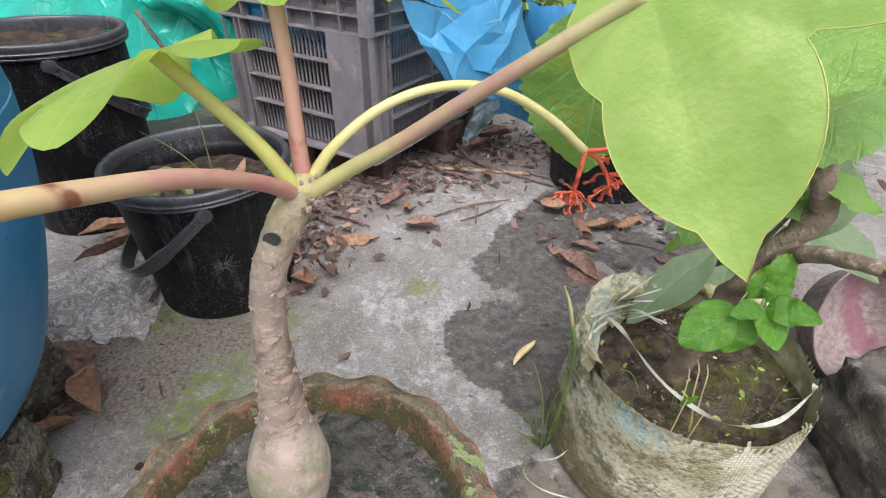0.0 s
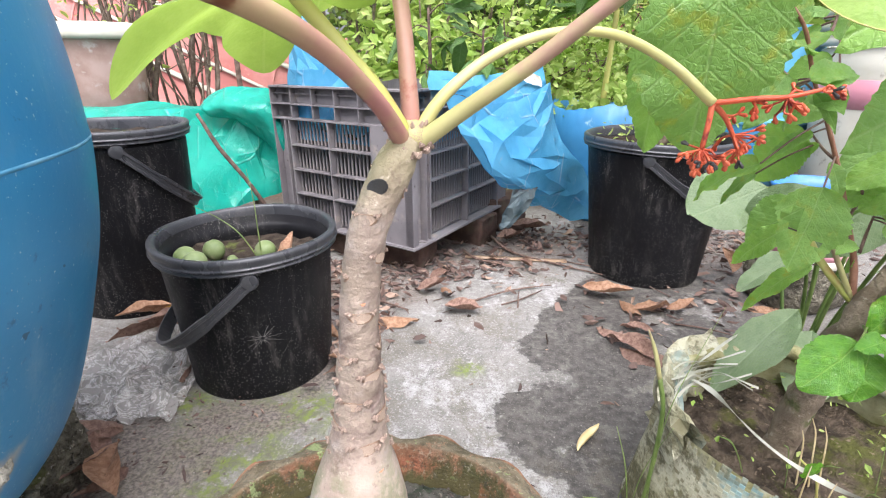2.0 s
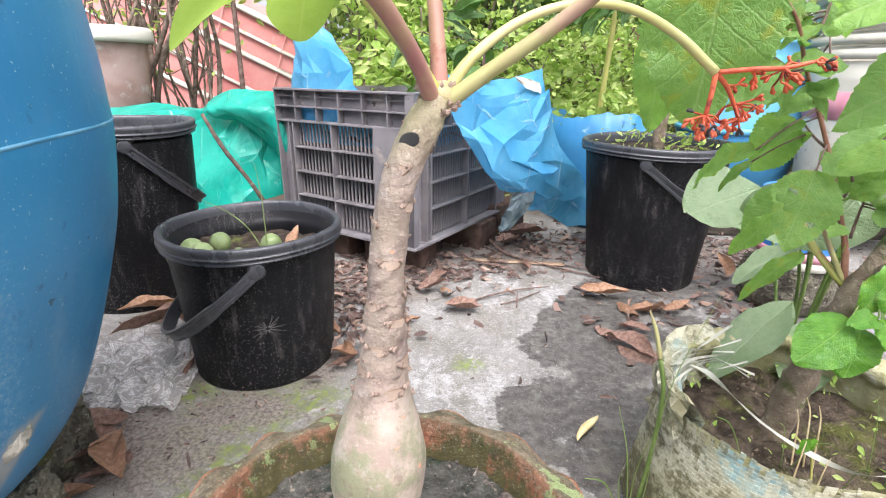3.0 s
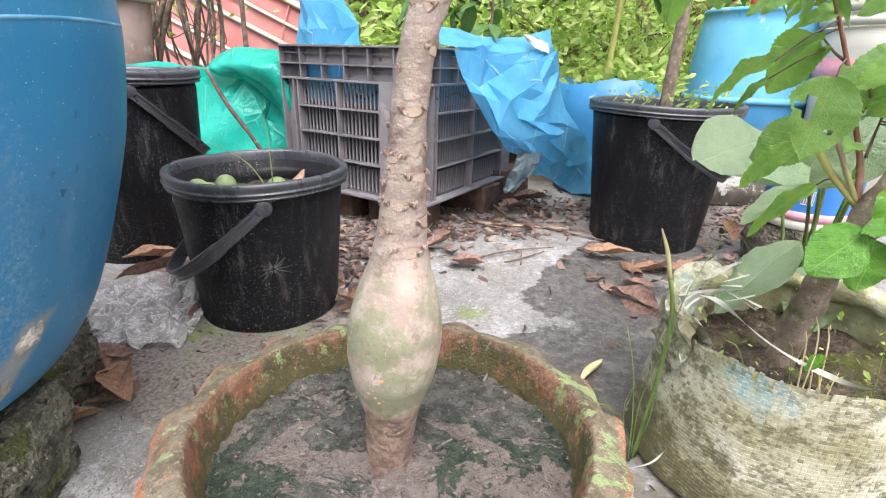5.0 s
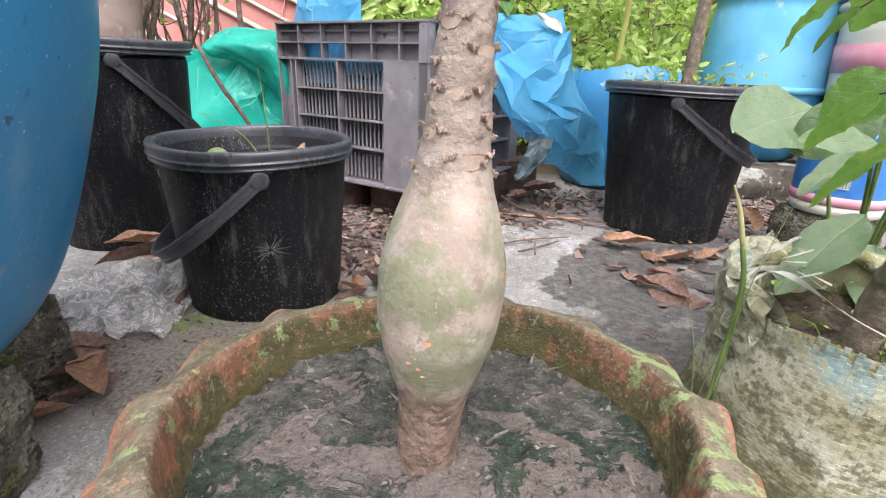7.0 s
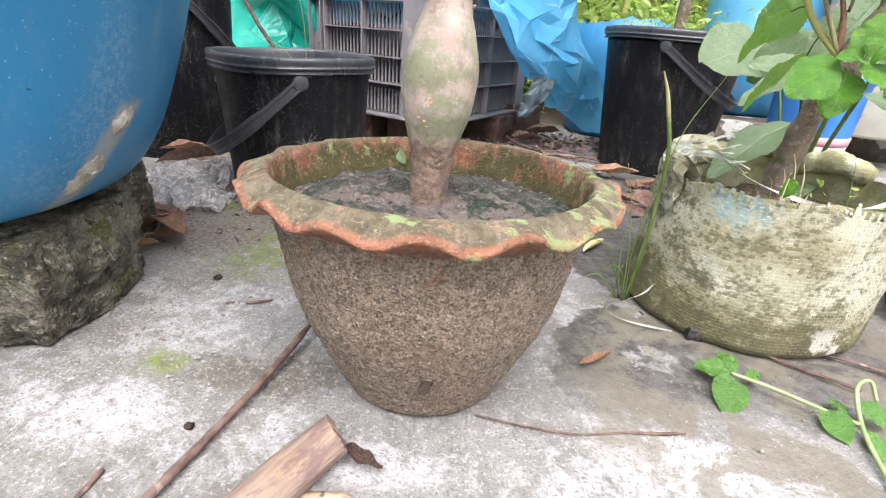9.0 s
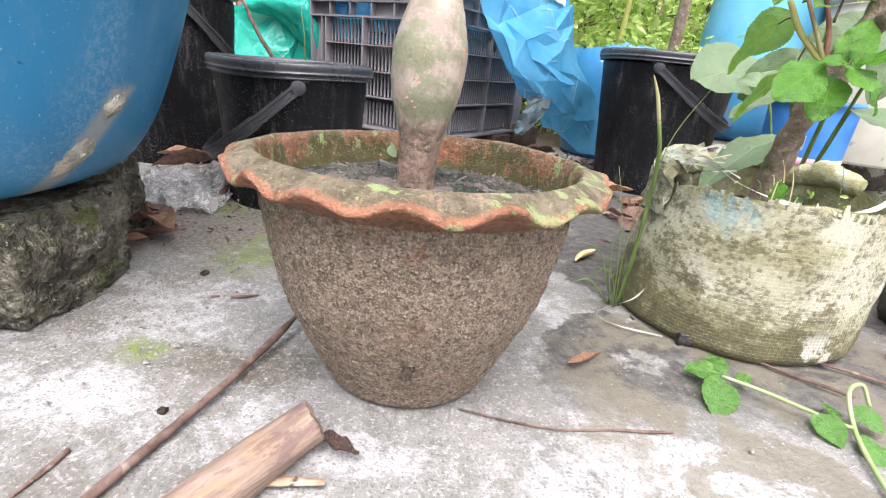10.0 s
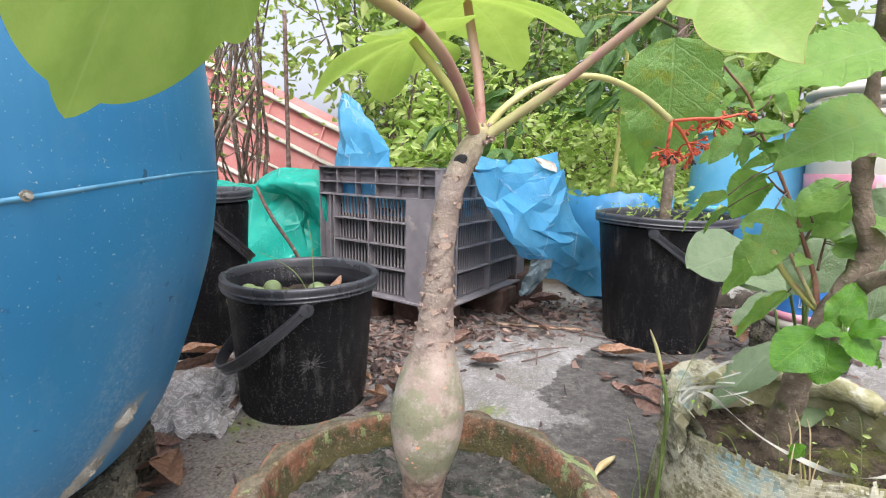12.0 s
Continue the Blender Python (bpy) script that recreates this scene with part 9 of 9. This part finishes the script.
for pts in ([(-0.02, 1.16, 0.004, 0.003), (0.05, 1.20, 0.010, 0.0026), (0.12, 1.245, 0.006, 0.0024), (0.20, 1.27, 0.006, 0.0014)], [(0.06, 1.15, 0.004, 0.002), (0.11, 1.18, 0.006, 0.002), (0.17, 1.235, 0.006, 0.0014)], [(0.10, 1.14, 0.003, 0.002), (0.105, 1.19, 0.008, 0.002), (0.11, 1.23, 0.004, 0.0014)],
            [(0.03, 1.66, 0.02, 0.005), (0.09, 1.52, 0.012, 0.0045), (0.18, 1.45, 0.008, 0.003), (0.42, 1.31, 0.006, 0.0016)], [(0.27, 1.44, 0.006, 0.0022), (0.40, 1.36, 0.008, 0.002), (0.50, 1.22, 0.006, 0.0012)], [(0.46, 1.08, 0.004, 0.002), (0.52, 1.06, 0.006, 0.002), (0.60, 1.02, 0.004, 0.001)],
            [(-0.36, 1.18, 0.012, 0.0035), (-0.26, 1.14, 0.014, 0.0032), (-0.17, 1.10, 0.008, 0.002)], [(-0.42, 1.24, 0.012, 0.003), (-0.30, 1.26, 0.018, 0.003), (-0.20, 1.22, 0.008, 0.002)], [(-0.05, 1.50, 0.014, 0.004), (0.0, 1.42, 0.016, 0.0035), (0.10, 1.40, 0.006, 0.002)]):
    tagged(part("fallen_twig", tube(pts, 6, 6, 0.3, 5), TWIG), "thin dry fallen twig on the slab", "twig", "fallen twigs")

seed = part("yellow_pod", tube([(0.160, 0.660, 0.006, 0.001), (0.165, 0.671, 0.009, 0.0055), (0.178, 0.688, 0.011, 0.0085), (0.195, 0.706, 0.011, 0.0065), (0.205, 0.719, 0.010, 0.0015)], 12, 6, 0.08, 1, flat=0.7), surface("pale_yellow_pod", (0.60, 0.47, 0.22), (0.68, 0.56, 0.30), 40, 0.5, 150, 0.2, 0.001, [((0.35, 0.22, 0.08), 50, 0.62, 0.7, 0.6)], 0.4))
tagged(seed, "pale yellow curved seed pod on the damp stain", "seed pod")
snail = part("dark_pebble", rock((0.011, 0.009, 0.009), 3, 0.35, 6, 0.12), CHAR)
snail.matrix_basis = pose(0.262, 0.415, 0.009)
tagged(snail, "small dark glossy pebble against the sack", "pebble")
for k, (x, y, s) in enumerate(((-0.282, 0.165, 0.0048), (-0.255, 0.175, 0.003), (-0.40, 0.44, 0.006), (-0.245, 0.47, 0.004), (-0.02, 1.09, 0.005))):
    b = part("crumb_of_soil", rock((s * 0.8, s * 0.6, s * 0.5), 3, 0.3, k, 0.15), SOIL)
    b.matrix_basis = pose(x, y, s * 0.45, 0, 0, k * 40)
    tagged(b, "small dark crumb of soil on the concrete", "soil crumb", "soil crumbs")

# fallen fruits, leaf and straws in the small bucket
for k, (x, y, z, r, st) in enumerate(((-0.538, 0.835, 0.246, 0.0205, 1.15), (-0.506, 0.812, 0.247, 0.021, 1.05), (-0.500, 0.868, 0.250, 0.0195, 1.1), (-0.402, 0.872, 0.249, 0.0195, 1.12), (-0.452, 0.842, 0.238, 0.010, 1.4), (-0.560, 0.815, 0.236, 0.014, 1.1))):
    bm = bmesh.new()
    bmesh.ops.create_uvsphere(bm, u_segments=20, v_segments=14, radius=r)
    for v_ in bm.verts:
        t = v_.co.z / r
        v_.co.z *= st
        v_.co *= 1 - 0.10 * max(0, t) ** 2
        if t > 0.97:
            v_.co.z -= r * 0.06
    o = part("fallen_fruit", bm, FRUIT)
    o.matrix_basis = pose(x, y, z, 30 * math.sin(k * 2), 25 * math.cos(k * 3), k * 50)
    tagged(o, "small round green fruit lying on the bucket's soil", "fruit", "green fruits in the bucket")
ob = new("dry_leaf", DRY_ME[3])
ob.matrix_basis = pose(-0.372, 0.845, 0.238, 20, -22, 60) @ Matrix.Diagonal((0.065, 0.065, 0.065, 1))
tagged(ob, "pinkish dry leaf lying in the small bucket", "dry leaf", "dry leaves on the ground")
blades("grass_tuft", "few long thin grass blades growing in the small bucket", [[(-0.40, 0.85, 0.228), (-0.405, 0.86, 0.30), (-0.41, 0.87, 0.345), (-0.425, 0.89, 0.40)], [(-0.40, 0.85, 0.228), (-0.44, 0.86, 0.285), (-0.49, 0.88, 0.31), (-0.545, 0.90, 0.325)]], GRASS, width=0.0013)
g6 = np.random.default_rng(2)
v, f = clump(g6, [(0.485 + 0.1 * math.cos(a), 1.43 + 0.1 * math.sin(a), 0.385) for a in np.linspace(0, 6, 12)], 0.03, 160, 0.022, 0.2, -0.4)
tagged(raw("bucket_weeds", v, f, BRIGHT, None, "", False), "tiny green weeds sprouting in the large bucket", "weeds", kind="stuff")
